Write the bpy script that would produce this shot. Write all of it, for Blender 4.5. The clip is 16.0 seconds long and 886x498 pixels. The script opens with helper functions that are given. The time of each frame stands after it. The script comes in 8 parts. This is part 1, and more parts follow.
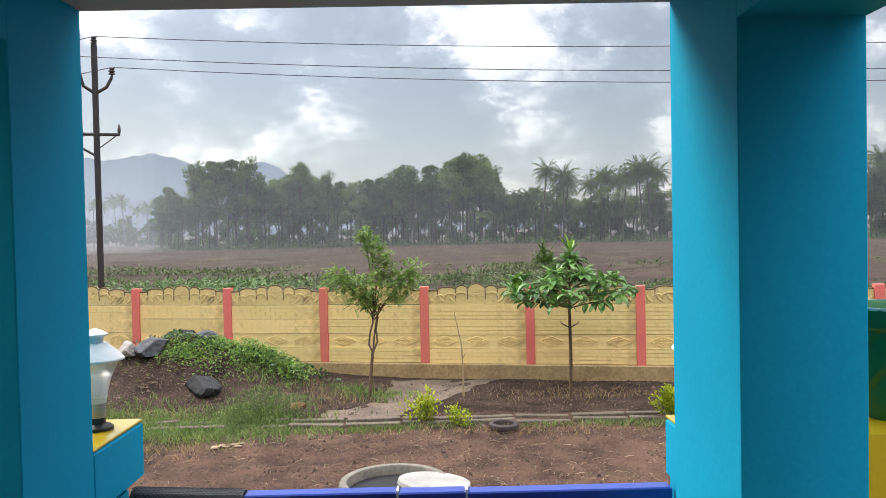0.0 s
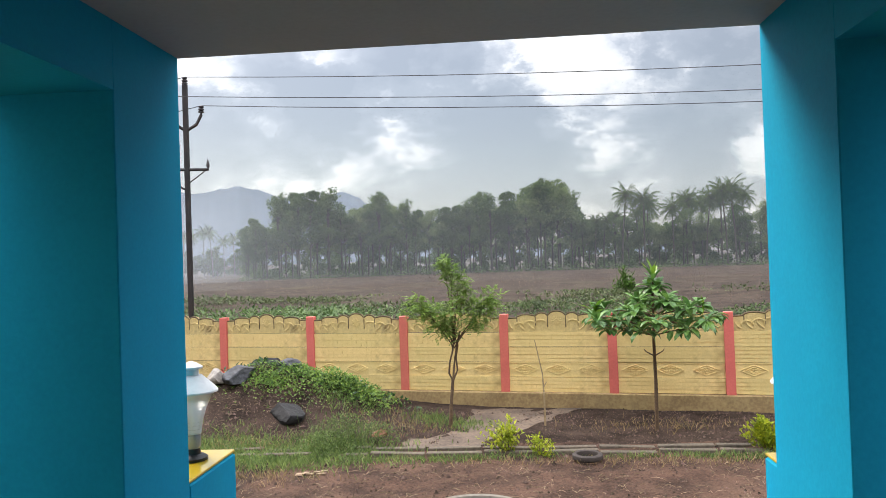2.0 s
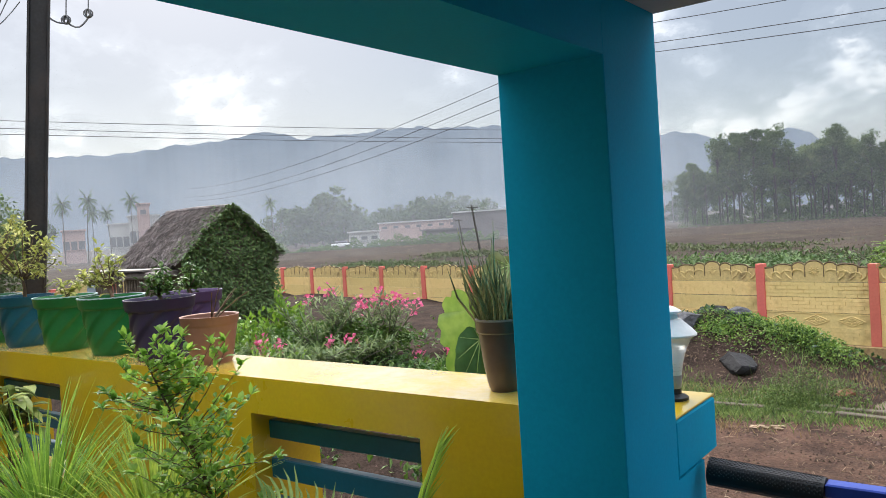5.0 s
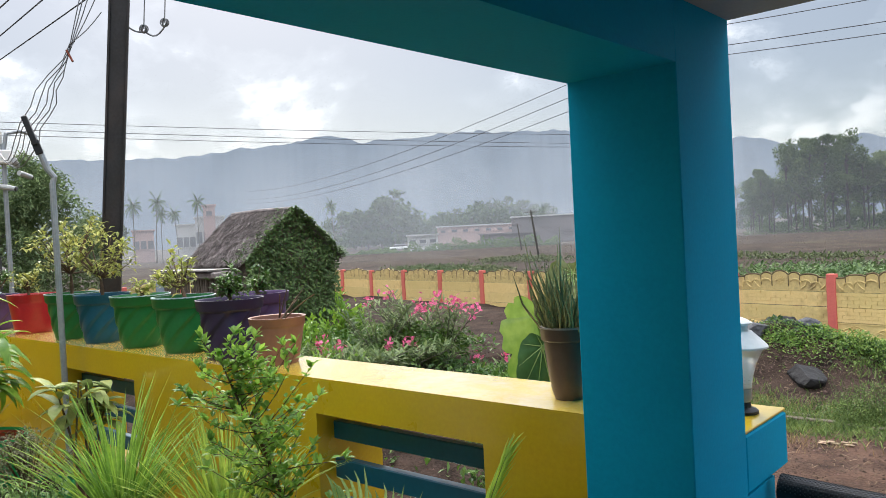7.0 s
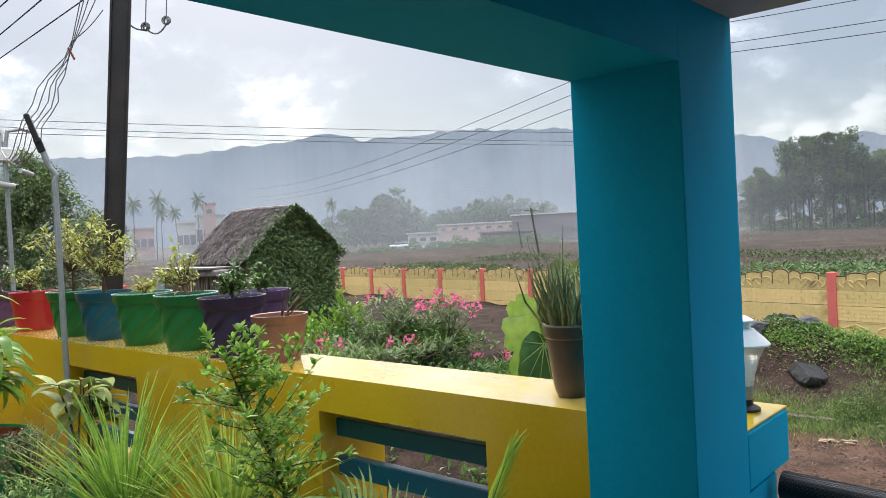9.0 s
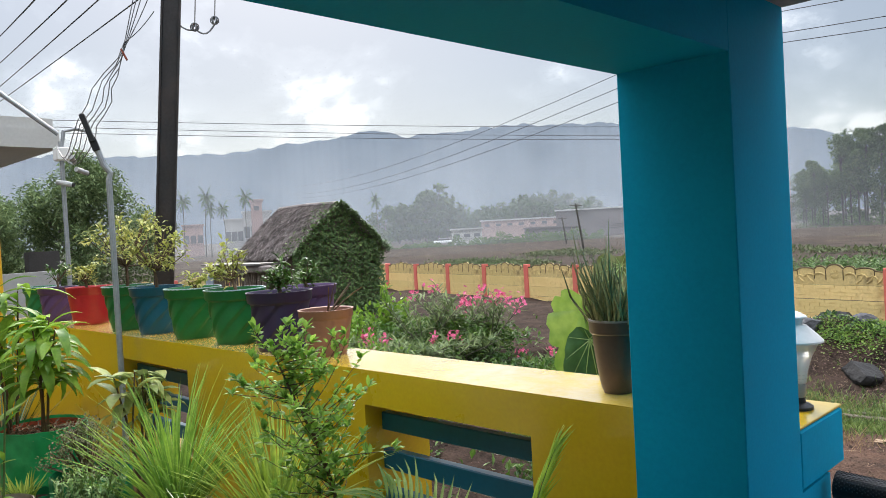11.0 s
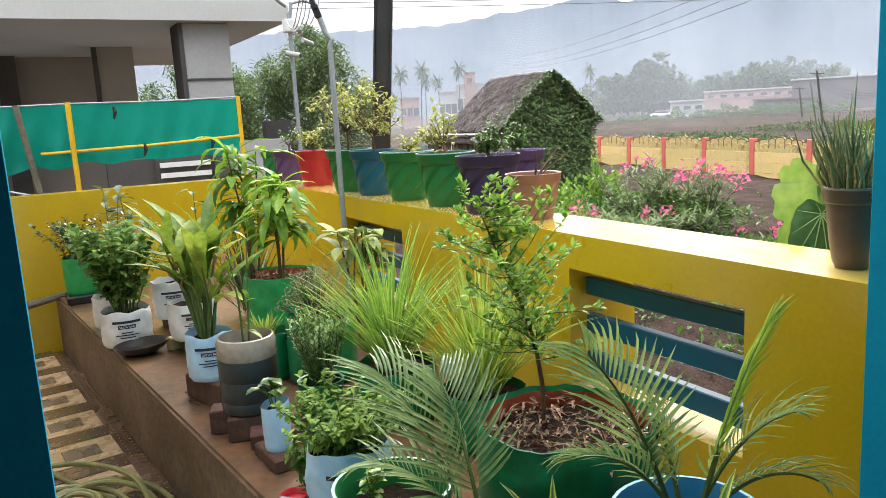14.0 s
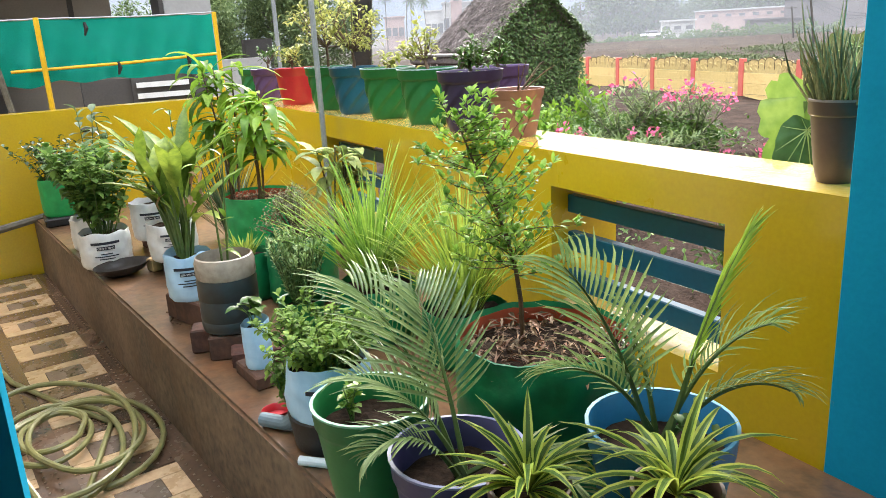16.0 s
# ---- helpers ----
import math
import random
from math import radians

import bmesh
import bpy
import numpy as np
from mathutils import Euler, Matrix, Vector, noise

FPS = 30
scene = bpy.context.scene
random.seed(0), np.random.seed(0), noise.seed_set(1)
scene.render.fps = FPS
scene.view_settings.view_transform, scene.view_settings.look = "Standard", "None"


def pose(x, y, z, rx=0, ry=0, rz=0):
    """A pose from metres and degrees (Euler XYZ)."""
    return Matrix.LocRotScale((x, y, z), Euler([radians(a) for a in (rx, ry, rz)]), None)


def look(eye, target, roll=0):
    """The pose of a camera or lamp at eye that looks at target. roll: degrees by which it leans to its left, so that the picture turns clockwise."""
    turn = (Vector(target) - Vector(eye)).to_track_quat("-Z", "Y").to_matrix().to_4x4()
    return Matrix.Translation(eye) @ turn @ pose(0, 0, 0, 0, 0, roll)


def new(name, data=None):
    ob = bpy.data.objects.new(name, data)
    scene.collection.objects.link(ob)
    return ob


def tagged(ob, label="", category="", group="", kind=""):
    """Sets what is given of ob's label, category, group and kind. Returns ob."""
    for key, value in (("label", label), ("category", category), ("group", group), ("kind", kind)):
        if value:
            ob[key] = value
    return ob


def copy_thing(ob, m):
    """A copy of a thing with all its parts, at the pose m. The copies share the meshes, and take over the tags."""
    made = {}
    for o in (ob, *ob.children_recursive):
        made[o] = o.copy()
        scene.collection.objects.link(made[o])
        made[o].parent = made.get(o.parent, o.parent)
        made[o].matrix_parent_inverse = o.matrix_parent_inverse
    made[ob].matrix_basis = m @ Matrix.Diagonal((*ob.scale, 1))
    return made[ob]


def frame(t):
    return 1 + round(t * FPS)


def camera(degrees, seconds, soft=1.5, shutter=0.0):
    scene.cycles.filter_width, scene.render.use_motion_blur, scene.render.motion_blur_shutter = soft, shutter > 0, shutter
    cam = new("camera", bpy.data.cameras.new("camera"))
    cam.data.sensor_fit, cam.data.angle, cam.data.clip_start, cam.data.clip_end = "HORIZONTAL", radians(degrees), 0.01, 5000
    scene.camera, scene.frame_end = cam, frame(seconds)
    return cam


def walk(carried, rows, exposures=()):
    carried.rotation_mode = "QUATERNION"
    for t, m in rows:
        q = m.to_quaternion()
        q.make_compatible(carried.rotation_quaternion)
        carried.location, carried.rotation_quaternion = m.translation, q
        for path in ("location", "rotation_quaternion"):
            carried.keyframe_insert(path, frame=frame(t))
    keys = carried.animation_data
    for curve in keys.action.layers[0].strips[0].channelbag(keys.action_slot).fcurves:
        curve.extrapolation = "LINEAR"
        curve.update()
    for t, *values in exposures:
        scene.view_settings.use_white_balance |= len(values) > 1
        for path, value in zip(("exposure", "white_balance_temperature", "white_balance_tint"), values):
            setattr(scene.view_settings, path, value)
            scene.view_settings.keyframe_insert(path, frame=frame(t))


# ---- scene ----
cam = camera(60.5, 16.0, soft=0.5)
PATH = [
    (0, (-0.026, -0.113, 1.697), (0.005, 1.886, 1.647), -1.16),
    (0.5, (-0.051, -0.105, 1.707), (-0.097, 1.894, 1.718), -1.03),
    (1, (-0.049, -0.098, 1.709), (-0.145, 1.900, 1.736), -1.33),
    (1.5, (-0.047, -0.102, 1.710), (-0.176, 1.894, 1.733), -1.72),
    (2, (-0.045, -0.109, 1.713), (-0.216, 1.883, 1.739), -1.92),
    (2.5, (-0.067, -0.123, 1.711), (-0.381, 1.852, 1.738), -1.88),
    (3, (-0.099, -0.137, 1.709), (-0.627, 1.792, 1.718), -2.40),
    (3.5, (-0.123, -0.160, 1.706), (-0.863, 1.698, 1.701), -1.86),
    (4, (-0.138, -0.179, 1.707), (-1.063, 1.594, 1.691), -1.69),
    (4.5, (-0.134, -0.193, 1.713), (-1.217, 1.489, 1.666), -3.00),
    (5, (-0.124, -0.208, 1.722), (-1.333, 1.384, 1.665), -3.71),
    (7.5, (-0.135, -0.237, 1.731), (-1.463, 1.258, 1.694), -3.00),
    (8, (-0.136, -0.240, 1.730), (-1.461, 1.257, 1.688), -2.95),
    (10.5, (-0.133, -0.245, 1.732), (-1.484, 1.229, 1.695), -3.16),
    (11, (-0.135, -0.248, 1.728), (-1.546, 1.168, 1.681), -3.13),
    (11.5, (-0.132, -0.258, 1.720), (-1.692, 0.991, 1.635), -3.30),
    (12, (-0.141, -0.253, 1.711), (-1.805, 0.848, 1.572), -3.65),
    (12.5, (-0.151, -0.252, 1.701), (-1.865, 0.758, 1.499), -3.64),
    (13, (-0.152, -0.245, 1.696), (-1.886, 0.719, 1.437), -3.31),
    (13.5, (-0.155, -0.226, 1.686), (-1.889, 0.724, 1.380), -3.27),
    (14, (-0.153, -0.223, 1.685), (-1.879, 0.728, 1.339), -3.17),
    (14.5, (-0.155, -0.227, 1.683), (-1.874, 0.724, 1.305), -2.94),
    (15, (-0.156, -0.221, 1.676), (-1.870, 0.722, 1.259), -2.71),
    (15.5, (-0.159, -0.218, 1.667), (-1.858, 0.728, 1.200), -2.68),
    (16, (-0.167, -0.190, 1.654), (-1.842, 0.760, 1.112), -3.17),
]
EXPOSURES = [(0, 0.38, 6800, 11), (2.5, 0.34, 6850, 12), (4, 0.22, 6700, 11), (11, 0.20, 6600, 10), (12, 0.17, 6600, 10), (12.5, 0.29, 6600, 10), (13, 0.50, 6600, 10), (14.5, 0.86, 6950, 12), (15, 0.95, 7000, 12), (16, 1.08, 6800, 12)]
walk(cam, [(t, look(eye, target, roll)) for t, eye, target, roll in PATH], EXPOSURES)

# ---- world and light ----
world = bpy.data.worlds.new("monsoon_sky")
scene.world = world
world.use_nodes = True
wt = world.node_tree
wt.nodes.clear()


def wnode(kind, **kw):
    n = wt.nodes.new(kind)
    for k, v in kw.items():
        setattr(n, k, v)
    return n


def wmath(op, a, b=None, c=None):
    n = wnode("ShaderNodeMath", operation=op)
    for i, v in enumerate((a, b, c)):
        if v is None:
            continue
        if isinstance(v, (int, float)):
            n.inputs[i].default_value = v
        else:
            wt.links.new(v, n.inputs[i])
    return n.outputs[0]


SUN_YAW, SUN_EL = 56.0, 38.0
sky = wnode("ShaderNodeTexSky", sky_type="NISHITA", sun_disc=False, sun_elevation=radians(SUN_EL), sun_rotation=radians(-SUN_YAW))
tc = wnode("ShaderNodeTexCoord")
sep = wnode("ShaderNodeSeparateXYZ")
wt.links.new(tc.outputs["Generated"], sep.inputs[0])
up = wmath("ADD", wmath("MAXIMUM", sep.outputs[2], 0.0), 0.52)
cx, cy = wmath("DIVIDE", sep.outputs[0], up), wmath("DIVIDE", sep.outputs[1], up)
comb = wnode("ShaderNodeCombineXYZ")
wt.links.new(cx, comb.inputs[0])
wt.links.new(cy, comb.inputs[1])
comb.inputs[2].default_value = 1.7
n1 = wnode("ShaderNodeTexNoise")
n1.inputs["Scale"].default_value, n1.inputs["Detail"].default_value, n1.inputs["Roughness"].default_value, n1.inputs["Distortion"].default_value = 3.9, 12.0, 0.57, 0.10
wt.links.new(comb.outputs[0], n1.inputs["Vector"])
n2 = wnode("ShaderNodeTexNoise")
n2.inputs["Scale"].default_value, n2.inputs["Detail"].default_value = 1.5, 4.0
wt.links.new(comb.outputs[0], n2.inputs["Vector"])
vn = wnode("ShaderNodeTexVoronoi", feature="SMOOTH_F1", normalize=False)
vn.inputs["Scale"].default_value, vn.inputs["Detail"].default_value, vn.inputs["Roughness"].default_value = 5.0, 3.0, 0.5
warp = wnode("ShaderNodeVectorMath", operation="MULTIPLY_ADD")
wt.links.new(n1.outputs["Color"], warp.inputs[0])
warp.inputs[1].default_value = (0.45, 0.45, 0.45)
wt.links.new(comb.outputs[0], warp.inputs[2])
wt.links.new(warp.outputs[0], vn.inputs["Vector"])
puffs = wmath("MULTIPLY", wmath("SUBTRACT", 0.47, vn.outputs["Distance"]), 0.26)
# brighter towards the hidden sun
sx, sy = -math.sin(radians(SUN_YAW)) * math.cos(radians(SUN_EL)), math.cos(radians(SUN_YAW)) * math.cos(radians(SUN_EL))
dot = wmath("ADD", wmath("ADD", wmath("MULTIPLY", sep.outputs[0], sx), wmath("MULTIPLY", sep.outputs[1], sy)), wmath("MULTIPLY", sep.outputs[2], math.sin(radians(SUN_EL))))
near_sun = wmath("POWER", wmath("MAXIMUM", dot, 0.0), 3.0)
cover = wmath("ADD", wmath("ADD", wmath("MULTIPLY_ADD", n1.outputs["Fac"], 1.00, -0.050), wmath("MULTIPLY", n2.outputs["Fac"], 0.22)), wmath("MULTIPLY_ADD", near_sun, 0.008, puffs))
ramp = wnode("ShaderNodeValToRGB")
wt.links.new(cover, ramp.inputs[0])
els = ramp.color_ramp.elements
els[0].position, els[0].color = 0.44, (0.33, 0.355, 0.40, 1)
els[1].position, els[1].color = 0.68, (1.25, 1.25, 1.25, 1)
e = els.new(0.525)
e.color = (0.43, 0.46, 0.51, 1)
e = els.new(0.565)
e.color = (0.62, 0.65, 0.70, 1)
e = els.new(0.605)
e.color = (0.98, 0.99, 1.0, 1)
gain = wmath("MULTIPLY", wmath("ADD", wmath("MULTIPLY", near_sun, 0.03), 0.60), wmath("ADD", wmath("MULTIPLY", wmath("POWER", wmath("MAXIMUM", sep.outputs[2], 0.0), 3.0), 13.0), 0.78))
# sky gain raised towards the unseen south, added to light south-facing walls
gain = wmath("MULTIPLY", gain, wmath("MULTIPLY_ADD", wmath("MAXIMUM", wmath("MULTIPLY", sep.outputs[1], -1.0), 0.0), 0.75, 1.0))
scaled = wnode("ShaderNodeVectorMath", operation="SCALE")
wt.links.new(ramp.outputs[0], scaled.inputs[0])
wt.links.new(gain, scaled.inputs["Scale"])
clouds = wnode("ShaderNodeBackground")
wt.links.new(scaled.outputs[0], clouds.inputs[0])
clouds.inputs[1].default_value = 1.0
clear = wnode("ShaderNodeBackground")
wt.links.new(sky.outputs[0], clear.inputs[0])
clear.inputs[1].default_value = 0.05
both = wnode("ShaderNodeAddShader")
wt.links.new(clouds.outputs[0], both.inputs[0])
wt.links.new(clear.outputs[0], both.inputs[1])
wout = wnode("ShaderNodeOutputWorld")
wt.links.new(both.outputs[0], wout.inputs[0])

sun = new("sun", bpy.data.lights.new("sun", "SUN"))
sun.data.energy, sun.data.angle, sun.data.color = 3.3, radians(25), (1.0, 0.96, 0.90)
sun.matrix_world = look((sx * 50, sy * 50, 50 * math.sin(radians(SUN_EL))), (0, 0, 0))

# ---- materials ----
MATS = {}


def surf(name, c1, c2=None, scale=3.0, rough=0.6, bump=0.15, fine=40.0, coat=0.0, metal=0.0, island=False, obj_random=0.0, stain=None,
         stain_scale=1.2, stain_amount=0.5, bump_dist=0.01, spec=0.35, transl=0.0, rough_var=0.12):
    """A surface with large stains, fine grain and relief. c1, c2: the two tones; stain: a third tone in large patches."""
    if name in MATS:
        return MATS[name]
    m = bpy.data.materials.new(name)
    m.use_nodes = True
    t = m.node_tree
    b = t.nodes["Principled BSDF"]
    c2 = c2 or tuple(v * 0.72 for v in c1)

    def nd(kind, **kw):
        n = t.nodes.new(kind)
        for k, v in kw.items():
            setattr(n, k, v)
        return n

    co = nd("ShaderNodeTexCoord")
    big = nd("ShaderNodeTexNoise")
    big.inputs["Scale"].default_value, big.inputs["Detail"].default_value, big.inputs["Roughness"].default_value = scale, 6.0, 0.62
    small = nd("ShaderNodeTexNoise")
    small.inputs["Scale"].default_value, small.inputs["Detail"].default_value = fine, 4.0
    t.links.new(co.outputs["Object"], big.inputs["Vector"])
    t.links.new(co.outputs["Object"], small.inputs["Vector"])
    r = nd("ShaderNodeValToRGB")
    r.color_ramp.elements[0].position, r.color_ramp.elements[0].color = 0.38, (*c2, 1)
    r.color_ramp.elements[1].position, r.color_ramp.elements[1].color = 0.62, (*c1, 1)
    mixf = nd("ShaderNodeMath", operation="MULTIPLY_ADD")
    t.links.new(small.outputs["Fac"], mixf.inputs[0])
    mixf.inputs[1].default_value = 0.45
    sub = nd("ShaderNodeMath", operation="MULTIPLY_ADD")
    t.links.new(big.outputs["Fac"], sub.inputs[0])
    sub.inputs[1].default_value, sub.inputs[2].default_value = 0.75, -0.10
    t.links.new(sub.outputs[0], mixf.inputs[2])
    t.links.new(mixf.outputs[0], r.inputs[0])
    col = r.outputs[0]
    if stain:
        sn = nd("ShaderNodeTexNoise")
        sn.inputs["Scale"].default_value, sn.inputs["Detail"].default_value, sn.inputs["Roughness"].default_value = stain_scale, 7.0, 0.7
        t.links.new(co.outputs["Object"], sn.inputs["Vector"])
        sr = nd("ShaderNodeMapRange")
        sr.inputs["From Min"].default_value, sr.inputs["From Max"].default_value, sr.inputs["To Max"].default_value = 0.5, 0.72, stain_amount
        t.links.new(sn.outputs["Fac"], sr.inputs["Value"])
        mx = nd("ShaderNodeMix", data_type="RGBA")
        t.links.new(sr.outputs[0], mx.inputs["Factor"])
        t.links.new(col, mx.inputs["A"])
        mx.inputs["B"].default_value = (*stain, 1)
        col = mx.outputs["Result"]
    if island or obj_random:
        hv = nd("ShaderNodeHueSaturation")
        rnd = nd("ShaderNodeNewGeometry").outputs["Random Per Island"] if island else nd("ShaderNodeObjectInfo").outputs["Random"]
        amount = obj_random or 0.5
        va = nd("ShaderNodeMath", operation="MULTIPLY_ADD")
        t.links.new(rnd, va.inputs[0])
        va.inputs[1].default_value, va.inputs[2].default_value = amount, 1 - amount / 2
        t.links.new(va.outputs[0], hv.inputs["Value"])
        ha = nd("ShaderNodeMath", operation="MULTIPLY_ADD")
        t.links.new(rnd, ha.inputs[0])
        ha.inputs[1].default_value, ha.inputs[2].default_value = -0.05 * amount, 0.5 + 0.025 * amount
        t.links.new(ha.outputs[0], hv.inputs["Hue"])
        t.links.new(col, hv.inputs["Color"])
        col = hv.outputs[0]
    t.links.new(col, b.inputs["Base Color"])
    rr = nd("ShaderNodeMath", operation="MULTIPLY_ADD")
    t.links.new(big.outputs["Fac"], rr.inputs[0])
    rr.inputs[1].default_value, rr.inputs[2].default_value = rough_var * 2, max(0.02, rough - rough_var)
    t.links.new(rr.outputs[0], b.inputs["Roughness"])
    b.inputs["Metallic"].default_value = metal
    b.inputs["Specular IOR Level"].default_value = spec
    b.inputs["Coat Weight"].default_value, b.inputs["Coat Roughness"].default_value = coat, 0.12
    if bump:
        bp = nd("ShaderNodeBump")
        bp.inputs["Strength"].default_value, bp.inputs["Distance"].default_value = bump, bump_dist
        t.links.new(mixf.outputs[0], bp.inputs["Height"])
        t.links.new(bp.outputs[0], b.inputs["Normal"])
    if transl:
        tr = nd("ShaderNodeBsdfTranslucent")
        t.links.new(col, tr.inputs[0])
        ms = nd("ShaderNodeMixShader")
        ms.inputs[0].default_value = transl
        t.links.new(b.outputs[0], ms.inputs[1])
        t.links.new(tr.outputs[0], ms.inputs[2])
        t.links.new(ms.outputs[0], t.nodes["Material Output"].inputs[0])
    MATS[name] = m
    return m


BLUE = surf("blue_enamel", (0.002, 0.335, 0.54), (0.002, 0.30, 0.49), 2.0, 0.6, 0.10, 90, spec=0.05, stain=(0.004, 0.325, 0.51), stain_amount=0.35)
YELLOW = surf("yellow_enamel", (0.58, 0.395, 0.010), (0.52, 0.345, 0.010), 1.6, 0.30, 0.10, 70, coat=0.95, stain=(0.42, 0.28, 0.03), stain_amount=0.3, rough_var=0.1)
SLAT_BLUE = surf("slat_blue", (0.006, 0.10, 0.17), (0.005, 0.085, 0.145), 3.0, 0.4, 0.1, 60, coat=0.2)
CEIL = surf("ceiling_paint", (0.36, 0.39, 0.40), (0.32, 0.35, 0.36), 1.2, 0.75, 0.12, 60)
CEMENT = surf("ledge_cement", (0.185, 0.098, 0.050), (0.072, 0.043, 0.026), 2.6, 0.36, 0.3, 28, coat=0.3, stain=(0.205, 0.080, 0.030), stain_scale=1.6, stain_amount=0.85, rough_var=0.2)
CREAM_WALL = surf("cream_house_wall", (0.52, 0.46, 0.36), (0.45, 0.40, 0.31), 1.0, 0.7, 0.1, 50)
SOIL = surf("yard_soil", (0.110, 0.064, 0.046), (0.034, 0.021, 0.016), 1.7, 0.9, 1.0, 30, spec=0.08, stain=(0.125, 0.078, 0.056), stain_scale=0.9, stain_amount=0.5, bump_dist=0.08)
PRECAST = surf("precast_yellow", (0.83, 0.635, 0.285), (0.71, 0.53, 0.22), 1.5, 0.75, 0.25, 30, stain=(0.44, 0.30, 0.12), stain_scale=1.7, stain_amount=0.8, obj_random=0.14)
CREST = surf("precast_crest_yellow", (0.70, 0.54, 0.24), (0.52, 0.39, 0.165), 2.5, 0.8, 0.3, 30, stain=(0.16, 0.11, 0.06), stain_scale=2.4, stain_amount=0.75, obj_random=0.10)
PINK = surf("salmon_post", (0.66, 0.165, 0.125), (0.58, 0.135, 0.105), 2.0, 0.7, 0.2, 30, stain=(0.42, 0.13, 0.09), stain_amount=0.4, obj_random=0.12)
PLINTH = surf("stained_plinth", (0.42, 0.30, 0.14), (0.26, 0.17, 0.08), 1.6, 0.85, 0.4, 20, stain=(0.13, 0.085, 0.05), stain_scale=1.1, stain_amount=0.8)
IRON = surf("dark_iron", (0.034, 0.031, 0.033), (0.020, 0.018, 0.018), 4.0, 0.55, 0.2, 60, stain=(0.09, 0.05, 0.035), stain_amount=0.5)
WIRE = surf("wire_dark", (0.07, 0.07, 0.075), (0.05, 0.05, 0.055), 2.0, 0.6, 0.0)
GALV = surf("galvanised_pipe", (0.34, 0.36, 0.38), (0.26, 0.28, 0.30), 6.0, 0.42, 0.1, 60, metal=0.35)
# blue-grey base and emission put distance haze into the hills
HILL = surf("haze_glow_hills", (0.07, 0.09, 0.115), (0.055, 0.075, 0.10), 0.004, 1.0, 0.0, 0.02, spec=0.0)
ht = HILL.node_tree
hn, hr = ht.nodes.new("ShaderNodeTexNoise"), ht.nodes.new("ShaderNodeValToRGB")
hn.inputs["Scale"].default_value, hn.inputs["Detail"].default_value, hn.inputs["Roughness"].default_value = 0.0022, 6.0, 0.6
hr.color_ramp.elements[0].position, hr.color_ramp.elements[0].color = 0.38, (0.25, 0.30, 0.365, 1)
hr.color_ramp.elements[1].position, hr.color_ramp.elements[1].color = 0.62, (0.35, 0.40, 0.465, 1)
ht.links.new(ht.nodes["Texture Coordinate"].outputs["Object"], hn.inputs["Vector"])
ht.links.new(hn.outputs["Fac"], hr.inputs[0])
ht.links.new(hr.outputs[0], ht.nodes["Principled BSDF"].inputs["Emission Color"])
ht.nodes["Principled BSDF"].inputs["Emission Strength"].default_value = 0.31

# ---- geometry helpers ----


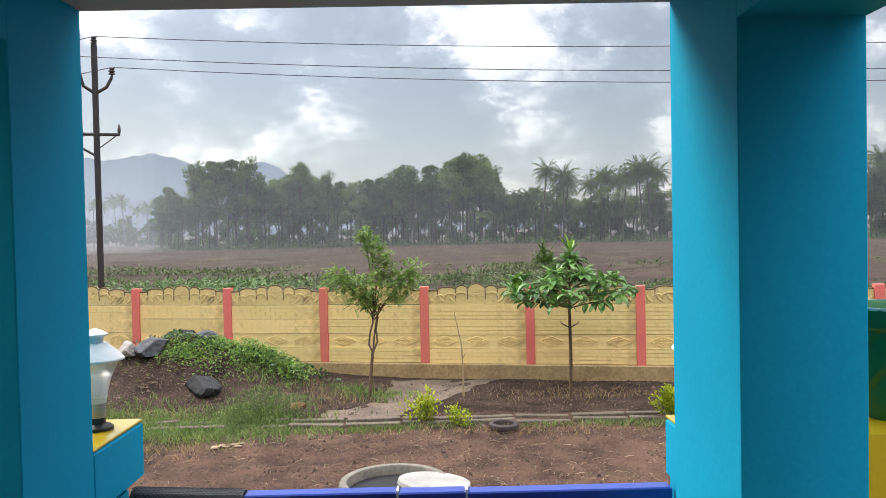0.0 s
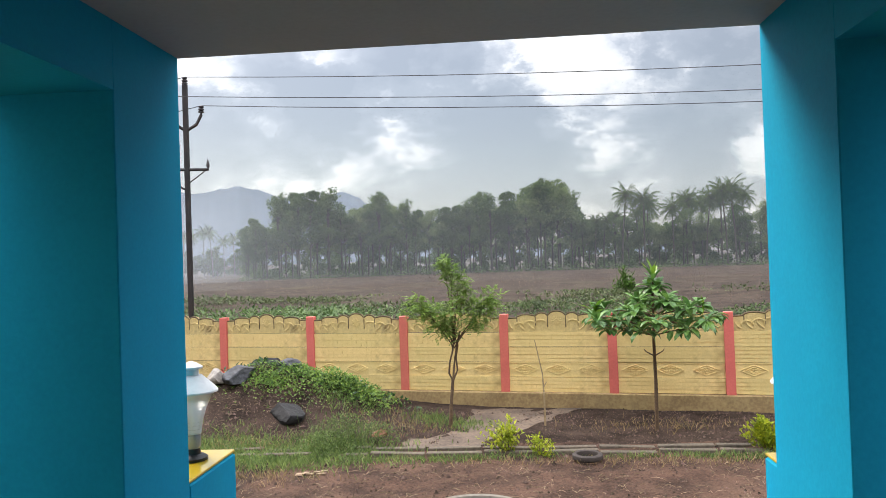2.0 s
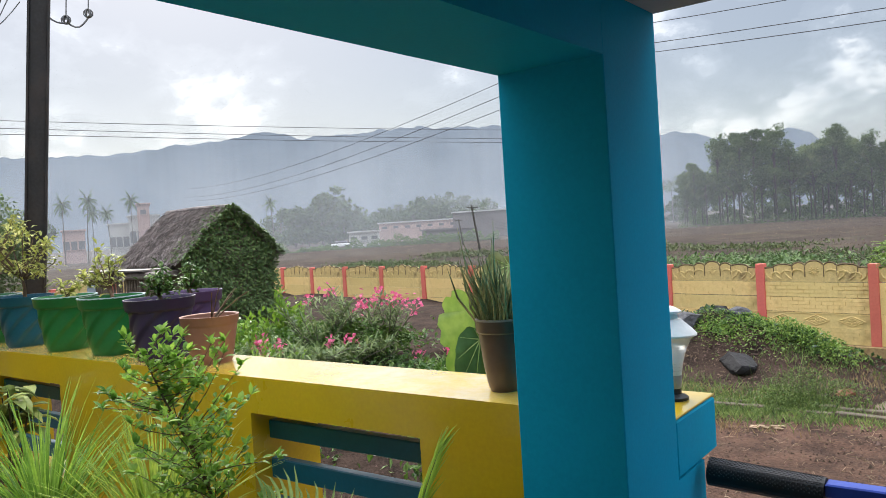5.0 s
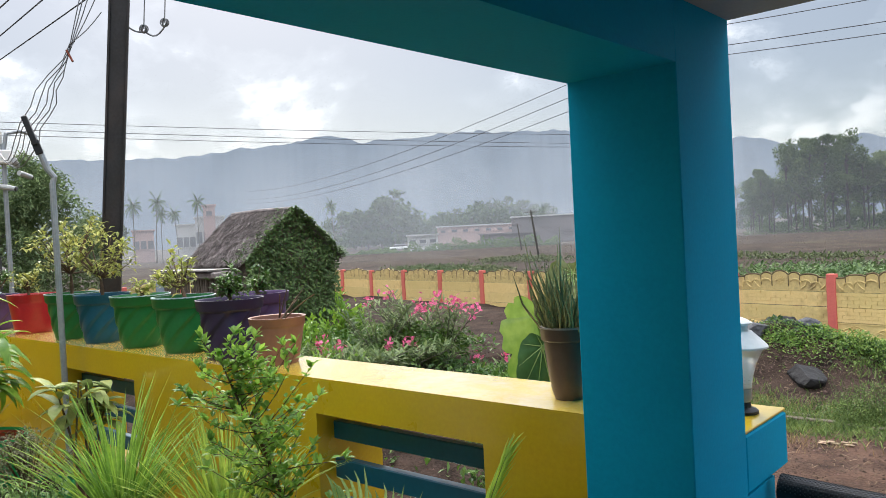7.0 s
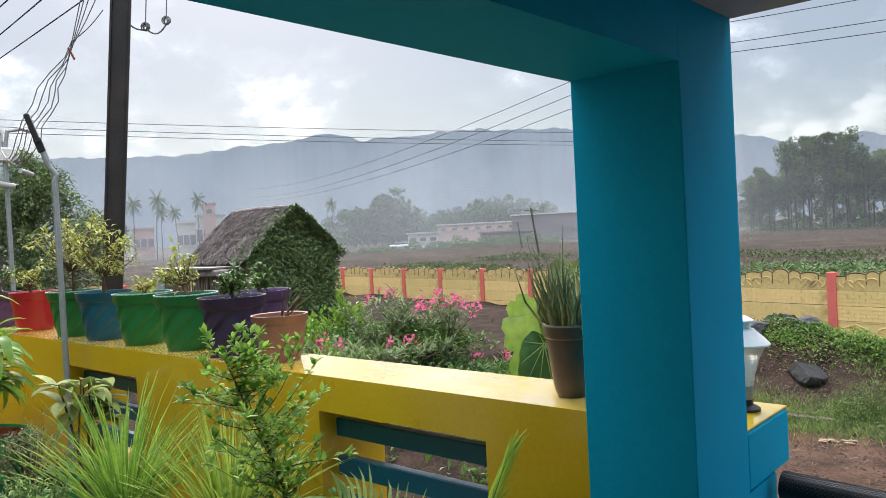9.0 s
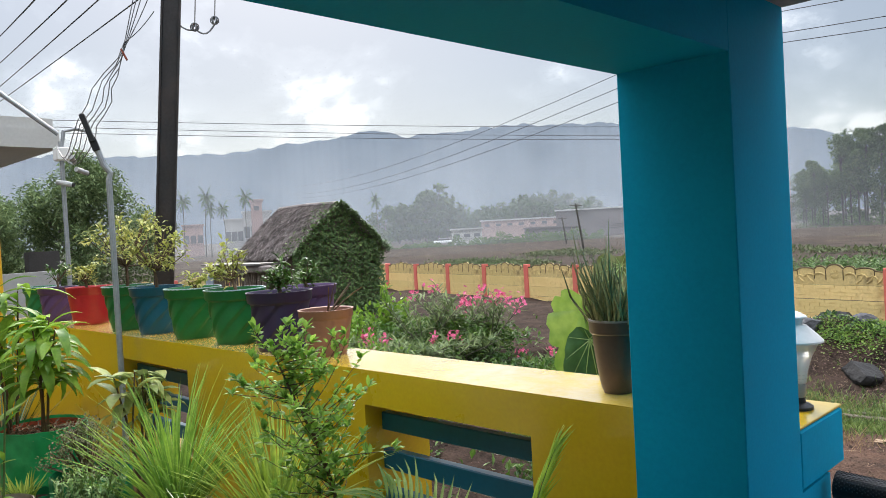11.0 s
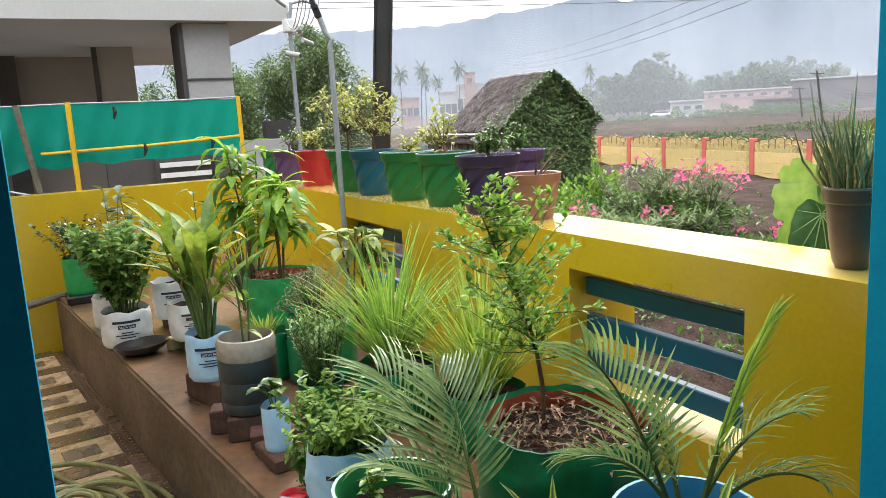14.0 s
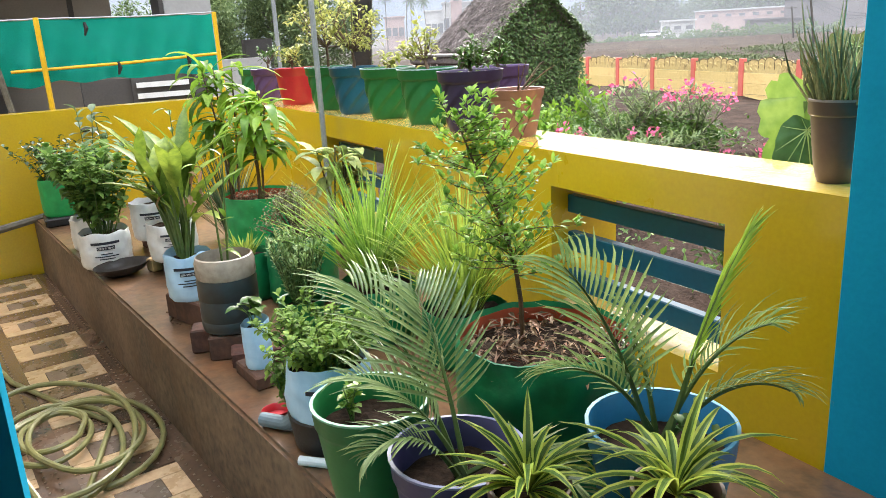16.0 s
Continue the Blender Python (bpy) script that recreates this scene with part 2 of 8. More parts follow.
class Geo:
    """Collects vertices and faces of one mesh."""

    def __init__(self):
        self.v, self.f, self.smooth = [], [], False

    def quad(self, a, b, c, d):
        n = len(self.v)
        self.v += [tuple(a), tuple(b), tuple(c), tuple(d)]
        self.f.append((n, n + 1, n + 2, n + 3))

    def box(self, x0, x1, y0, y1, z0, z1, m=None, ch=0.0):
        """A box, its upright and level edges chamfered by ch."""
        if ch <= 0:
            pts = [(x, y, z) for z in (z0, z1) for x, y in ((x0, y0), (x1, y0), (x1, y1), (x0, y1))]
            fs = [(3, 2, 1, 0), (4, 5, 6, 7), (0, 1, 5, 4), (1, 2, 6, 5), (2, 3, 7, 6), (3, 0, 4, 7)]
        else:
            pts = []
            for z, i in ((z0, ch), (z0 + ch, 0), (z1 - ch, 0), (z1, ch)):
                a, b, c, d = x0 + i, x1 - i, y0 + i, y1 - i
                k = ch * 0.6
                pts += [(a + k, c, z), (b - k, c, z), (b, c + k, z), (b, d - k, z), (b - k, d, z), (a + k, d, z), (a, d - k, z), (a, c + k, z)]
            fs = [tuple(range(7, -1, -1)), tuple(range(24, 32))]
            for r in range(3):
                fs += [(r * 8 + i, r * 8 + (i + 1) % 8, r * 8 + 8 + (i + 1) % 8, r * 8 + 8 + i) for i in range(8)]
        n = len(self.v)
        self.v += [tuple(m @ Vector(p)) for p in pts] if m else pts
        self.f += [tuple(n + i for i in q) for q in fs]
        return self

    def tube(self, pts, rad, sides=8, caps=True):
        """A round bar through pts; rad: one radius or one for each point."""
        pts = [Vector(p) for p in pts]
        rad = [rad] * len(pts) if isinstance(rad, (int, float)) else rad
        n0 = len(self.v)
        side = None
        for i, p in enumerate(pts):
            d = (pts[min(i + 1, len(pts) - 1)] - pts[max(i - 1, 0)]).normalized()
            if side is None:
                side = d.cross(Vector((0, 0, 1)) if abs(d.z) < 0.9 else Vector((1, 0, 0))).normalized()
            side = (side - d * side.dot(d)).normalized()
            other = d.cross(side)
            for k in range(sides):
                a = 2 * math.pi * k / sides
                self.v.append(tuple(p + (side * math.cos(a) + other * math.sin(a)) * rad[i]))
        for i in range(len(pts) - 1):
            for k in range(sides):
                a, b = n0 + i * sides + k, n0 + i * sides + (k + 1) % sides
                self.f.append((a, b, b + sides, a + sides))
        if caps:
            self.f.append(tuple(n0 + k for k in range(sides - 1, -1, -1)))
            e0 = n0 + (len(pts) - 1) * sides
            self.f.append(tuple(e0 + k for k in range(sides)))
        return self

    def lathe(self, prof, sides=24, at=(0, 0, 0), fn=None, cap=True):
        """A turned shape: prof is (radius, height) from the outside bottom on. fn(angle, r, z) may change the radius."""
        n0 = len(self.v)
        for r, z in prof:
            for k in range(sides):
                a = 2 * math.pi * k / sides
                q = fn(a, r, z) if fn else r
                self.v.append((at[0] + q * math.cos(a), at[1] + q * math.sin(a), at[2] + z))
        for i in range(len(prof) - 1):
            for k in range(sides):
                a, b = n0 + i * sides + k, n0 + i * sides + (k + 1) % sides
                self.f.append((a, b, b + sides, a + sides))
        if cap:
            self.f.append(tuple(n0 + k for k in range(sides - 1, -1, -1)))
            e0 = n0 + (len(prof) - 1) * sides
            self.f.append(tuple(e0 + k for k in range(sides)))
        return self

    def leaf(self, base, d, up, length, width, bend=0.3, seg=4, fold=0.15, shape=0.45, twist=0.0):
        """A leaf blade from base along d; bends down by bend; shape: where it is widest."""
        d, up = Vector(d).normalized(), Vector(up)
        side = d.cross(up)
        side = side.normalized() if side.length > 1e-4 else Vector((1, 0, 0))
        up = side.cross(d).normalized()
        if twist:
            side, up = side * math.cos(twist) + up * math.sin(twist), up * math.cos(twist) - side * math.sin(twist)
        n0 = len(self.v)
        p = Vector(base)
        step = length / seg
        for i in range(seg + 1):
            u = i / seg
            if u <= shape:
                w = math.sin(math.pi / 2 * (u / shape)) ** 0.8
            else:
                w = math.cos(math.pi / 2 * ((u - shape) / (1 - shape))) ** 0.9
            w = max(w, 0.03) * width / 2
            ang = bend * u
            dd = d * math.cos(ang) - up * math.sin(ang)
            uu = up * math.cos(ang) + d * math.sin(ang)
            self.v += [tuple(p - side * w + uu * w * fold * 2), tuple(p), tuple(p + side * w + uu * w * fold * 2)]
            p = p + dd * step
        for i in range(seg):
            a = n0 + i * 3
            self.f += [(a, a + 1, a + 4, a + 3), (a + 1, a + 2, a + 5, a + 4)]
        return self

    def leaflet(self, base, d, up, length, width):
        """A small folded leaf of four corners."""
        d = Vector(d).normalized()
        side = d.cross(Vector(up))
        side = side.normalized() if side.length > 1e-4 else Vector((1, 0, 0))
        nrm = side.cross(d)
        b = Vector(base)
        n = len(self.v)
        mid = b + d * length * 0.5
        self.v += [tuple(b), tuple(mid - side * width / 2 + nrm * width * 0.15), tuple(b + d * length - nrm * length * 0.1), tuple(mid + side * width / 2 + nrm * width * 0.15)]
        self.f += [(n, n + 1, n + 2), (n, n + 2, n + 3)]
        return self

    def add(self, other, m=None):
        n = len(self.v)
        self.v += [tuple(m @ Vector(p)) for p in other.v] if m else other.v
        self.f += [tuple(n + i for i in q) for q in other.f]
        return self

    def mesh(self, name, mat):
        me = bpy.data.meshes.new(name)
        me.from_pydata(self.v, [], self.f)
        if self.smooth:
            me.polygons.foreach_set("use_smooth", [True] * len(me.polygons))
            me.set_sharp_from_angle(angle=radians(42))
        if mat:
            me.materials.append(mat)
        me.update()
        return me


def smooth(g):
    g.smooth = True
    return g


def part(name, g, mat, parent, label="", m=None):
    """One mesh under a thing or a part."""
    ob = new(name, g.mesh(name, mat) if isinstance(g, Geo) else g)
    ob.parent = parent
    if m is not None:
        ob.matrix_basis = m
    if label:
        tagged(ob, label)
    return ob


def thing(name, m, label, category, group="", kind=""):
    """An Empty at the base of a thing, to which its parts are added."""
    ob = new(name)
    ob.empty_display_size = 0.1
    ob.matrix_basis = m if isinstance(m, Matrix) else pose(*m)
    return tagged(ob, label, category, group, kind)


def single(name, g, mat, label, category, m=None, group="", kind=""):
    ob = new(name, g.mesh(name, mat))
    if m is not None:
        ob.matrix_basis = m if isinstance(m, Matrix) else pose(*m)
    return tagged(ob, label, category, group, kind)


def structure(name, g, mat, label):
    return single(name, g, mat, label, "structure", kind="structure")


R = random.Random(7)


def rnd(a, b):
    return R.uniform(a, b)


def heading(yaw, el=0.0):
    """The way that looks along yaw (degrees, left of y) and up by el."""
    y, q = radians(yaw), radians(el)
    return Vector((-math.sin(y) * math.cos(q), math.cos(y) * math.cos(q), math.sin(q)))


# ---- the large structure ----
GROUND, FLOOR, LEDGE, PAR = -1.35, 0.10, 0.515, 1.236
XL, XR, YF, YN = -0.90, 0.594, 1.83, 1.493
CEIL_Z, BEAM_Z = 2.266, 2.11

g = Geo().box(XL - 0.3, XL, YN, YF, GROUND, 2.75, ch=0.004)
structure("porch_pillar_1", g, BLUE, "blue painted porch corner pillar, smooth enamel")
g = Geo().box(XR, XR + 0.262, 1.406, YF, GROUND, 2.75, ch=0.004)
structure("porch_pillar_2", g, BLUE, "blue painted porch pillar beside the steps")
g = Geo().box(XL - 0.3, XL, -2.6, YN, BEAM_Z, 2.75)
structure("porch_beam_1", g, BLUE, "blue painted porch side beam")
g = Geo().box(XR, XR + 0.262, -2.6, 1.406, BEAM_Z, 2.75)
structure("porch_beam_2", g, BLUE, "blue painted porch side beam")
g = Geo().box(XL + 0.001, XR - 0.001, -2.6, YF - 0.002, CEIL_Z, 2.74)
structure("ceiling", g, CEIL, "grey painted porch ceiling slab")
g = Geo().box(XL - 0.10, XL, -2.6, -0.231, GROUND, BEAM_Z)
structure("porch_wall_west", g, BLUE, "blue painted porch wall end")
# unseen wall closing the porch; dark brown keeps bounced light low
g = Geo().box(XL - 0.3, XR + 0.262, -2.85, -2.602, GROUND, 2.75)
structure("porch_wall_back", g, surf("unseen_dark_wall", (0.10, 0.070, 0.050), (0.075, 0.052, 0.038), 1.0, 0.7, 0.1, 50), "unseen dark wall closing the porch behind, limits bounce")
# unseen wall added to cut light entering from the east
g = Geo().box(XR, XR + 0.262, -2.6, 0.88, GROUND, BEAM_Z)
structure("porch_wall_east", g, MATS["unseen_dark_wall"], "unseen dark wall added to cut light from the east")
g = Geo().box(XL, XR, -2.6, 1.46, GROUND, FLOOR)
structure("porch_floor", g, surf("porch_floor_tile", (0.11, 0.072, 0.050), (0.08, 0.052, 0.037), 3, 0.3, 0.1, 40, coat=0.3), "brown tiled porch floor")

# parapet with two barred openings
OPEN = ((-2.33, -1.553), (-4.50, -3.72))
PY0, PY1, OZ0, OZ1 = 1.501, 1.819, 0.657, 1.106
g = Geo()
xs = [-6.62, OPEN[1][0], OPEN[1][1], OPEN[0][0], OPEN[0][1], -1.203]
for i in range(5):
    if i in (1, 3):
        g.box(xs[i], xs[i + 1], PY0, PY1, GROUND, OZ0)
        g.box(xs[i], xs[i + 1], PY0, PY1, OZ1, PAR)
    else:
        g.box(xs[i], xs[i + 1], PY0, PY1, GROUND, PAR)
bm = bmesh.new()
me = g.mesh("tmp", None)
bm.from_mesh(me)
bmesh.ops.remove_doubles(bm, verts=bm.verts, dist=0.0005)
bm.to_mesh(me)
bm.free()
# pale patches put sky sheen into the top's colour, under a wet coat
WET = surf("wet_pale_sheen_enamel", (0.62, 0.45, 0.11), (0.55, 0.37, 0.03), 2.4, 0.22, 0.06, 70, coat=0.75, stain=(0.56, 0.46, 0.31), stain_scale=2.2, stain_amount=0.95)
WET.node_tree.nodes["Principled BSDF"].inputs["Coat IOR"].default_value = 1.6
WET.node_tree.nodes["Principled BSDF"].inputs["Coat Roughness"].default_value = 0.05
me.materials.append(YELLOW)
me.materials.append(WET)
for f in me.polygons:
    f.material_index = 1 if f.normal.z > 0.9 else 0
parapet = tagged(new("parapet_wall", me), "yellow enamelled parapet wall with barred openings, wet top with painted pale sheen", "structure", kind="structure")
for x0, x1 in OPEN:
    for z0, z1 in ((0.995, 1.062), (0.848, 0.922), (0.700, 0.775)):
        part("slat", Geo().box(x0 - 0.01, x1 + 0.01, 1.580, 1.618, z0, z1, ch=0.004), SLAT_BLUE, parapet, "dark blue painted cement slat")

# end wall of the side garden, ledge and floor lean six degrees off the parapet, with the house
SK = 0.1016  # slope of the ledge line against x


def ledge_y(x, z=LEDGE):
    return 0.351 + SK * (x + 2.184) - 0.008


g = Geo().box(-6.62, -6.44, -2.4, PY0 - 0.002, GROUND, 1.27)
structure("garden_end_wall", g, YELLOW, "yellow enamelled low wall at the end of the planting ledge")
g = Geo()
ex0, ex1 = -6.438, -0.905
pts = [(ex0, ledge_y(ex0)), (ex1, ledge_y(ex1)), (ex1, PY0 - 0.002), (ex0, PY0 - 0.002)]
n = len(g.v)
g.v += [(x, y, z) for z in (GROUND, LEDGE) for x, y in pts]
g.f += [(0, 1, 5, 4), (1, 2, 6, 5), (2, 3, 7, 6), (3, 0, 4, 7), (4, 5, 6, 7)]
bm = bmesh.new()
me = g.mesh("planting_ledge", CEMENT)
bm.from_mesh(me)
bmesh.ops.bevel(bm, geom=[e for e in bm.edges if all(v.co.z > 0 for v in e.verts)], offset=0.012, segments=2, affect="EDGES")
bm.to_mesh(me)
bm.free()
me.materials.append(surf("ledge_front_plaster", (0.185, 0.130, 0.088), (0.062, 0.045, 0.033), 1.8, 0.6, 0.35, 30, spec=0.25, stain=(0.135, 0.072, 0.036), stain_scale=2.4, stain_amount=0.7))
for f in me.polygons:
    f.material_index = 0 if f.normal.z > 0.4 else 1
tagged(new("planting_ledge", me), "wet cement planting ledge stained reddish brown", "structure", kind="structure")
# house side wall along the tiled path, and its sunshade
hx = Matrix.Translation((-1.2, 0.45, 0)) @ pose(0, 0, 0, 0, 0, math.degrees(math.atan(SK)))
# wall is unseen: height set to block southern sky, tone to bounce light
g = Geo().box(-5.3, -0.02, -1.62, -1.42, GROUND, 4.9, hx)
structure("house_wall_side", g, CREAM_WALL, "unseen sand-coloured house wall along the tiled path, tall to block sky light")
shade = thing("window_sunshade", Matrix.Translation((-3.379, 0.2, 2.5)) @ pose(0, 0, 0, 0, 0, math.degrees(math.atan(0.098))), "concrete sunshade slab, blue-grey underside and yellow edge", "sunshade", kind="structure")
part("slab", Geo().box(-2.0, -0.02, -1.15, -0.006, 0, 0.10), surf("blue_grey_soffit", (0.13, 0.26, 0.31), (0.11, 0.23, 0.27), 2, 0.7, 0.1), shade, "blue-grey painted soffit")
part("edge_band", Geo().box(-0.018, 0.012, -1.15, 0.0, -0.002, 0.16), YELLOW, shade, "yellow painted slab edge")
FT = surf("floor_grout_brown", (0.125, 0.072, 0.044), (0.072, 0.043, 0.028), 2.0, 0.25, 0.12, 40, coat=0.5, stain=(0.24, 0.15, 0.09), stain_amount=0.5)
g = Geo().box(-5.22, -0.02, -1.418, 0.9, GROUND, FLOOR, hx)
path_floor = structure("path_floor", g, FT, "wet patterned floor tiles, brown and cream")

# ---- ground: one sheet to the horizon ----
MOUND = (-5.0, 14.75)


def wall_y(x):
    return 16.803 - 0.1918 * (x + 6.573)


def ground_z(x, y):
    z = GROUND
    dx, dy = (x - MOUND[0]) / 2.3, (y - MOUND[1]) / 1.35
    r2 = dx * dx + dy * dy
    if r2 < 9:
        z += 1.02 * math.exp(-r2 * 1.1) * (1 + 0.12 * noise.noise((x * 1.7, y * 1.7, 3.0)))
    inside = y < wall_y(x)
    if x < -4.5 and y < wall_y(x) + 1.5 and y > 4:
        rise = min(1.0, (-4.5 - x) / 3.0) * min(1.0, (y - 4) / 3.0) * (1 if x < -8.5 else max(0.0, 1 - max(0.0, y - 8) / 2.5))
        z += rise * (0.85 + 0.14 * noise.noise((x * 0.6, y * 0.6, 1.0)))
    d = math.hypot(x, y)
    if d < 60:
        z += 0.035 * noise.noise((x * 0.9, y * 0.9, 0.0)) + 0.02 * noise.noise((x * 3.1, y * 3.1, 5.0))
    if 5 < y < 13 and abs(x) < 12:
        z += 0.020 * noise.noise((x * 5.5, y * 7.5, 2.0))
        for rut, deep in ((8.3, 0.03), (9.7, 0.035), (10.6, 0.03)):
            off = (y - rut - 0.04 * x - 0.25 * noise.noise((x * 0.5, rut, 0.0))) / 0.17
            z += deep * math.exp(-off * off) * (0.6 + noise.noise((x * 1.3, rut, 3.0)))
    if not inside and d < 250:
        t = y + 0.19 * x
        z += 0.25 * (min(1.0, max(0.0, (t - 17) / 3))) + 0.07 * math.sin(t * 2 * math.pi / 1.6) * (1 if t > 24 else 0) * max(0.0, 1 - d / 220)
    return z


def axis(near, far, step, grow):
    out, p, s = [], near, step
    while p < far:
        out.append(p)
        if p > near + 90 * step:
            s *= grow
        p += s
    return out + [far]


yp = axis(2.2, 4600, 0.16, 1.05)
yn = [-v for v in axis(0.0, 4600, 6.0, 1.5)][::-1]
ys = yn[:-1] + [0.0, 1.0] + yp
xp = axis(0.0, 4600, 0.20, 1.065)
xsn = [-v for v in xp[::-1]]
xs = xsn[:-1] + xp
verts, faces = [], []
for y in ys:
    for x in xs:
        verts.append((x, y, ground_z(x, y)))
nx = len(xs)
for j in range(len(ys) - 1):
    for i in range(nx - 1):
        a = j * nx + i
        faces.append((a, a + 1, a + 1 + nx, a + nx))
me = bpy.data.meshes.new("ground")
me.from_pydata(verts, [], faces)
me.polygons.foreach_set("use_smooth", [True] * len(faces))
FIELD = surf("ploughed_field", (0.072, 0.054, 0.044), (0.028, 0.022, 0.019), 0.5, 0.95, 0.9, 2.5, spec=0.05, stain=(0.115, 0.105, 0.066), stain_scale=0.15, stain_amount=0.55, bump_dist=0.10)
BED = surf("dark_bed_soil", (0.062, 0.041, 0.032), (0.016, 0.011, 0.009), 2.2, 0.95, 1.0, 28, spec=0.06, stain=(0.085, 0.060, 0.046), stain_scale=0.9, stain_amount=0.5, bump_dist=0.05)
me.materials.append(SOIL)
me.materials.append(FIELD)
me.materials.append(BED)
idx = []
for f in faces:
    c = verts[f[0]]
    bed = (c[1] > 12.3 + 0.25 * noise.noise((c[0] * 0.8, 0, 0)) and c[0] > -8.5) or (c[0] < -4 and c[1] > 3.5)
    idx.append(1 if c[1] > wall_y(c[0]) + 0.4 or c[0] < -26 or c[0] > 40 else 2 if bed else 0)
me.polygons.foreach_set("material_index", idx)
me.update()
tagged(new("ground", me), "reddish brown bare soil yard and ploughed field", "ground", kind="structure")

# ---- hills ----


def ridge(yaw):
    """Height of the skyline in degrees."""
    h = 7.35 - 0.9 * max(0.0, (yaw - 52) / 9) * (1 if yaw < 61 else 0) - (0.95 if yaw >= 61 else 0)
    h += 0.28 * math.exp(-((yaw - 50) / 2.2) ** 2) + 0.25 * math.exp(-((yaw - 39) / 2.5) ** 2)
    if yaw < 32:
        k = min(1.0, max(0.0, (yaw - 13.6) / 4.0))
        h = 4.3 + 0.7 * k * k * (3 - 2 * k) + 2.35 * max(0.0, (yaw - 24.5) / 7.5) - 0.42 * max(0.0, 11 - yaw)
        h += 0.68 * math.exp(-((yaw - 20.2) / 2.6) ** 2) + 0.25 * math.exp(-((yaw - 24.5) / 2.0) ** 2) + 0.95 * math.exp(-((yaw - 12.3) / 1.5) ** 2)
    return max(0.6, h) + 0.30 * noise.noise((yaw * 0.33, 0, 7)) + 0.20 * noise.noise((yaw * 0.9, 0, 0)) + 0.10 * noise.noise((yaw * 2.3, 0, 4)) + 0.04 * noise.noise((yaw * 6.1, 0, 2))


# same painted haze with a weaker glow, for the nearer hill
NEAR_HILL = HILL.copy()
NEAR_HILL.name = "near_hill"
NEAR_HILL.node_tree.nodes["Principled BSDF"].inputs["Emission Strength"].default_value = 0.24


def range_of(name, yaw0, yaw1, D, mat, label):
    """A chain of hills between two ways, with a rough slope towards the eye."""
    g = Geo()
    n = int((yaw1 - yaw0) / 0.15) + 1
    for i in range(n):
        yaw = yaw0 + 0.15 * i
        top = D * math.tan(radians(ridge(yaw)))
        w = heading(yaw)
        for k, (q, dd) in enumerate(((0, 0.86), (0.35, 0.90), (0.7, 0.95), (1.0, 1.0), (0.4, 1.06))):
            wob = 1 + (0.03 * noise.noise((yaw * 0.5, k * 3.0, 2.0)) if 0 < k < 3 else 0)
            g.v.append((w.x * D * dd * wob, w.y * D * dd * wob, top * q * dd))
    for i in range(n - 1):
        for k in range(4):
            a = i * 5 + k
            g.f.append((a, a + 1, a + 6, a + 5))
    single(name, smooth(g), mat, label, "mountains", kind="structure")


range_of("mountain_range", 25.6, 98.0, 4100.0, HILL, "mountain range with blue-grey haze painted as glow")
range_of("mountain_hill", -14.0, 26.2, 3900.0, NEAR_HILL, "grey hill beside the mountain range, haze painted as glow")

# ---- translucent sheets added as haze over the field, thicker to the west ----


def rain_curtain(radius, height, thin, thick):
    """An added translucent ring that imitates haze: it scatters the daylight and lets the rest through."""
    m = bpy.data.materials.new("haze_sheet")
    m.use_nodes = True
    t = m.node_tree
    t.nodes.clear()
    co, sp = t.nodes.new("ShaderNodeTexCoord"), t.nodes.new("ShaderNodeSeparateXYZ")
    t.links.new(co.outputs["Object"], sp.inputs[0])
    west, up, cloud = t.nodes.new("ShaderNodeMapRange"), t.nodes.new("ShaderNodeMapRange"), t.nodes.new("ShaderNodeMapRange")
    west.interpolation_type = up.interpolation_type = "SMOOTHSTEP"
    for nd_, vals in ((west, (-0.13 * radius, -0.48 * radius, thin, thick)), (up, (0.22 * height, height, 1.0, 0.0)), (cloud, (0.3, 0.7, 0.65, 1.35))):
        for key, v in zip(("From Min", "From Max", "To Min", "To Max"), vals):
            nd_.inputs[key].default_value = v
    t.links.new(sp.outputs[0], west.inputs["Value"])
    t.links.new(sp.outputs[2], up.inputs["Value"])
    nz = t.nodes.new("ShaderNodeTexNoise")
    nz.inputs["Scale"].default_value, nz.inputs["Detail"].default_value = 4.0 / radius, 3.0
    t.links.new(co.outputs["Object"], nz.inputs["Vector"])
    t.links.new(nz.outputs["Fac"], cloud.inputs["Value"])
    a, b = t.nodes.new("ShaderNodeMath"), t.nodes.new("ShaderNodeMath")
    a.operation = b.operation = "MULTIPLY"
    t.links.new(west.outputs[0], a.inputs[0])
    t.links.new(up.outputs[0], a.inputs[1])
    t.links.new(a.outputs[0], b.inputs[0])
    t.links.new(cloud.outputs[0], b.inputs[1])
    clear_, white, back, scatter, veil, out = (t.nodes.new("ShaderNode" + k) for k in ("BsdfTransparent", "BsdfDiffuse", "BsdfTranslucent", "MixShader", "MixShader", "OutputMaterial"))
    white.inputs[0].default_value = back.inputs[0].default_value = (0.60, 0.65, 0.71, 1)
    scatter.inputs[0].default_value = 0.5
    t.links.new(white.outputs[0], scatter.inputs[1])
    t.links.new(back.outputs[0], scatter.inputs[2])
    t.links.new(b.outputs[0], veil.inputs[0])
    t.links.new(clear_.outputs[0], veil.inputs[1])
    t.links.new(scatter.outputs[0], veil.inputs[2])
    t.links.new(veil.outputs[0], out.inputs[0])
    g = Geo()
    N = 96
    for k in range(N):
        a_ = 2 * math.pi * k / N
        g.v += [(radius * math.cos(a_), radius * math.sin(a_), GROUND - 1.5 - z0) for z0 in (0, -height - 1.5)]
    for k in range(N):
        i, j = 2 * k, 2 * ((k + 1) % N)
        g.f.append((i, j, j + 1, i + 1))
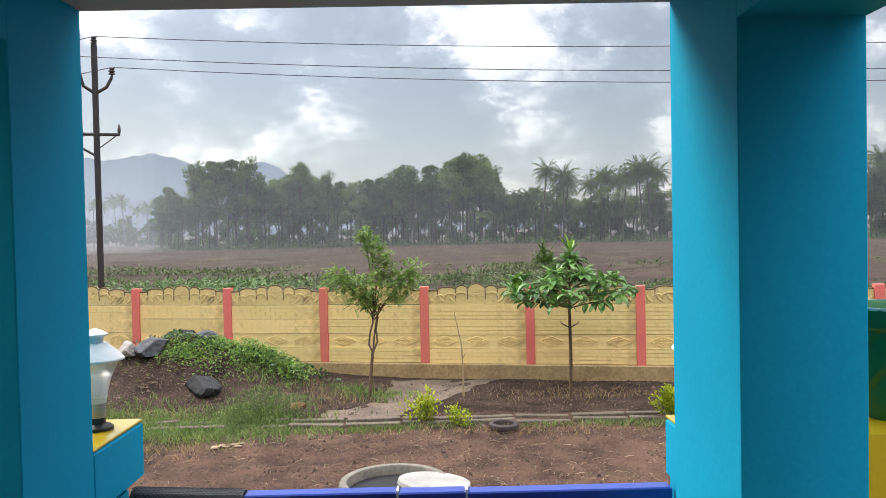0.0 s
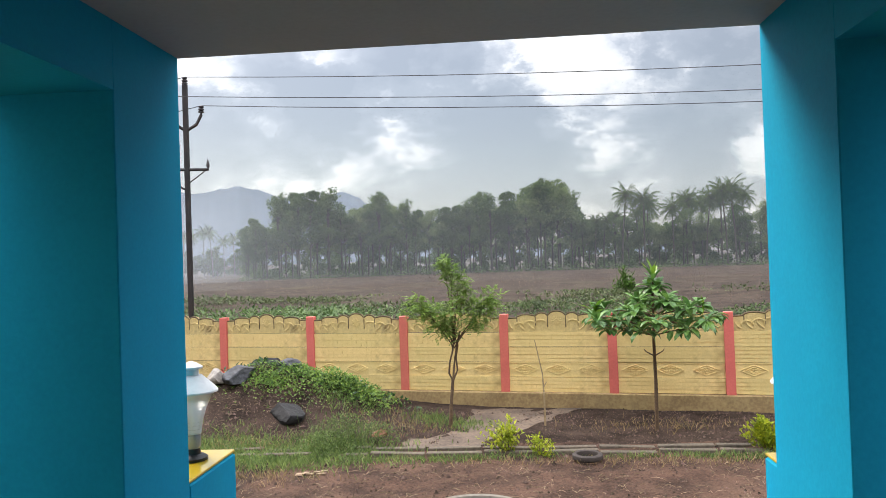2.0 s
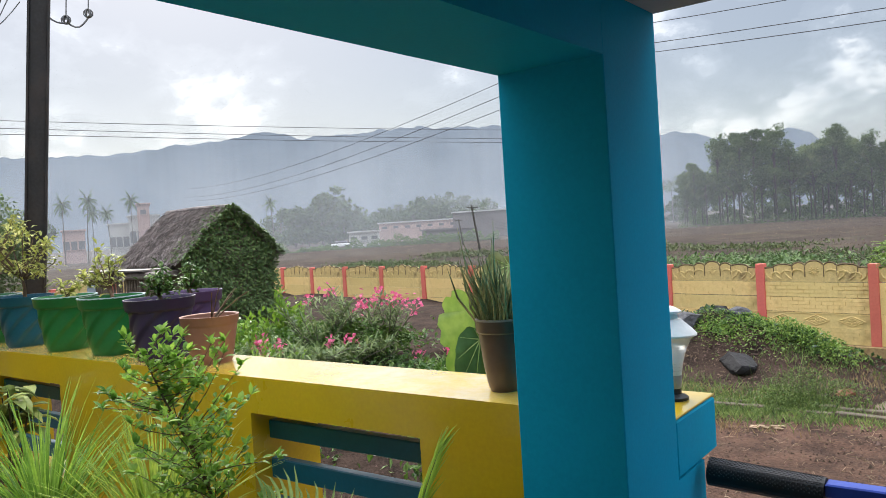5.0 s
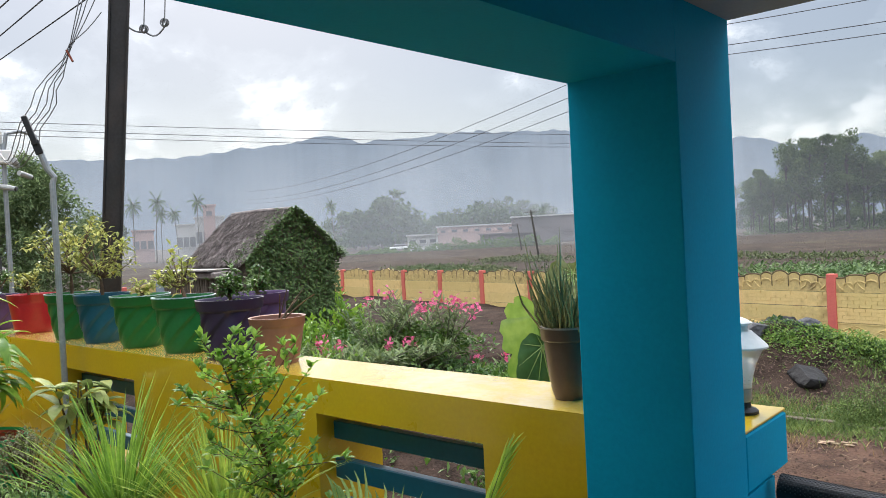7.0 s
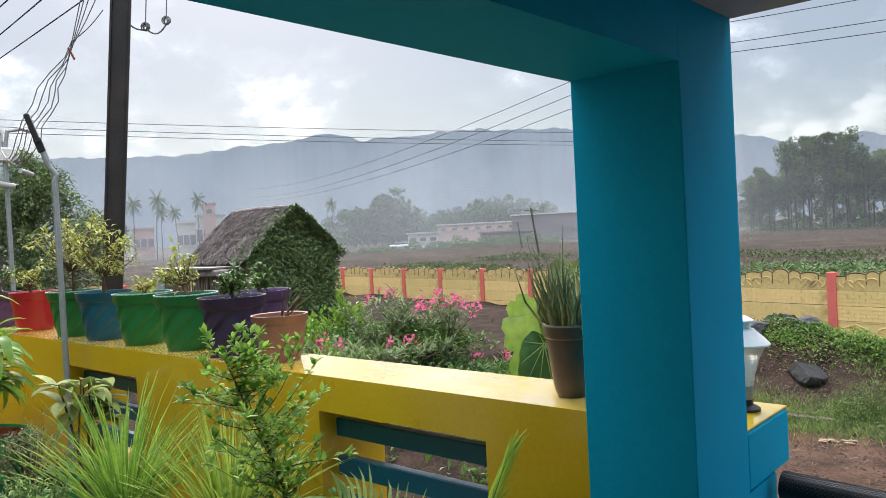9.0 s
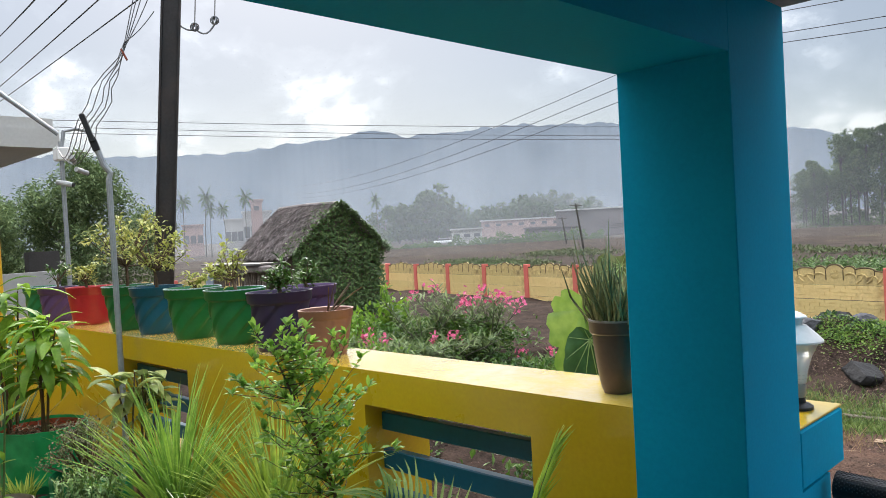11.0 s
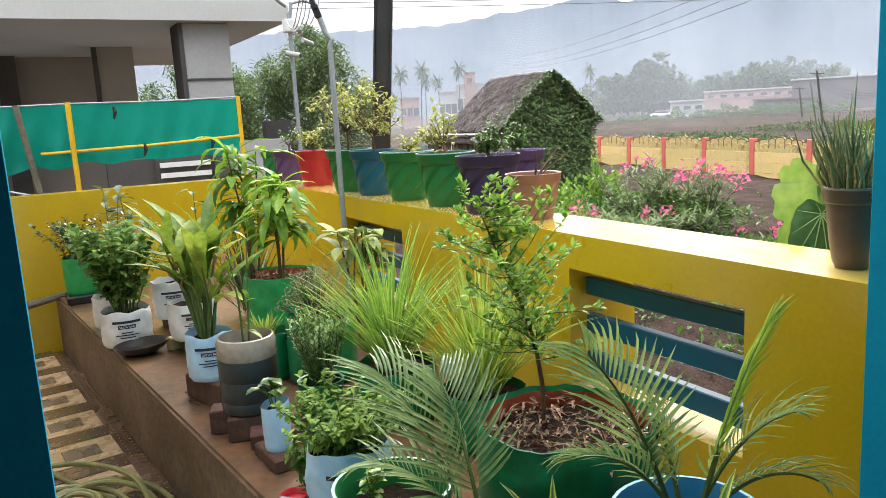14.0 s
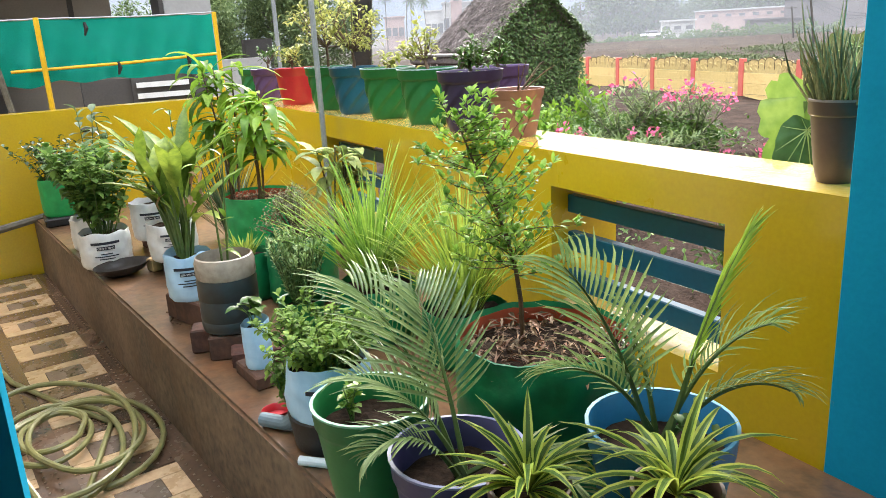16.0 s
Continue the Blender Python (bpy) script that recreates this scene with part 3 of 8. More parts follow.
    single("rain_curtain", smooth(g), m, "translucent ring sheet added as rain haze over the field", "rain", group="rain curtains", kind="stuff")


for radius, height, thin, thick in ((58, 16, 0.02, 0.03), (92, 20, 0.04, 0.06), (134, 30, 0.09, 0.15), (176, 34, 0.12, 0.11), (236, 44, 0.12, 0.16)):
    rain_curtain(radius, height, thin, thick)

# ---- front steps' cheek blocks, gate and garden lamps ----
for i, (x0, x1, y1) in enumerate(((XL - 0.262, XL, 2.167), (XR + 0.045, XR + 0.30, 2.06))):
    b = thing("cheek_block", (x0, YF + 0.002, 0.977), "blue painted block beside the steps with yellow top", "block", "cheek blocks", "structure")
    L = y1 - YF - 0.004
    part("body", Geo().box(0, x1 - x0, 0, L, -0.0, 0.166, ch=0.008), BLUE, b)
    part("top", Geo().box(0.001, x1 - x0 - 0.001, 0, L - 0.002, 0.166, 0.174, ch=0.002), YELLOW, b, "yellow painted top")
    # the wall of the steps under it
    g = Geo().box(x0 + 0.01, x1 - 0.003, YF + 0.002, YF + 0.22, GROUND, 0.974)
    structure(f"step_wall_{i + 1}", g, BLUE, "blue painted wall beside the steps")

GATE_BLUE = surf("gate_blue", (0.035, 0.075, 0.40), (0.03, 0.06, 0.33), 4, 0.35, 0.1, 60, coat=0.3)
BLACK = surf("black_plastic", (0.018, 0.018, 0.020), (0.012, 0.012, 0.013), 8, 0.45, 0.2, 80)
gate = thing("porch_gate", (0, 2.0, 0), "blue metal gate rail with a black mesh sleeve", "gate")
part("rail", Geo().box(-0.562, -0.137, -0.02, 0.03, 0.935, 0.972, ch=0.004), GATE_BLUE, gate)
part("rail", Geo().box(-0.131, 0.056, -0.02, 0.03, 0.932, 0.969, ch=0.004), GATE_BLUE, gate)
part("rail", Geo().box(0.062, 0.634, -0.02, 0.03, 0.928, 0.966, ch=0.004), GATE_BLUE, gate)
for x in (-0.134, 0.059):
    part("joint", Geo().box(x - 0.003, x + 0.003, -0.018, 0.028, 0.93, 0.974), surf("white_joint", (0.7, 0.7, 0.72), None, 5, 0.5), gate, "white joint strip")
for x in (-0.54, -0.34, -0.14, 0.06, 0.26, 0.46, 0.61):
    part("upright", Geo().box(x - 0.012, x + 0.012, -0.008, 0.016, FLOOR - 0.001, 0.93), GATE_BLUE, gate)
part("bottom_rail", Geo().box(-0.562, 0.634, -0.015, 0.023, FLOOR + 0.12, FLOOR + 0.16), GATE_BLUE, gate)
g = Geo().tube([(-0.872, 0.005, 0.955), (-0.72, 0.005, 0.948), (-0.563, 0.005, 0.941)], 0.040, 20)
slv = part("sleeve", g, BLACK, gate, "black perforated mesh sleeve")
g = Geo()
for i in range(46):
    for j in range(10):
        x = -0.868 + i * 0.0066
        a = radians(20 + 16 * j + (8 if i % 2 else 0))
        g.box(-0.0018, 0.0018, -0.0018, 0.0018, 0, 0.0022, Matrix.Translation((x, 0.005, 0.955 - 0.045 * (x + 0.872))) @ pose(0, 0, 0, -90 + math.degrees(a), 0, 0) @ Matrix.Translation((0, 0, 0.0395)))
part("mesh_stud", g, surf("black_mesh", (0.05, 0.05, 0.055), None, 8, 0.35), slv)
g = Geo().box(XL - 0.26, XR + 0.26, 1.464, 2.3, GROUND, FLOOR)
structure("porch_landing", g, MATS["porch_floor_tile"], "brown tiled landing before the steps")
for i in range(4):
    g = Geo().box(XL - 0.26, XR + 0.26, 2.302 + 0.3 * i, 2.6 + 0.3 * i, GROUND, FLOOR - 0.29 * (i + 1))
    structure(f"step_{i + 1}", g, MATS["ledge_cement"], "cement entrance step")

WHITE_PL = surf("white_plastic", (0.76, 0.76, 0.75), (0.66, 0.66, 0.65), 5, 0.52, 0.05, 60)
LENS = bpy.data.materials.new("lamp_lens")
LENS.use_nodes = True
q = LENS.node_tree.nodes["Principled BSDF"]
q.inputs["Base Color"].default_value, q.inputs["Roughness"].default_value, q.inputs["Transmission Weight"].default_value = (0.86, 0.88, 0.88, 1), 0.28, 0.65


def garden_lamp(x, y, z, group):
    """A gate-post lamp: black foot, flared clear body, white hat with a knob."""
    t = thing("gate_lamp", (x, y, z), "white plastic gate lamp with flared clear lens, black foot", "lamp", group)
    part("foot", smooth(Geo().lathe([(0.042, 0), (0.042, 0.008), (0.034, 0.014), (0.022, 0.018), (0.020, 0.034)], 20)), BLACK, t, "black foot")
    part("stem", smooth(Geo().lathe([(0.020, 0.034), (0.023, 0.04), (0.024, 0.075)], 20)), GALV, t)
    part("lens", smooth(Geo().lathe([(0.0245, 0.075), (0.030, 0.11), (0.041, 0.15), (0.060, 0.19), (0.066, 0.196)], 24)), LENS, t, "ribbed clear lens")
    g = Geo()
    for i in range(9):
        zz = 0.09 + i * 0.011
        rr = 0.026 + (zz - 0.08) ** 1.25 * 0.30
        g.tube([(rr * math.cos(a), rr * math.sin(a), zz) for a in [radians(k * 30) for k in range(13)]], 0.0012, 4, False)
    part("lens_rib", g, WHITE_PL, t)
    part("hat", smooth(Geo().lathe([(0.076, 0.197), (0.076, 0.202), (0.062, 0.217), (0.034, 0.243), (0.032, 0.246)], 24)), WHITE_PL, t, "white hat")
    part("knob", smooth(Geo().lathe([(0.022, 0.246), (0.022, 0.262), (0.034, 0.266), (0.034, 0.271), (0.018, 0.281), (0.004, 0.287)], 20)), WHITE_PL, t)
    return t


garden_lamp(-0.982, 2.045, 1.1515, "gate lamps")
garden_lamp(XR + 0.128, 2.0, 1.1515, "gate lamps")

# ---- compound wall of precast panels ----
SP, WA = 2.168, radians(-10.857)
WM = Matrix.Translation((-6.573, 16.803, 0)) @ Matrix.Rotation(WA, 4, "Z")
PW = SP - 0.15


def brick_panel(h=0.30):
    g = Geo().box(-PW / 2, PW / 2, -0.022, 0.03, 0, h - 0.006)
    rows = 4
    for r in range(rows):
        z0, n = r * h / rows, 9
        off = 0.5 if r % 2 else 0.0
        for k in range(-1, n + 1):
            a, b = max(-PW / 2 + 0.01, -PW / 2 + (k + off) * PW / n + 0.004), min(PW / 2 - 0.01, -PW / 2 + (k + 1 + off) * PW / n - 0.004)
            if b - a > 0.03:
                g.box(a, b, -0.032, -0.020, z0 + 0.004, z0 + h / rows - 0.006)
    return g


def diamond_panel(h=0.30):
    g = Geo().box(-PW / 2, PW / 2, -0.022, 0.03, 0, h - 0.006)
    g.box(-PW / 2, PW / 2, -0.030, -0.020, 0, 0.018)
    g.box(-PW / 2, PW / 2, -0.030, -0.020, h - 0.03, h - 0.007)
    for c in (-0.66, 0.0, 0.66):
        for sc in (1.0, 0.62):
            w, q = 0.245 * sc, 0.100 * sc
            pts = [(c - w, -0.028, h / 2), (c, -0.028, h / 2 + q), (c + w, -0.028, h / 2), (c, -0.028, h / 2 - q), (c - w, -0.028, h / 2)]
            for a, b in zip(pts, pts[1:]):
                g.tube([a, b], 0.011 * (0.5 + 0.5 * sc), 5)
        for px, pz in ((1, 0), (-1, 0), (0, 1), (0, -1)):
            L = 0.11 if px else 0.05
            for e in (-1, 1):
                g.tube([(c, -0.026, h / 2), (c + px * L * 0.5 + pz * e * 0.03, -0.029, h / 2 + pz * L * 0.5 + px * e * 0.020), (c + px * L, -0.025, h / 2 + pz * L)], [0.004, 0.008, 0.004], 4)
    return g


def crest_panel(h=0.33):
    """Scalloped top panel with scrolled leaves in relief."""
    def top(x):
        u = abs(x) / (PW / 2)
        z = h - 0.02
        for c, r, up in ((0.0, 0.18, 0.125), (0.30, 0.125, 0.090), (0.61, 0.20, 0.055)):
            d = (u - c) / r
            if abs(d) < 1:
                z = max(z, h - 0.02 + up * math.sqrt(1 - d * d))
        return z - 0.02 * max(0.0, (u - 0.7) / 0.3)
    g = Geo()
    N = 88
    xs = [-PW / 2 + PW * i / N for i in range(N + 1)]
    n0 = len(g.v)
    for x in xs:
        for y in (-0.022, 0.03):
            g.v += [(x, y, 0), (x, y, top(x))]
    for i in range(N):
        a = n0 + i * 4
        g.f += [(a, a + 4, a + 5, a + 1), (a + 2, a + 3, a + 7, a + 6), (a + 1, a + 5, a + 7, a + 3)]
    g.f += [(0, 1, 3, 2), (n0 + N * 4, n0 + N * 4 + 2, n0 + N * 4 + 3, n0 + N * 4 + 1)]
    cope = Geo().tube([(x, -0.014, top(x) - 0.008) for x in xs], 0.018, 6)
    for s in (-1, 1):
        for c, q in ((0.30, 1.0), (0.52, 0.9), (0.74, 0.75)):
            x0 = c * PW / 2
            pts = [((x0 + 0.16 * q * math.cos(a) * (1 - 0.08 * k)) * s, -0.026, 0.14 * q + 0.03 + 0.11 * q * math.sin(a) * (1 - 0.08 * k)) for k, a in ((k, radians(-30 + 36 * k)) for k in range(7))]
            g.tube(pts, [0.016, 0.019, 0.018, 0.016, 0.014, 0.011, 0.008], 5)
            g.tube([(s * (x0 + 0.15 * q), -0.026, 0.05), (s * (x0 + 0.24 * q), -0.03, 0.12 * q), (s * (x0 + 0.30 * q), -0.026, 0.24 * q)], [0.018, 0.016, 0.006], 5)
    for k in range(12):
        a = radians(30 * k)
        g.tube([(0.035 * math.cos(a), -0.024, 0.22 + 0.035 * math.sin(a)), (0.10 * math.cos(a), -0.027, 0.22 + 0.10 * math.sin(a))], 0.010, 4)
    for s in (-1, 1):
        for u, z0 in ((0.18, 0.10), (0.425, 0.12), (0.80, 0.20)):
            cope.tube([(s * u * PW / 2, -0.026, z0), (s * u * PW / 2, -0.028, top(u * PW / 2) - 0.02)], 0.010, 5)
    return g, cope


wall = thing("compound_wall", WM, "precast compound wall, yellow brick-pattern panels and salmon posts", "wall", kind="structure")
crest_g, cope_g = crest_panel()
MB, MD, MC = brick_panel().mesh("wall_panel", PRECAST), diamond_panel().mesh("wall_panel", PRECAST), crest_g.mesh("wall_crest", CREST)
MCO = cope_g.mesh("coping", surf("mossy_coping", (0.17, 0.125, 0.065), (0.09, 0.065, 0.036), 4, 0.85, 0.3, 30, obj_random=0.2))
post = Geo().box(-0.088, 0.088, -0.075, 0.07, -1.06, 0.535, ch=0.008)
MP = post.mesh("wall_post", PINK)
for k in range(-9, 12):
    part("wall_post", MP, None, wall, "salmon painted concrete post", Matrix.Translation((k * SP, 0, rnd(-0.015, 0.02))) @ pose(0, 0, 0, 0, rnd(-0.5, 0.5), 0))
    for r in range(5):
        m = Matrix.Translation(((k + 0.5) * SP, rnd(-0.006, 0.006), -1.04 + 0.302 * r + rnd(-0.004, 0.004)))
        pn = part("wall_crest" if r == 4 else "wall_panel", MC if r == 4 else MD if r == 1 else MB, None, wall, m=m)
        if r == 4:
            part("coping", MCO, None, pn, "dark mossy coping edge")
part("wall_plinth", Geo().box(-9 * SP, 12 * SP, -0.13, 0.12, -1.75, -1.045, ch=0.015), PLINTH, wall, "stained concrete plinth")
# the far side returns behind the hut
WM2 = Matrix.Translation(WM @ Vector((-9 * SP - 0.1, 0, 0))) @ Matrix.Rotation(radians(96), 4, "Z")
wall2 = thing("compound_wall", WM2 @ Matrix.Rotation(radians(180), 4, "Z"), "precast compound wall behind the hut, yellow with salmon posts", "wall", kind="structure")
for k in range(0, 8):
    part("wall_post", MP, None, wall2, m=Matrix.Translation((k * SP + 0.3, 0, 0)))
    for r in range(5):
        if r == 4:
            part("coping", MCO, None, wall2, m=Matrix.Translation(((k + 0.5) * SP + 0.3, 0, -1.04 + 0.302 * r)))
        part("wall_crest" if r == 4 else "wall_panel", MC if r == 4 else MD if r == 1 else MB, None, wall2, m=Matrix.Translation(((k + 0.5) * SP + 0.3, 0, -1.04 + 0.302 * r)))
part("wall_plinth", Geo().box(0.2, 8 * SP + 0.3, -0.13, 0.12, -1.75, -1.045), PLINTH, wall2)

# ---- plant helpers ----
GREEN = surf("leaf_green", (0.095, 0.185, 0.030), (0.045, 0.105, 0.018), 6, 0.42, 0.0, island=True, obj_random=0.7, transl=0.30, coat=0.12)
LIGHT = surf("leaf_light_green", (0.20, 0.34, 0.04), (0.11, 0.22, 0.025), 6, 0.42, 0.0, island=True, obj_random=0.6, transl=0.35, coat=0.12)
DARK = surf("leaf_dark_green", (0.045, 0.105, 0.026), (0.020, 0.055, 0.014), 6, 0.36, 0.0, island=True, obj_random=0.7, transl=0.22, coat=0.2)
LIME = surf("leaf_lime_yellow", (0.42, 0.46, 0.03), (0.24, 0.32, 0.025), 6, 0.45, 0.0, island=True, obj_random=0.6, transl=0.35)
GRASSM = surf("grass_green", (0.175, 0.25, 0.07), (0.095, 0.15, 0.042), 3, 0.6, 0.0, island=True, obj_random=0.9, transl=0.3)
DRY = surf("dry_grass", (0.36, 0.27, 0.13), (0.20, 0.14, 0.07), 3, 0.8, 0.0, island=True, obj_random=0.8, transl=0.15)
BARK = surf("bark_brown", (0.15, 0.095, 0.055), (0.075, 0.048, 0.03), 9, 0.8, 0.5, 50)
BARK_G = surf("bark_grey", (0.17, 0.155, 0.125), (0.10, 0.09, 0.07), 5, 0.85, 0.4, 30)
STEM_G = surf("green_stem", (0.10, 0.16, 0.04), (0.06, 0.10, 0.03), 8, 0.5, 0.0)
PETAL = surf("pink_petal", (0.80, 0.20, 0.36), (0.68, 0.12, 0.26), 8, 0.55, 0.0, island=True, obj_random=0.5, transl=0.3)
FAR_LEAF = surf("far_tree_leaf", (0.115, 0.165, 0.065), (0.065, 0.10, 0.040), 0.4, 0.8, 0.0, 3, island=True, obj_random=0.6, transl=0.4, spec=0.0)
FAR_BARK = surf("far_tree_bark", (0.085, 0.075, 0.062), (0.05, 0.045, 0.038), 2, 0.9, 0.0, spec=0.0)
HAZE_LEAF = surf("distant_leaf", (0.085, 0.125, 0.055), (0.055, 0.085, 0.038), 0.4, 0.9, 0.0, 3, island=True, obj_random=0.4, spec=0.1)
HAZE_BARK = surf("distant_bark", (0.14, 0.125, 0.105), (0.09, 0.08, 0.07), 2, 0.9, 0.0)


def rdir(rr, el0=-90, el1=90):
    a, e2 = rr.uniform(0, 2 * math.pi), radians(rr.uniform(el0, el1))
    return Vector((math.cos(a) * math.cos(e2), math.sin(a) * math.cos(e2), math.sin(e2)))


def twig(geo, p, d, length, r0, r1, rr, wob=0.25, n=4, lift=0.0):
    """A wobbling branch; gives back its points."""
    pts, d = [Vector(p)], Vector(d).normalized()
    for i in range(n):
        d = (d + rdir(rr) * wob * 0.5 + Vector((0, 0, lift))).normalized()
        pts.append(pts[-1] + d * length / n)
    geo.tube(pts, [r0 + (r1 - r0) * i / n for i in range(n + 1)], 6 if r0 > 0.02 else 5)
    return pts, d


def stuff(name, g, mat, label, category):
    return single(name, g, mat, label, category, kind="stuff")


# ---- yard ----
def neem():
    rr = random.Random(3)
    t = thing("neem_tree", (-1.163, 13.582, GROUND), "young neem tree with twining thin stems and feathery leaves", "tree")
    w, lv = Geo(), Geo()
    w.tube([(-0.03, 0, -0.05), (0.0, 0, 0.45), (0.045, 0, 0.90)], [0.037, 0.030, 0.026], 8)
    trunk = part("trunk", w, BARK, t)
    for pts in (((0.045, 0, 0.86), (-0.02, -0.02, 1.0), (0.0, -0.03, 1.2), (0.06, 0, 1.42), (0.03, 0, 1.62)), ((0.05, 0, 0.86), (0.13, 0.02, 1.05), (0.11, 0.03, 1.28), (0.15, 0, 1.50), (0.10, 0, 1.66)), ((0.05, 0.01, 0.9), (0.08, 0.04, 1.2), (0.13, 0.03, 1.5), (0.20, 0.02, 1.75))):
        part("branch", Geo().tube(pts, [0.020] + [0.017] * (len(pts) - 2) + [0.012], 6), BARK, trunk)
    crowns = ((-0.56, 0, 2.20, 0.25), (-0.36, 0, 2.08, 0.29), (-0.16, 0, 1.86, 0.25), (0.05, 0.05, 1.74, 0.22), (0.12, 0.05, 2.06, 0.30), (0.80, 0, 2.26, 0.27), (0.62, 0, 2.08, 0.27), (0.48, 0, 1.86, 0.22), (0.30, 0.05, 2.38, 0.25), (0.20, 0.1, 2.62, 0.21), (0.06, 0.1, 2.82, 0.19), (-0.06, 0.1, 2.99, 0.13))
    for cx_, cy_, cz_, cr in crowns:
        w = Geo()
        w.tube([(0.08, 0, rr.uniform(1.42, 1.6)), (0.08 + (cx_ - 0.08) * 0.45, cy_, 1.5 + (cz_ - 1.5) * 0.55), (cx_, cy_, cz_ + cr * 0.3)], [0.011, 0.008, 0.003], 5)
        part("branch", w, BARK, trunk)
        for k in range(int(430 * cr)):
            d = rdir(rr, -70, 80)
            b0 = Vector((cx_, cy_, cz_)) + Vector((d.x * 1.1, d.y, d.z * 0.95)) * cr * rr.random() ** 0.55
            ax = (Vector((d.x, d.y, 0)) * 0.5 + rdir(rr, -35, 60) + Vector((-0.35, 0, 0.15))).normalized()
            for q in range(8):
                b = b0 + ax * (0.018 * q) + Vector((0, 0, -0.0008 * q * q))
                for s in (-1, 1):
                    side = ax.cross(Vector((0, 0, 1))) * s
                    lv.leaflet(b, (side + ax * 0.9 + Vector((0, 0, -0.25))), Vector((rr.uniform(-0.4, 0.4), rr.uniform(-0.4, 0.4), 1)), rr.uniform(0.036, 0.056), rr.uniform(0.013, 0.019))
    part("crown", lv, surf("neem_leaf", (0.25, 0.38, 0.075), (0.14, 0.24, 0.048), 6, 0.45, 0.0, island=True, obj_random=0.7, transl=0.3), t)
    return t


neem()


def rosette_leaves(lv, tip, d, n, length, width, rr, droop=0.9, el=(5, 70), seg=4):
    for k in range(n):
        a = k * 2.4 + rr.uniform(-0.3, 0.3)
        e2 = radians(rr.uniform(*el))
        v = Vector((math.cos(a) * math.cos(e2), math.sin(a) * math.cos(e2), math.sin(e2)))
        L = length * rr.uniform(0.75, 1.15)
        lv.leaf(Vector(tip) + v * 0.02, v, Vector((0, 0, 1)), L, width * rr.uniform(0.8, 1.15), droop * rr.uniform(0.4, 1.2), seg, 0.16, 0.6)


def badam():
    rr = random.Random(5)
    t = thing("almond_sapling", (2.386, 13.198, GROUND), "young almond tree with broad glossy drooping leaves", "tree")
    w, lv = Geo(), Geo()
    w.tube([(0, 0, -0.05), (0.01, 0, 0.8), (0.0, 0, 1.6), (0.02, 0, 2.6)], [0.036, 0.03, 0.026, 0.012], 8)
    trunk = part("trunk", w, BARK, t)
    for s in (-1, 1):
        part("branch", Geo().tube([(0, 0, 1.28), (s * 0.14, -0.02, 1.36), (s * 0.17, 0, 1.40)], [0.014, 0.010, 0.005], 5), BARK, trunk)
    tiers = ((1.68, 7, 0.80), (1.84, 7, 1.05), (2.0, 6, 0.80), (2.12, 4, 0.45), (2.36, 2, 0.12))
    for z, n, rad in tiers:
        for k in range(n):
            a = 2 * math.pi * (k + rr.uniform(-0.2, 0.2)) / n + z
            tip = Vector((math.cos(a) * rad, math.sin(a) * rad, z + 0.10))
            part("branch", Geo().tube([(0, 0, z - 0.05), tuple(tip * 0.5 + Vector((0, 0, z * 0.5))), tuple(tip)], [0.013, 0.010, 0.007], 5), BARK, trunk)
            rosette_leaves(lv, tip, None, 16, 0.27, 0.12, rr, 1.2, (-25, 60), 4)
            rosette_leaves(lv, tip * 0.6 + Vector((0, 0, (z + 0.04) * 0.4)), None, 8, 0.25, 0.105, rr, 1.2, (-20, 50), 4)
    rosette_leaves(lv, (0.02, 0, 2.56), None, 7, 0.28, 0.10, rr, 0.6, (35, 80), 4)
    part("crown", lv, surf("almond_leaf", (0.13, 0.26, 0.06), (0.06, 0.145, 0.034), 6, 0.36, 0.0, island=True, obj_random=0.7, transl=0.25, coat=0.15), t)
    lv2 = Geo()
    rosette_leaves(lv2, (0.02, 0, 2.60), None, 5, 0.32, 0.09, rr, 0.4, (55, 85), 4)
    rosette_leaves(lv2, (-0.95, 0.1, 2.0), None, 6, 0.30, 0.13, rr, 0.8, (10, 80), 4)
    lv2.leaf((0.80, -0.1, 1.95), (0.05, 0, 1), (1, 0, 0), 0.36, 0.15, 0.2, 4, 0.15, 0.6)
    part("young_foliage", lv2, LIGHT, t, "pale new leaves")


badam()


def bush(x, y, z, rad, h, n, mat, label, name="golden_bush", size=0.06, seed=1, woody=True, category="shrub", group=""):
    rr = random.Random(seed)
    t = thing(name, (x, y, z), label, category, group)
    lv = Geo()
    for k in range(max(5, n // 60)):
        d = rdir(rr, 25, 88)
        tip = Vector((d.x * rad, d.y * rad, d.z * h)) * rr.uniform(0.6, 1.0)
        part("stem", Geo().tube([(0, 0, -0.02), tuple(tip * 0.5 + Vector((0, 0, 0.02))), tuple(tip)], [0.008, 0.006, 0.003], 5, False), BARK, t)
        for q in range(n // max(5, n // 60)):
            u = rr.uniform(0.35, 1.05)
            b = tip * u + rdir(rr) * rad * 0.22
            dd = (rdir(rr, -10, 75) + tip.normalized() * 0.5)
            lv.leaflet(b, dd, Vector((rr.uniform(-0.4, 0.4), rr.uniform(-0.4, 0.4), 1)), size * rr.uniform(0.7, 1.3), size * 0.5 * rr.uniform(0.8, 1.2))
    part("foliage", lv, mat, t)
    return t


bush(-0.15, 11.75, GROUND, 0.50, 0.44, 560, LIME, "golden yellow clipped bush in the yard", size=0.07, seed=11, group="golden bushes")
bush(0.34, 11.7, GROUND, 0.36, 0.27, 260, LIME, "small golden yellow bush in the yard", size=0.065, seed=12, group="golden bushes")
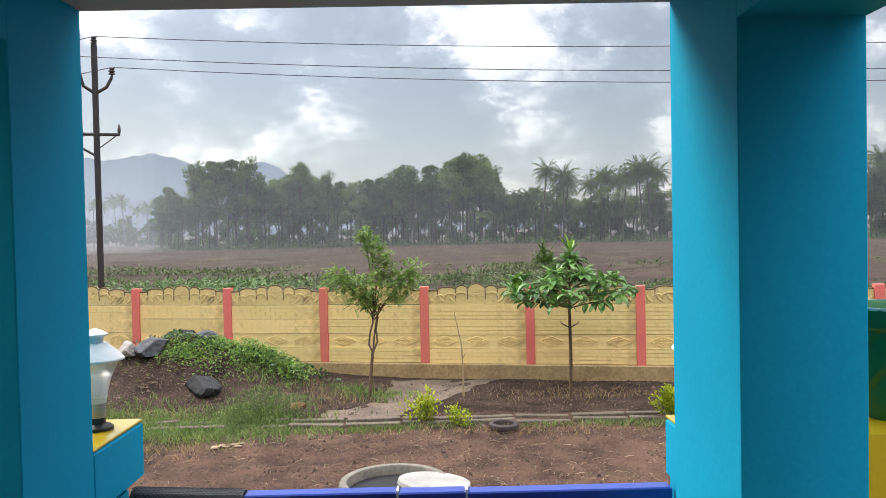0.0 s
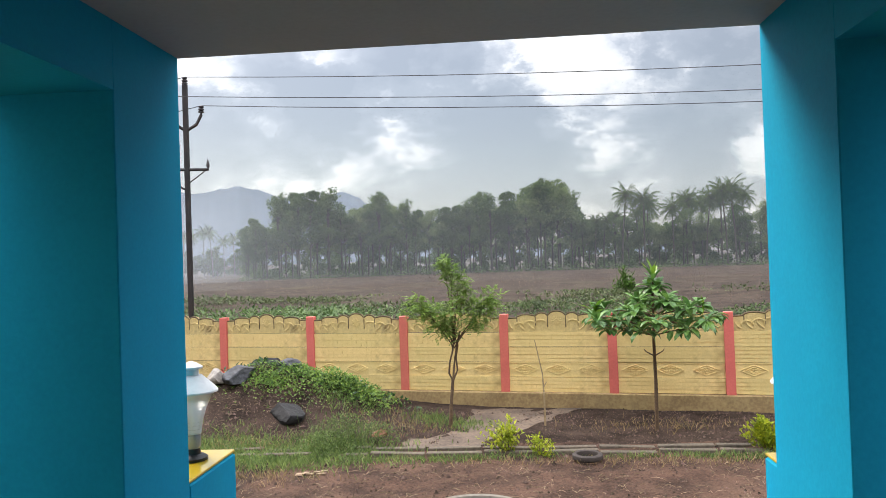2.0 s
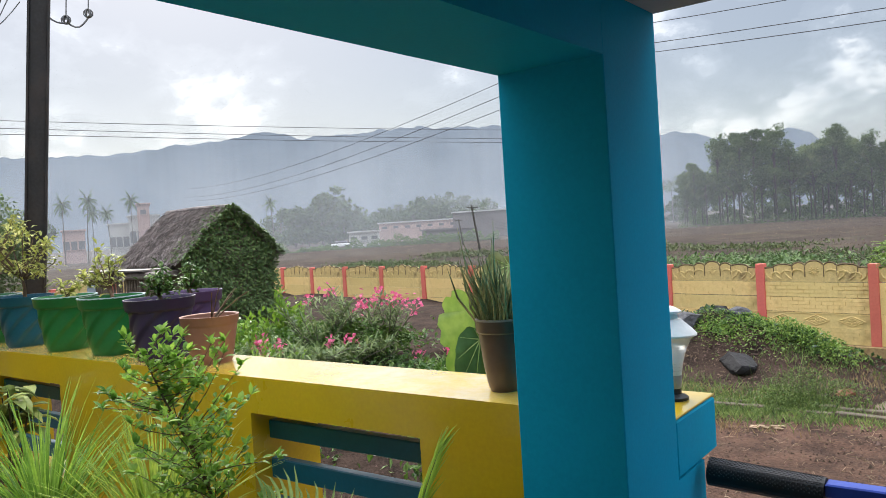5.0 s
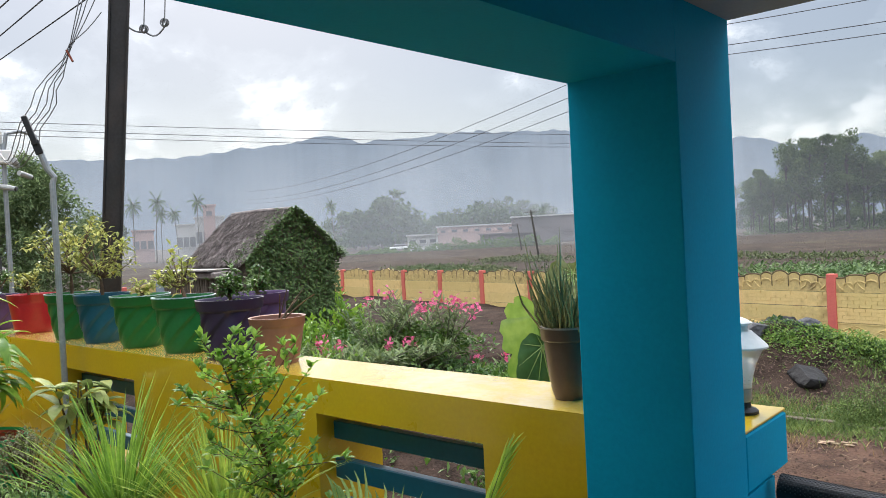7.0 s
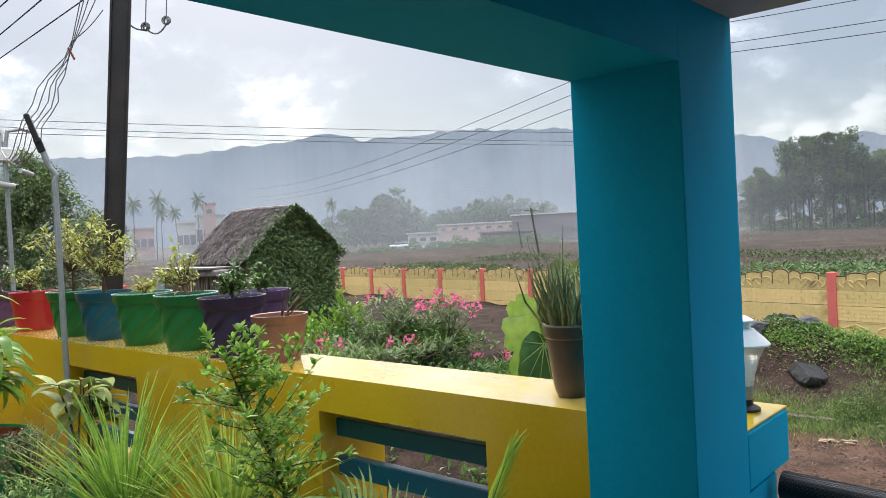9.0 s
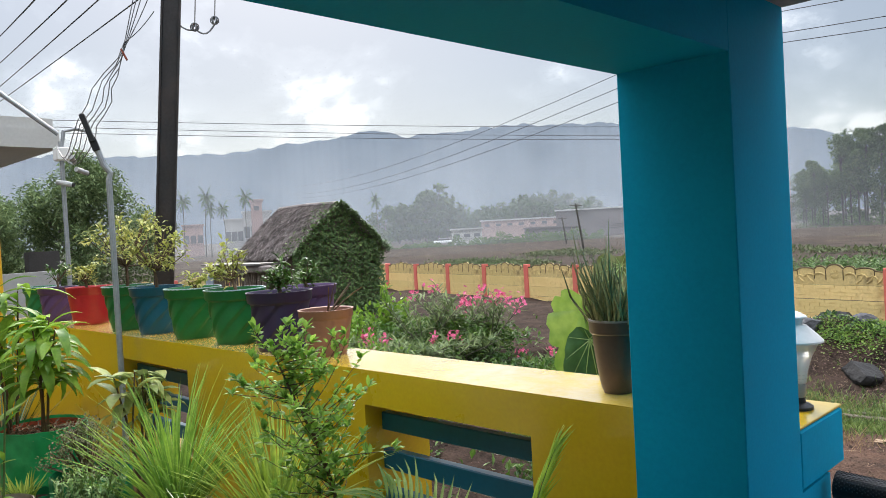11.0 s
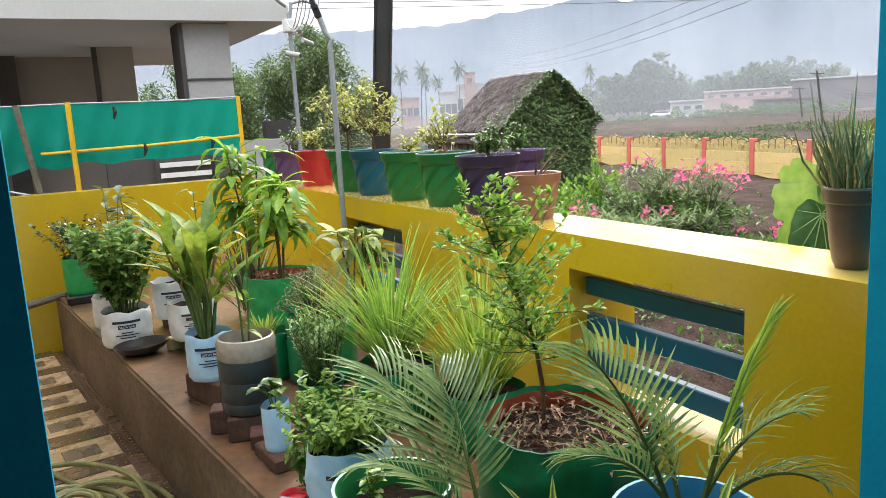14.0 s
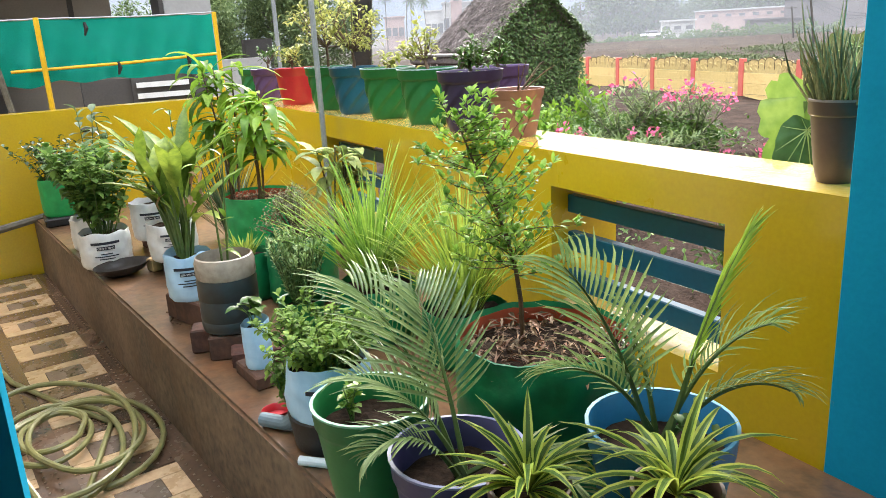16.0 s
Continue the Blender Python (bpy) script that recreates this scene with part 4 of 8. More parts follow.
bush(3.75, 11.75, GROUND, 0.46, 0.45, 700, LIME, "golden yellow clipped bush in the yard", size=0.09, seed=13, group="golden bushes")

# kerb strip of cement blocks, concrete pad, tyre, well ring, stake
KERB = surf("kerb_cement", (0.145, 0.115, 0.085), (0.075, 0.060, 0.045), 3, 0.85, 0.4, 25, stain=(0.11, 0.09, 0.06), stain_amount=0.7, obj_random=0.2)
kerb = thing("garden_kerb", (0, 0, 0), "old cement kerb blocks along the yard drain", "kerb", kind="structure")
for row, y in ((0, 11.78), (1, 12.1)):
    for k in range(14):
        L = 0.86
        g = Geo().box(-L / 2, L / 2, -0.06, 0.06, -0.12, 0.045, ch=0.01)
        part("kerb_block", g, KERB, kerb, m=Matrix.Translation((-4.6 + k * 0.9 + rnd(-0.02, 0.02), y - 0.03 * k * 0.1 + rnd(-0.015, 0.015), GROUND + rnd(-0.02, 0.015))) @ pose(0, 0, 0, rnd(-2, 2), rnd(-2, 2), rnd(-1.5, 1.5)))
PADM = surf("worn_concrete", (0.150, 0.108, 0.080), (0.058, 0.040, 0.030), 1.5, 0.8, 0.3, 18, stain=(0.16, 0.11, 0.08), stain_amount=0.6)
g = Geo()
pts = [(-1.75, 12.16), (-0.75, 12.16), (0.6, 14.15), (1.1, 15.0), (-0.9, 15.2), (-1.1, 14.0), (-0.8, 13.2), (-1.8, 12.75)]
edge = []
for (x0, y0), (x1, y1) in zip(pts, pts[1:] + pts[:1]):
    for k in range(7):
        x, y = x0 + (x1 - x0) * k / 7, y0 + (y1 - y0) * k / 7
        edge.append((x + 0.42 * noise.noise((x * 2.3, y * 2.3, 1.0)) + 0.1 * noise.noise((x * 9, y * 9, 1.0)), y + 0.42 * noise.noise((x * 2.3, y * 2.3, 9.0))))
pts = edge
g.v += [(x, y, GROUND + z) for z in (-0.1, 0.022) for x, y in pts]
m_ = len(pts)
g.f += [tuple(range(m_, 2 * m_))] + [(i, (i + 1) % m_, m_ + (i + 1) % m_, m_ + i) for i in range(m_)]
single("concrete_pad", g, PADM, "worn broken concrete pad on the soil", "paving", kind="structure")
g = smooth(Geo().lathe([(0.155, 0.01), (0.19, 0.0), (0.222, 0.02), (0.23, 0.05), (0.222, 0.08), (0.19, 0.10), (0.160, 0.09), (0.152, 0.05), (0.155, 0.01)], 28, cap=False))
single("scooter_tyre", g, surf("old_rubber", (0.062, 0.048, 0.042), (0.035, 0.028, 0.025), 6, 0.8, 0.3), "old tyre ring lying on the soil, dusted brown", "tyre", (1.02, 11.32, GROUND + 0.02))
CONC = surf("well_concrete", (0.185, 0.165, 0.135), (0.11, 0.098, 0.080), 3, 0.8, 0.3, 25, stain=(0.2, 0.17, 0.13), stain_amount=0.5)
g = smooth(Geo().lathe([(0.62, -0.3), (0.64, 0.10), (0.62, 0.13), (0.55, 0.13), (0.535, 0.10), (0.53, -0.02)], 40, cap=False))
ring = thing("well_ring", (-0.51, 8.62, GROUND + 0.04), "round concrete manhole ring in the yard, dark inside", "ring")
part("ring_wall", g, CONC, ring)
# black disc stands in for the shade inside the ring
part("pit", Geo().lathe([(0.532, 0.02), (0.2, 0.021), (0.001, 0.021)], 40, cap=False), BLACK, ring, "black disc standing in for the shaded inside of the ring")
g = smooth(Geo().lathe([(0.40, 0), (0.42, 0.02), (0.41, 0.06), (0.05, 0.075)], 36))
single("concrete_disc", g, surf("white_lid", (0.33, 0.315, 0.295), (0.22, 0.21, 0.195), 3, 0.6), "pale round concrete disc leaning on the ring", "disc", pose(-0.05, 8.46, GROUND + 0.14, -4, 5, 0))
g = Geo().tube([(0, 0, -0.05), (0.0, 0, 0.5), (-0.02, 0.02, 0.95), (-0.14, 0.02, 1.55)], [0.022, 0.018, 0.013, 0.008], 6)
g.tube([(0, 0, 0.72), (0.05, 0, 0.80)], [0.012, 0.006], 5)
single("wooden_stake", g, surf("pale_stake", (0.40, 0.30, 0.17), (0.26, 0.18, 0.10), 8, 0.8, 0.3), "thin dry wooden stake in the soil", "stake", (0.507, 13.635, GROUND))


def rock(name, x, y, z, sx, sy, sz, mat, label, seed):
    bm = bmesh.new()
    bmesh.ops.create_icosphere(bm, subdivisions=4, radius=1.0)
    rs = random.Random(seed * 17)
    cuts = [(rdir(rs, -20, 80), rs.uniform(0.46, 0.74)) for _ in range(9)]
    for v in bm.verts:
        c = v.co.copy()
        for nrm, dist_ in cuts:
            over = c.dot(nrm) - dist_
            if over > 0:
                c -= nrm * over
        c *= 1 + 0.05 * noise.noise((c.x * 4 + seed, c.y * 4, c.z * 4)) + 0.02 * noise.noise((c.x * 11 + seed, c.y * 11, c.z * 11))
        c.z = max(c.z, -0.5)
        v.co = Vector((c.x * sx * 1.25, c.y * sy * 1.25, c.z * sz * 1.25))
    me = bpy.data.meshes.new(name)
    bm.to_mesh(me)
    bm.free()
    me.materials.append(mat)
    ob = new(name, me)
    ob.matrix_basis = pose(x, y, z, 0, 0, seed * 40)
    return tagged(ob, label, "rock", "rocks on the mound")


BASALT = surf("dark_basalt", (0.022, 0.021, 0.023), (0.009, 0.009, 0.010), 5, 0.75, 0.6, 20, bump_dist=0.02)
GREYROCK = surf("grey_rock", (0.080, 0.082, 0.092), (0.034, 0.035, 0.040), 4, 0.7, 0.7, 16, bump_dist=0.03)
rock("boulder", -4.22, 13.45, ground_z(-4.22, 13.45) + 0.01, 0.37, 0.27, 0.22, BASALT, "black angular wet boulder on the soil mound", 8)
rock("boulder", -5.28, 14.40, ground_z(-5.28, 14.40) + 0.02, 0.42, 0.30, 0.21, GREYROCK, "grey rough boulder on the soil mound", 2)
rock("boulder", -5.85, 14.40, ground_z(-5.85, 14.40) + 0.05, 0.24, 0.20, 0.16, surf("pale_rock", (0.28, 0.25, 0.22), (0.17, 0.15, 0.135), 4, 0.7, 0.6, 16), "pale boulder on the soil mound", 3)
rock("boulder", -4.60, 14.95, ground_z(-4.60, 14.95) + 0.04, 0.27, 0.23, 0.20, GREYROCK, "grey boulder behind the vines", 4)
rock("boulder", -5.0, 15.2, ground_z(-5.0, 15.2) + 0.10, 0.38, 0.28, 0.22, BASALT, "dark boulder behind the vines", 5)
rock("boulder", -2.4, 13.0, GROUND + 0.04, 0.14, 0.11, 0.11, surf("brick_red", (0.24, 0.10, 0.06), None, 5, 0.8), "reddish stone on the soil", 6)

# clods, pebbles and litter on the soil
rr = random.Random(21)
g = Geo()
for i in range(30000):
    u = rr.random()
    if u < 0.25:
        x, y = rr.uniform(-12, -4), rr.uniform(4.2, 12)
    elif u < 0.45:
        x, y = MOUND[0] + rr.gauss(0, 1.5), 13.2 + rr.gauss(0, 0.9)
    elif u < 0.75:
        x, y = rr.uniform(-5, 6), rr.uniform(5.5, 11.6)
    else:
        x, y = rr.uniform(-2.5, 6), rr.uniform(12.2, 15)
    s = rr.uniform(0.006, 0.024) * (2.0 if rr.random() < 0.06 else 1)
    z = ground_z(x, y)
    q = [Vector((s * rr.uniform(0.6, 1.3), 0, 0)), Vector((-s * 0.5, s * rr.uniform(0.6, 1.1), 0)), Vector((-s * 0.5, -s * rr.uniform(0.6, 1.1), 0)), Vector((0, 0, s * rr.uniform(0.7, 1.2)))]
    n = len(g.v)
    g.v += [tuple(Vector((x, y, z - 0.004)) + v) for v in q]
    g.f += [(n, n + 1, n + 3), (n + 1, n + 2, n + 3), (n + 2, n, n + 3)]
stuff("soil_clods", g, surf("clod_soil", (0.16, 0.115, 0.092), (0.05, 0.034, 0.028), 4, 0.95, 0.3, spec=0.05, island=True, obj_random=1.1), "loose clods and pebbles on the soil", "soil")
g = Geo()
for i in range(2600):
    x, y = (rr.uniform(-5, 5), rr.uniform(6, 12)) if rr.random() < 0.7 else (MOUND[0] + rr.gauss(0, 1.6), 13.4 + rr.gauss(0, 0.8))
    z = ground_z(x, y) + 0.006
    a, L = rr.uniform(0, 6.28), rr.uniform(0.03, 0.16)
    g.tube([(x, y, z), (x + math.cos(a) * L / 2, y + math.sin(a) * L / 2, z + 0.02), (x + math.cos(a + 0.4) * L, y + math.sin(a + 0.4) * L, z)], 0.0028, 3, False)
for i in range(9):
    x, y = -3.0 + rr.uniform(-0.22, 0.22), 10.75 + rr.uniform(-0.08, 0.08)
    z = ground_z(x, y) + 0.012
    g.box(x - 0.05, x + 0.05, y - 0.03, y + 0.03, z, z + 0.008)
stuff("yard_litter", g, surf("dry_straw", (0.33, 0.25, 0.16), (0.17, 0.12, 0.075), 5, 0.85, 0.0, island=True, obj_random=0.8), "dry straw and twigs scattered on the soil", "litter")


def grass_patch(name, spots, n, h, mat, label, seed, w=0.008):
    rr = random.Random(seed)
    g = Geo()
    tot = sum(s[4] for s in spots)
    for cx_, cy_, ax_, ay_, wt_ in spots:
        for i in range(int(n * wt_ / tot)):
            x, y = cx_ + rr.gauss(0, ax_ * 0.5), cy_ + rr.gauss(0, ay_ * 0.5)
            z = ground_z(x, y)
            d = Vector((rr.uniform(-0.7, 0.7), rr.uniform(-0.7, 0.7), 1))
            L = h * rr.uniform(0.4, 1.3)
            s = d.cross(Vector((rr.uniform(-1, 1), rr.uniform(-1, 1), 0.1))).normalized() * w * rr.uniform(0.7, 1.5)
            b = Vector((x, y, z - 0.01))
            tip = b + d.normalized() * L + Vector((d.x, d.y, 0)) * L * 0.3
            q = len(g.v)
            g.v += [tuple(b - s), tuple(b + s), tuple(b + d.normalized() * L * 0.6 + s * 0.6), tuple(tip), tuple(b + d.normalized() * L * 0.6 - s * 0.6)]
            g.f += [(q, q + 1, q + 2, q + 4), (q + 4, q + 2, q + 3)]
    return stuff(name, g, mat, label, "grass")


grass_patch("grass_strip", ((-4.3, 11.95, 2.1, 0.9, 9), (-5.6, 12.0, 1.5, 1.0, 5), (-2.9, 12.0, 1.1, 0.7, 3), (-3.6, 11.3, 1.6, 0.4, 1.6), (-1.2, 11.5, 1.2, 0.2, 0.7), (-0.2, 11.55, 1.2, 0.2, 0.25), (1.8, 11.5, 1.2, 0.16, 0.25), (3.2, 11.5, 1.0, 0.2, 0.7), (-0.8, 13.7, 0.5, 0.4, 0.7), (-1.5, 14.0, 0.5, 0.5, 0.8), (-3.2, 14.2, 0.8, 0.7, 1.2)), 15000, 0.105, GRASSM, "short green grass along the drain", 31)
grass_patch("dry_grass_tufts", ((-4.0, 10.6, 1.4, 0.4, 1), (0.5, 11.3, 2.5, 0.3, 0.7), (3.0, 11.2, 1.6, 0.3, 0.5), (-2.0, 13.6, 1.2, 0.8, 1), (-4.5, 12.3, 1.5, 0.5, 1.2), (2.5, 13.6, 1.5, 0.6, 0.7)), 2600, 0.12, DRY, "dry straw-coloured grass", 32, 0.005)


def weeds(name, spots, n, mat, label, seed, size=0.05, h=0.5):
    """Loose leafy weeds."""
    rr = random.Random(seed)
    g = Geo()
    for cx_, cy_, ax_, ay_, wt_, hh in spots:
        for i in range(int(n * wt_)):
            x, y = cx_ + rr.gauss(0, ax_ * 0.5), cy_ + rr.gauss(0, ay_ * 0.5)
            fall = math.exp(-((x - cx_) / ax_) ** 2 - ((y - cy_) / ay_) ** 2)
            z = ground_z(x, y) + rr.random() ** 0.7 * hh * (0.35 + 0.65 * fall)
            g.leaflet((x, y, z), rdir(rr, -20, 70), Vector((rr.uniform(-0.6, 0.6), rr.uniform(-0.6, 0.6), 1)), size * rr.uniform(0.6, 1.5), size * 0.6 * rr.uniform(0.7, 1.3))
    return stuff(name, g, mat, label, "plants")


weeds("mound_vines", ((-4.5, 14.35, 1.1, 0.55, 0.42, 0.10), (-3.9, 14.75, 1.0, 0.7, 0.42, 0.16), (-4.7, 14.15, 0.6, 0.3, 0.14, 0.06), (-3.45, 14.65, 0.55, 0.5, 0.34, 0.34), (-3.1, 14.75, 0.6, 0.6, 0.25, 0.30), (-2.7, 14.3, 0.4, 0.45, 0.14, 0.28)), 2700, surf("vine_leaf", (0.21, 0.33, 0.07), (0.095, 0.18, 0.034), 6, 0.5, 0.0, island=True, obj_random=0.8, transl=0.3), "creeping vines with broad leaves on the soil mound", 41, 0.058)
weeds("mound_vines_shade", ((-4.4, 14.9, 1.3, 0.7, 1.0, 0.09), (-3.1, 14.7, 0.9, 0.6, 0.8, 0.22)), 450, DARK, "darker creeping vine leaves on the soil mound", 42, 0.09)
weeds("feathery_weeds", ((-2.85, 12.3, 0.60, 0.5, 1.0, 0.55), (-3.1, 11.9, 0.5, 0.4, 0.7, 0.36), (-2.3, 12.6, 0.4, 0.4, 0.4, 0.35)), 1300, surf("grey_green_weed", (0.13, 0.20, 0.045), (0.07, 0.12, 0.028), 5, 0.6, 0.0, island=True, obj_random=0.8, transl=0.25), "tall feathery weeds beside the mound", 43, 0.034)
g = Geo()
rr = random.Random(44)
for i in range(70):
    x, y = -2.85 + rr.gauss(0, 0.25), 12.25 + rr.gauss(0, 0.2)
    twig(g, (x, y, GROUND), (rr.uniform(-0.4, 0.4), rr.uniform(-0.3, 0.3), 1), rr.uniform(0.35, 0.75), 0.005, 0.002, rr)
stuff("weed_stalk", g, STEM_G, "thin green weed stems", "plants")

# ---- left garden behind the parapet ----
OLE = surf("oleander_leaf", (0.20, 0.265, 0.11), (0.11, 0.165, 0.062), 6, 0.55, 0.0, island=True, obj_random=0.8, transl=0.3, spec=0.2)


def oleander(x, y, h, spread, nst, seed, flowers):
    rr = random.Random(seed)
    t = thing("oleander_bush", (x, y, ground_z(x, y) - 0.02), "oleander bush with narrow leaves and pink flowers" if flowers else "oleander bush with narrow grey-green leaves", "shrub", "oleanders")
    lv = Geo()
    for k in range(nst):
        a = rr.uniform(0, 6.28)
        out = spread * rr.uniform(0.25, 1)
        tip = Vector((math.cos(a) * out, math.sin(a) * out, h * rr.uniform(0.72, 1.02)))
        mid = Vector((tip.x * 0.3, tip.y * 0.3, tip.z * 0.5))
        stem = part("stem", Geo().tube([(0, 0, -0.02), tuple(mid), tuple(tip)], [0.012, 0.009, 0.005], 5, False), BARK_G, t)
        for q in range(26):
            u = 0.34 + 0.66 * q / 26
            p = mid.lerp(tip, (u - 0.5) * 2) if u > 0.5 else Vector((0, 0, 0)).lerp(mid, u * 2)
            v = rdir(rr, 5, 60)
            lv.leaf(p, v, Vector((0, 0, 1)), rr.uniform(0.17, 0.30), rr.uniform(0.027, 0.042), rr.uniform(0.2, 0.9), 3, 0.2, 0.45)
        if flowers and rr.random() < 0.45:
            fl = Geo()
            for q in range(16):
                c = tip + Vector((rr.gauss(0, 0.06), rr.gauss(0, 0.06), rr.gauss(0.04, 0.07)))
                face = Matrix.Rotation(rr.uniform(0.2, 1.5), 3, rdir(rr, -10, 10))
                for j in range(5):
                    b = j * 1.256 + rr.random()
                    fl.leaflet(c, face @ Vector((math.cos(b), math.sin(b), 0.3)), face @ Vector((0, 0, 1)), 0.042, 0.040)
            part("blossom", fl, PETAL, stem, "pink blossom cluster")
    part("foliage", lv, OLE, t)


for i, (yw, D_, h, sp, n, fl) in enumerate(((46.8, 8.6, 1.80, 0.55, 13, False), (44.0, 9.4, 1.75, 0.65, 12, True), (41.6, 9.0, 1.72, 0.6, 14, True), (43.0, 7.4, 1.35, 0.5, 11, True), (50.5, 7.6, 1.30, 0.7, 15, False), (47.6, 6.8, 1.30, 0.6, 14, False), (53.0, 7.4, 1.45, 0.6, 12, True), (39.6, 8.6, 1.45, 0.55, 10, True), (45.4, 6.4, 1.25, 0.6, 13, False), (49.0, 6.2, 1.35, 0.55, 12, False))):
    far = 11.6 + (D_ - 6) * 0.5
    h, sp, p = max(0.55, 3.06 - (3.06 - h) * far / D_), sp * far / D_, heading(yw) * far
    oleander(p.x - 0.14, p.y - 0.25, h, sp, n, 60 + i, fl)
for i, (yw, D_, h, rad, n, mat, size) in enumerate(((38.0, 7.8, 1.45, 0.8, 1300, GREEN, 0.07), (36.0, 7.0, 1.15, 0.7, 1000, GREEN, 0.06), (51.8, 9.6, 1.55, 0.55, 600, LIGHT, 0.13), (54.8, 8.2, 1.65, 0.6, 800, LIGHT, 0.11), (48.9, 12.0, 1.55, 0.5, 520, LIGHT, 0.16), (34.6, 7.5, 1.2, 0.7, 800, GREEN, 0.06), (40.6, 6.6, 0.95, 0.6, 900, DARK, 0.06), (57.0, 10.0, 1.7, 0.6, 500, GREEN, 0.10), (59.0, 8.5, 1.7, 0.5, 520, LIGHT, 0.10), (37.0, 9.5, 1.1, 0.8, 700, GREEN, 0.07), (33.6, 9.0, 1.0, 0.7, 600, DARK, 0.07), (51.0, 6.0, 1.55, 0.5, 700, LIGHT, 0.09))):
    far = 11.6 + (D_ - 6) * 0.5 if 39 < yw < 53.5 else D_
    h, rad, p = max(0.5, 3.06 - (3.06 - h) * far / D_), rad * far / D_, heading(yw) * far
    bush(p.x - 0.14, p.y - 0.25, ground_z(p.x, p.y) - 0.02, rad, h, n, mat, "leafy green garden shrub", "garden_shrub", size, 80 + i)
weeds("garden_weeds", ((-7.4, 6.0, 1.2, 0.6, 0.12, 0.3), (-4.4, 6.0, 1.0, 0.6, 0.15, 0.9), (-9.8, 9.0, 2.0, 1.6, 1.2, 0.6), (-12.5, 10.0, 2.5, 2.0, 0.8, 0.45), (-7.2, 9.6, 1.6, 1.2, 0.8, 0.6)), 3000, GREEN, "low green garden weeds", 45, 0.085)
weeds("garden_herbs", ((-8.9, 9.2, 1.8, 1.0, 0.8, 0.7), (-8.2, 6.0, 0.5, 0.4, 0.08, 0.5), (-11.0, 9.2, 2.6, 2.0, 0.9, 0.55), (-4.8, 6.2, 1.2, 0.7, 0.3, 1.25)), 1500, GREEN, "green leafy herbs in the garden", 46, 0.11)

# big taro leaves just behind the parapet
TARO = surf("taro_leaf", (0.27, 0.38, 0.075), (0.14, 0.25, 0.04), 3, 0.4, 0.1, 20, transl=0.45, coat=0.1)
TARO_D = surf("taro_leaf_dark", (0.07, 0.155, 0.055), (0.04, 0.10, 0.03), 3, 0.4, 0.1, 20, transl=0.25, coat=0.1)
taro = thing("taro_plant", (-2.15, 2.62, GROUND), "taro plant with huge heart-shaped leaves behind the parapet", "plant")


def heart(w, h, torn, seed):
    """A hanging heart-shaped blade, its edge wavy and torn, pleated between the veins; gives the blade and its veins."""
    g, veins = Geo(), Geo()
    N, rings = 60, 5
    c = Vector((0, 0.02, h * 0.20))
    edge = []
    for i in range(N):
        a = 2 * math.pi * i / N
        r = 1 - 0.32 * max(0, math.cos(a)) ** 10
        r *= 1 + 0.05 * noise.noise((math.cos(a) * 2.5 + seed, math.sin(a) * 2.5, 0)) + 0.008 * math.sin(a * 11)
        r *= 1 - torn * max(0.0, noise.noise((math.cos(a) * 3.6, math.sin(a) * 3.6 + seed, 4.0))) ** 0.7
        x, z = math.sin(a) * w / 2 * r, math.cos(a) * h / 2 * r * (1.0 if math.cos(a) > 0 else 1.15)
        edge.append(Vector((x, -0.05 * (x / w * 2) ** 2, z)))

    def at(i, u):
        a = 2 * math.pi * i / N
        return c.lerp(edge[i % N], u) + Vector((0, 0.004 * u * math.sin(a * 10) + 0.012 * u * u * math.sin(a * 5 + seed), 0))

    g.v.append(tuple(c))
    for k in range(1, rings + 1):
        g.v += [tuple(at(i, k / rings)) for i in range(N)]
    for i in range(N):
        j = (i + 1) % N
        g.f.append((0, 1 + i, 1 + j))
        for k in range(rings - 1):
            g.f.append((1 + k * N + i, 1 + (k + 1) * N + i, 1 + (k + 1) * N + j, 1 + k * N + j))
    for i in range(3, N, 6):
        veins.tube([tuple(at(i, u) + Vector((0, -0.0015, 0))) for u in (0.02, 0.3, 0.6, 0.92)], [0.0030, 0.0022, 0.0015, 0.0006], 4, False)
    return g, veins


VEIN = surf("taro_vein", (0.34, 0.44, 0.16), (0.26, 0.36, 0.12), 8, 0.5, 0.0)
for dx, dz, w, h, tilt, yaw, m, dy, torn, sd in ((0.035, 2.60, 0.31, 0.46, -12, 32, TARO, 0.0, 0.35, 1.3), (0.13, 2.50, 0.27, 0.34, 6, 48, TARO_D, -0.08, 0.08, 5.0), (0.19, 2.83, 0.22, 0.30, -25, 20, surf("taro_leaf_ageing", (0.17, 0.19, 0.06), (0.09, 0.11, 0.035), 4, 0.5, 0.1, 20, transl=0.25), 0.08, 0.15, 9.0), (0.42, 2.48, 0.24, 0.36, 5, 40, TARO, 0.05, 0.1, 12.0)):
    blade, veins = heart(w, h, torn, sd)
    lm = Matrix.Translation((dx, dy - 0.02, dz)) @ pose(0, 0, 0, tilt, 0, yaw)
    lf = part("leaf", smooth(Geo().add(blade, lm)), m, taro)
    if m is not TARO:
        part("vein", Geo().add(veins, lm), VEIN, lf)
    part("stalk", Geo().tube([(0.3, 0.2, 0), (dx + 0.06, dy + 0.08, dz * 0.6), (dx, dy + 0.01, dz + h * 0.15)], [0.02, 0.014, 0.008], 6), STEM_G, taro)

# ---- thatched hut ----
THATCH = surf("old_thatch", (0.27, 0.235, 0.22), (0.12, 0.10, 0.094), 3, 0.9, 0.4, 20, island=True, obj_random=0.9)
hut = thing("thatched_hut", (-18.31, 12.55, GROUND), "thatched hut overgrown with vines, lean-to at its side", "hut")
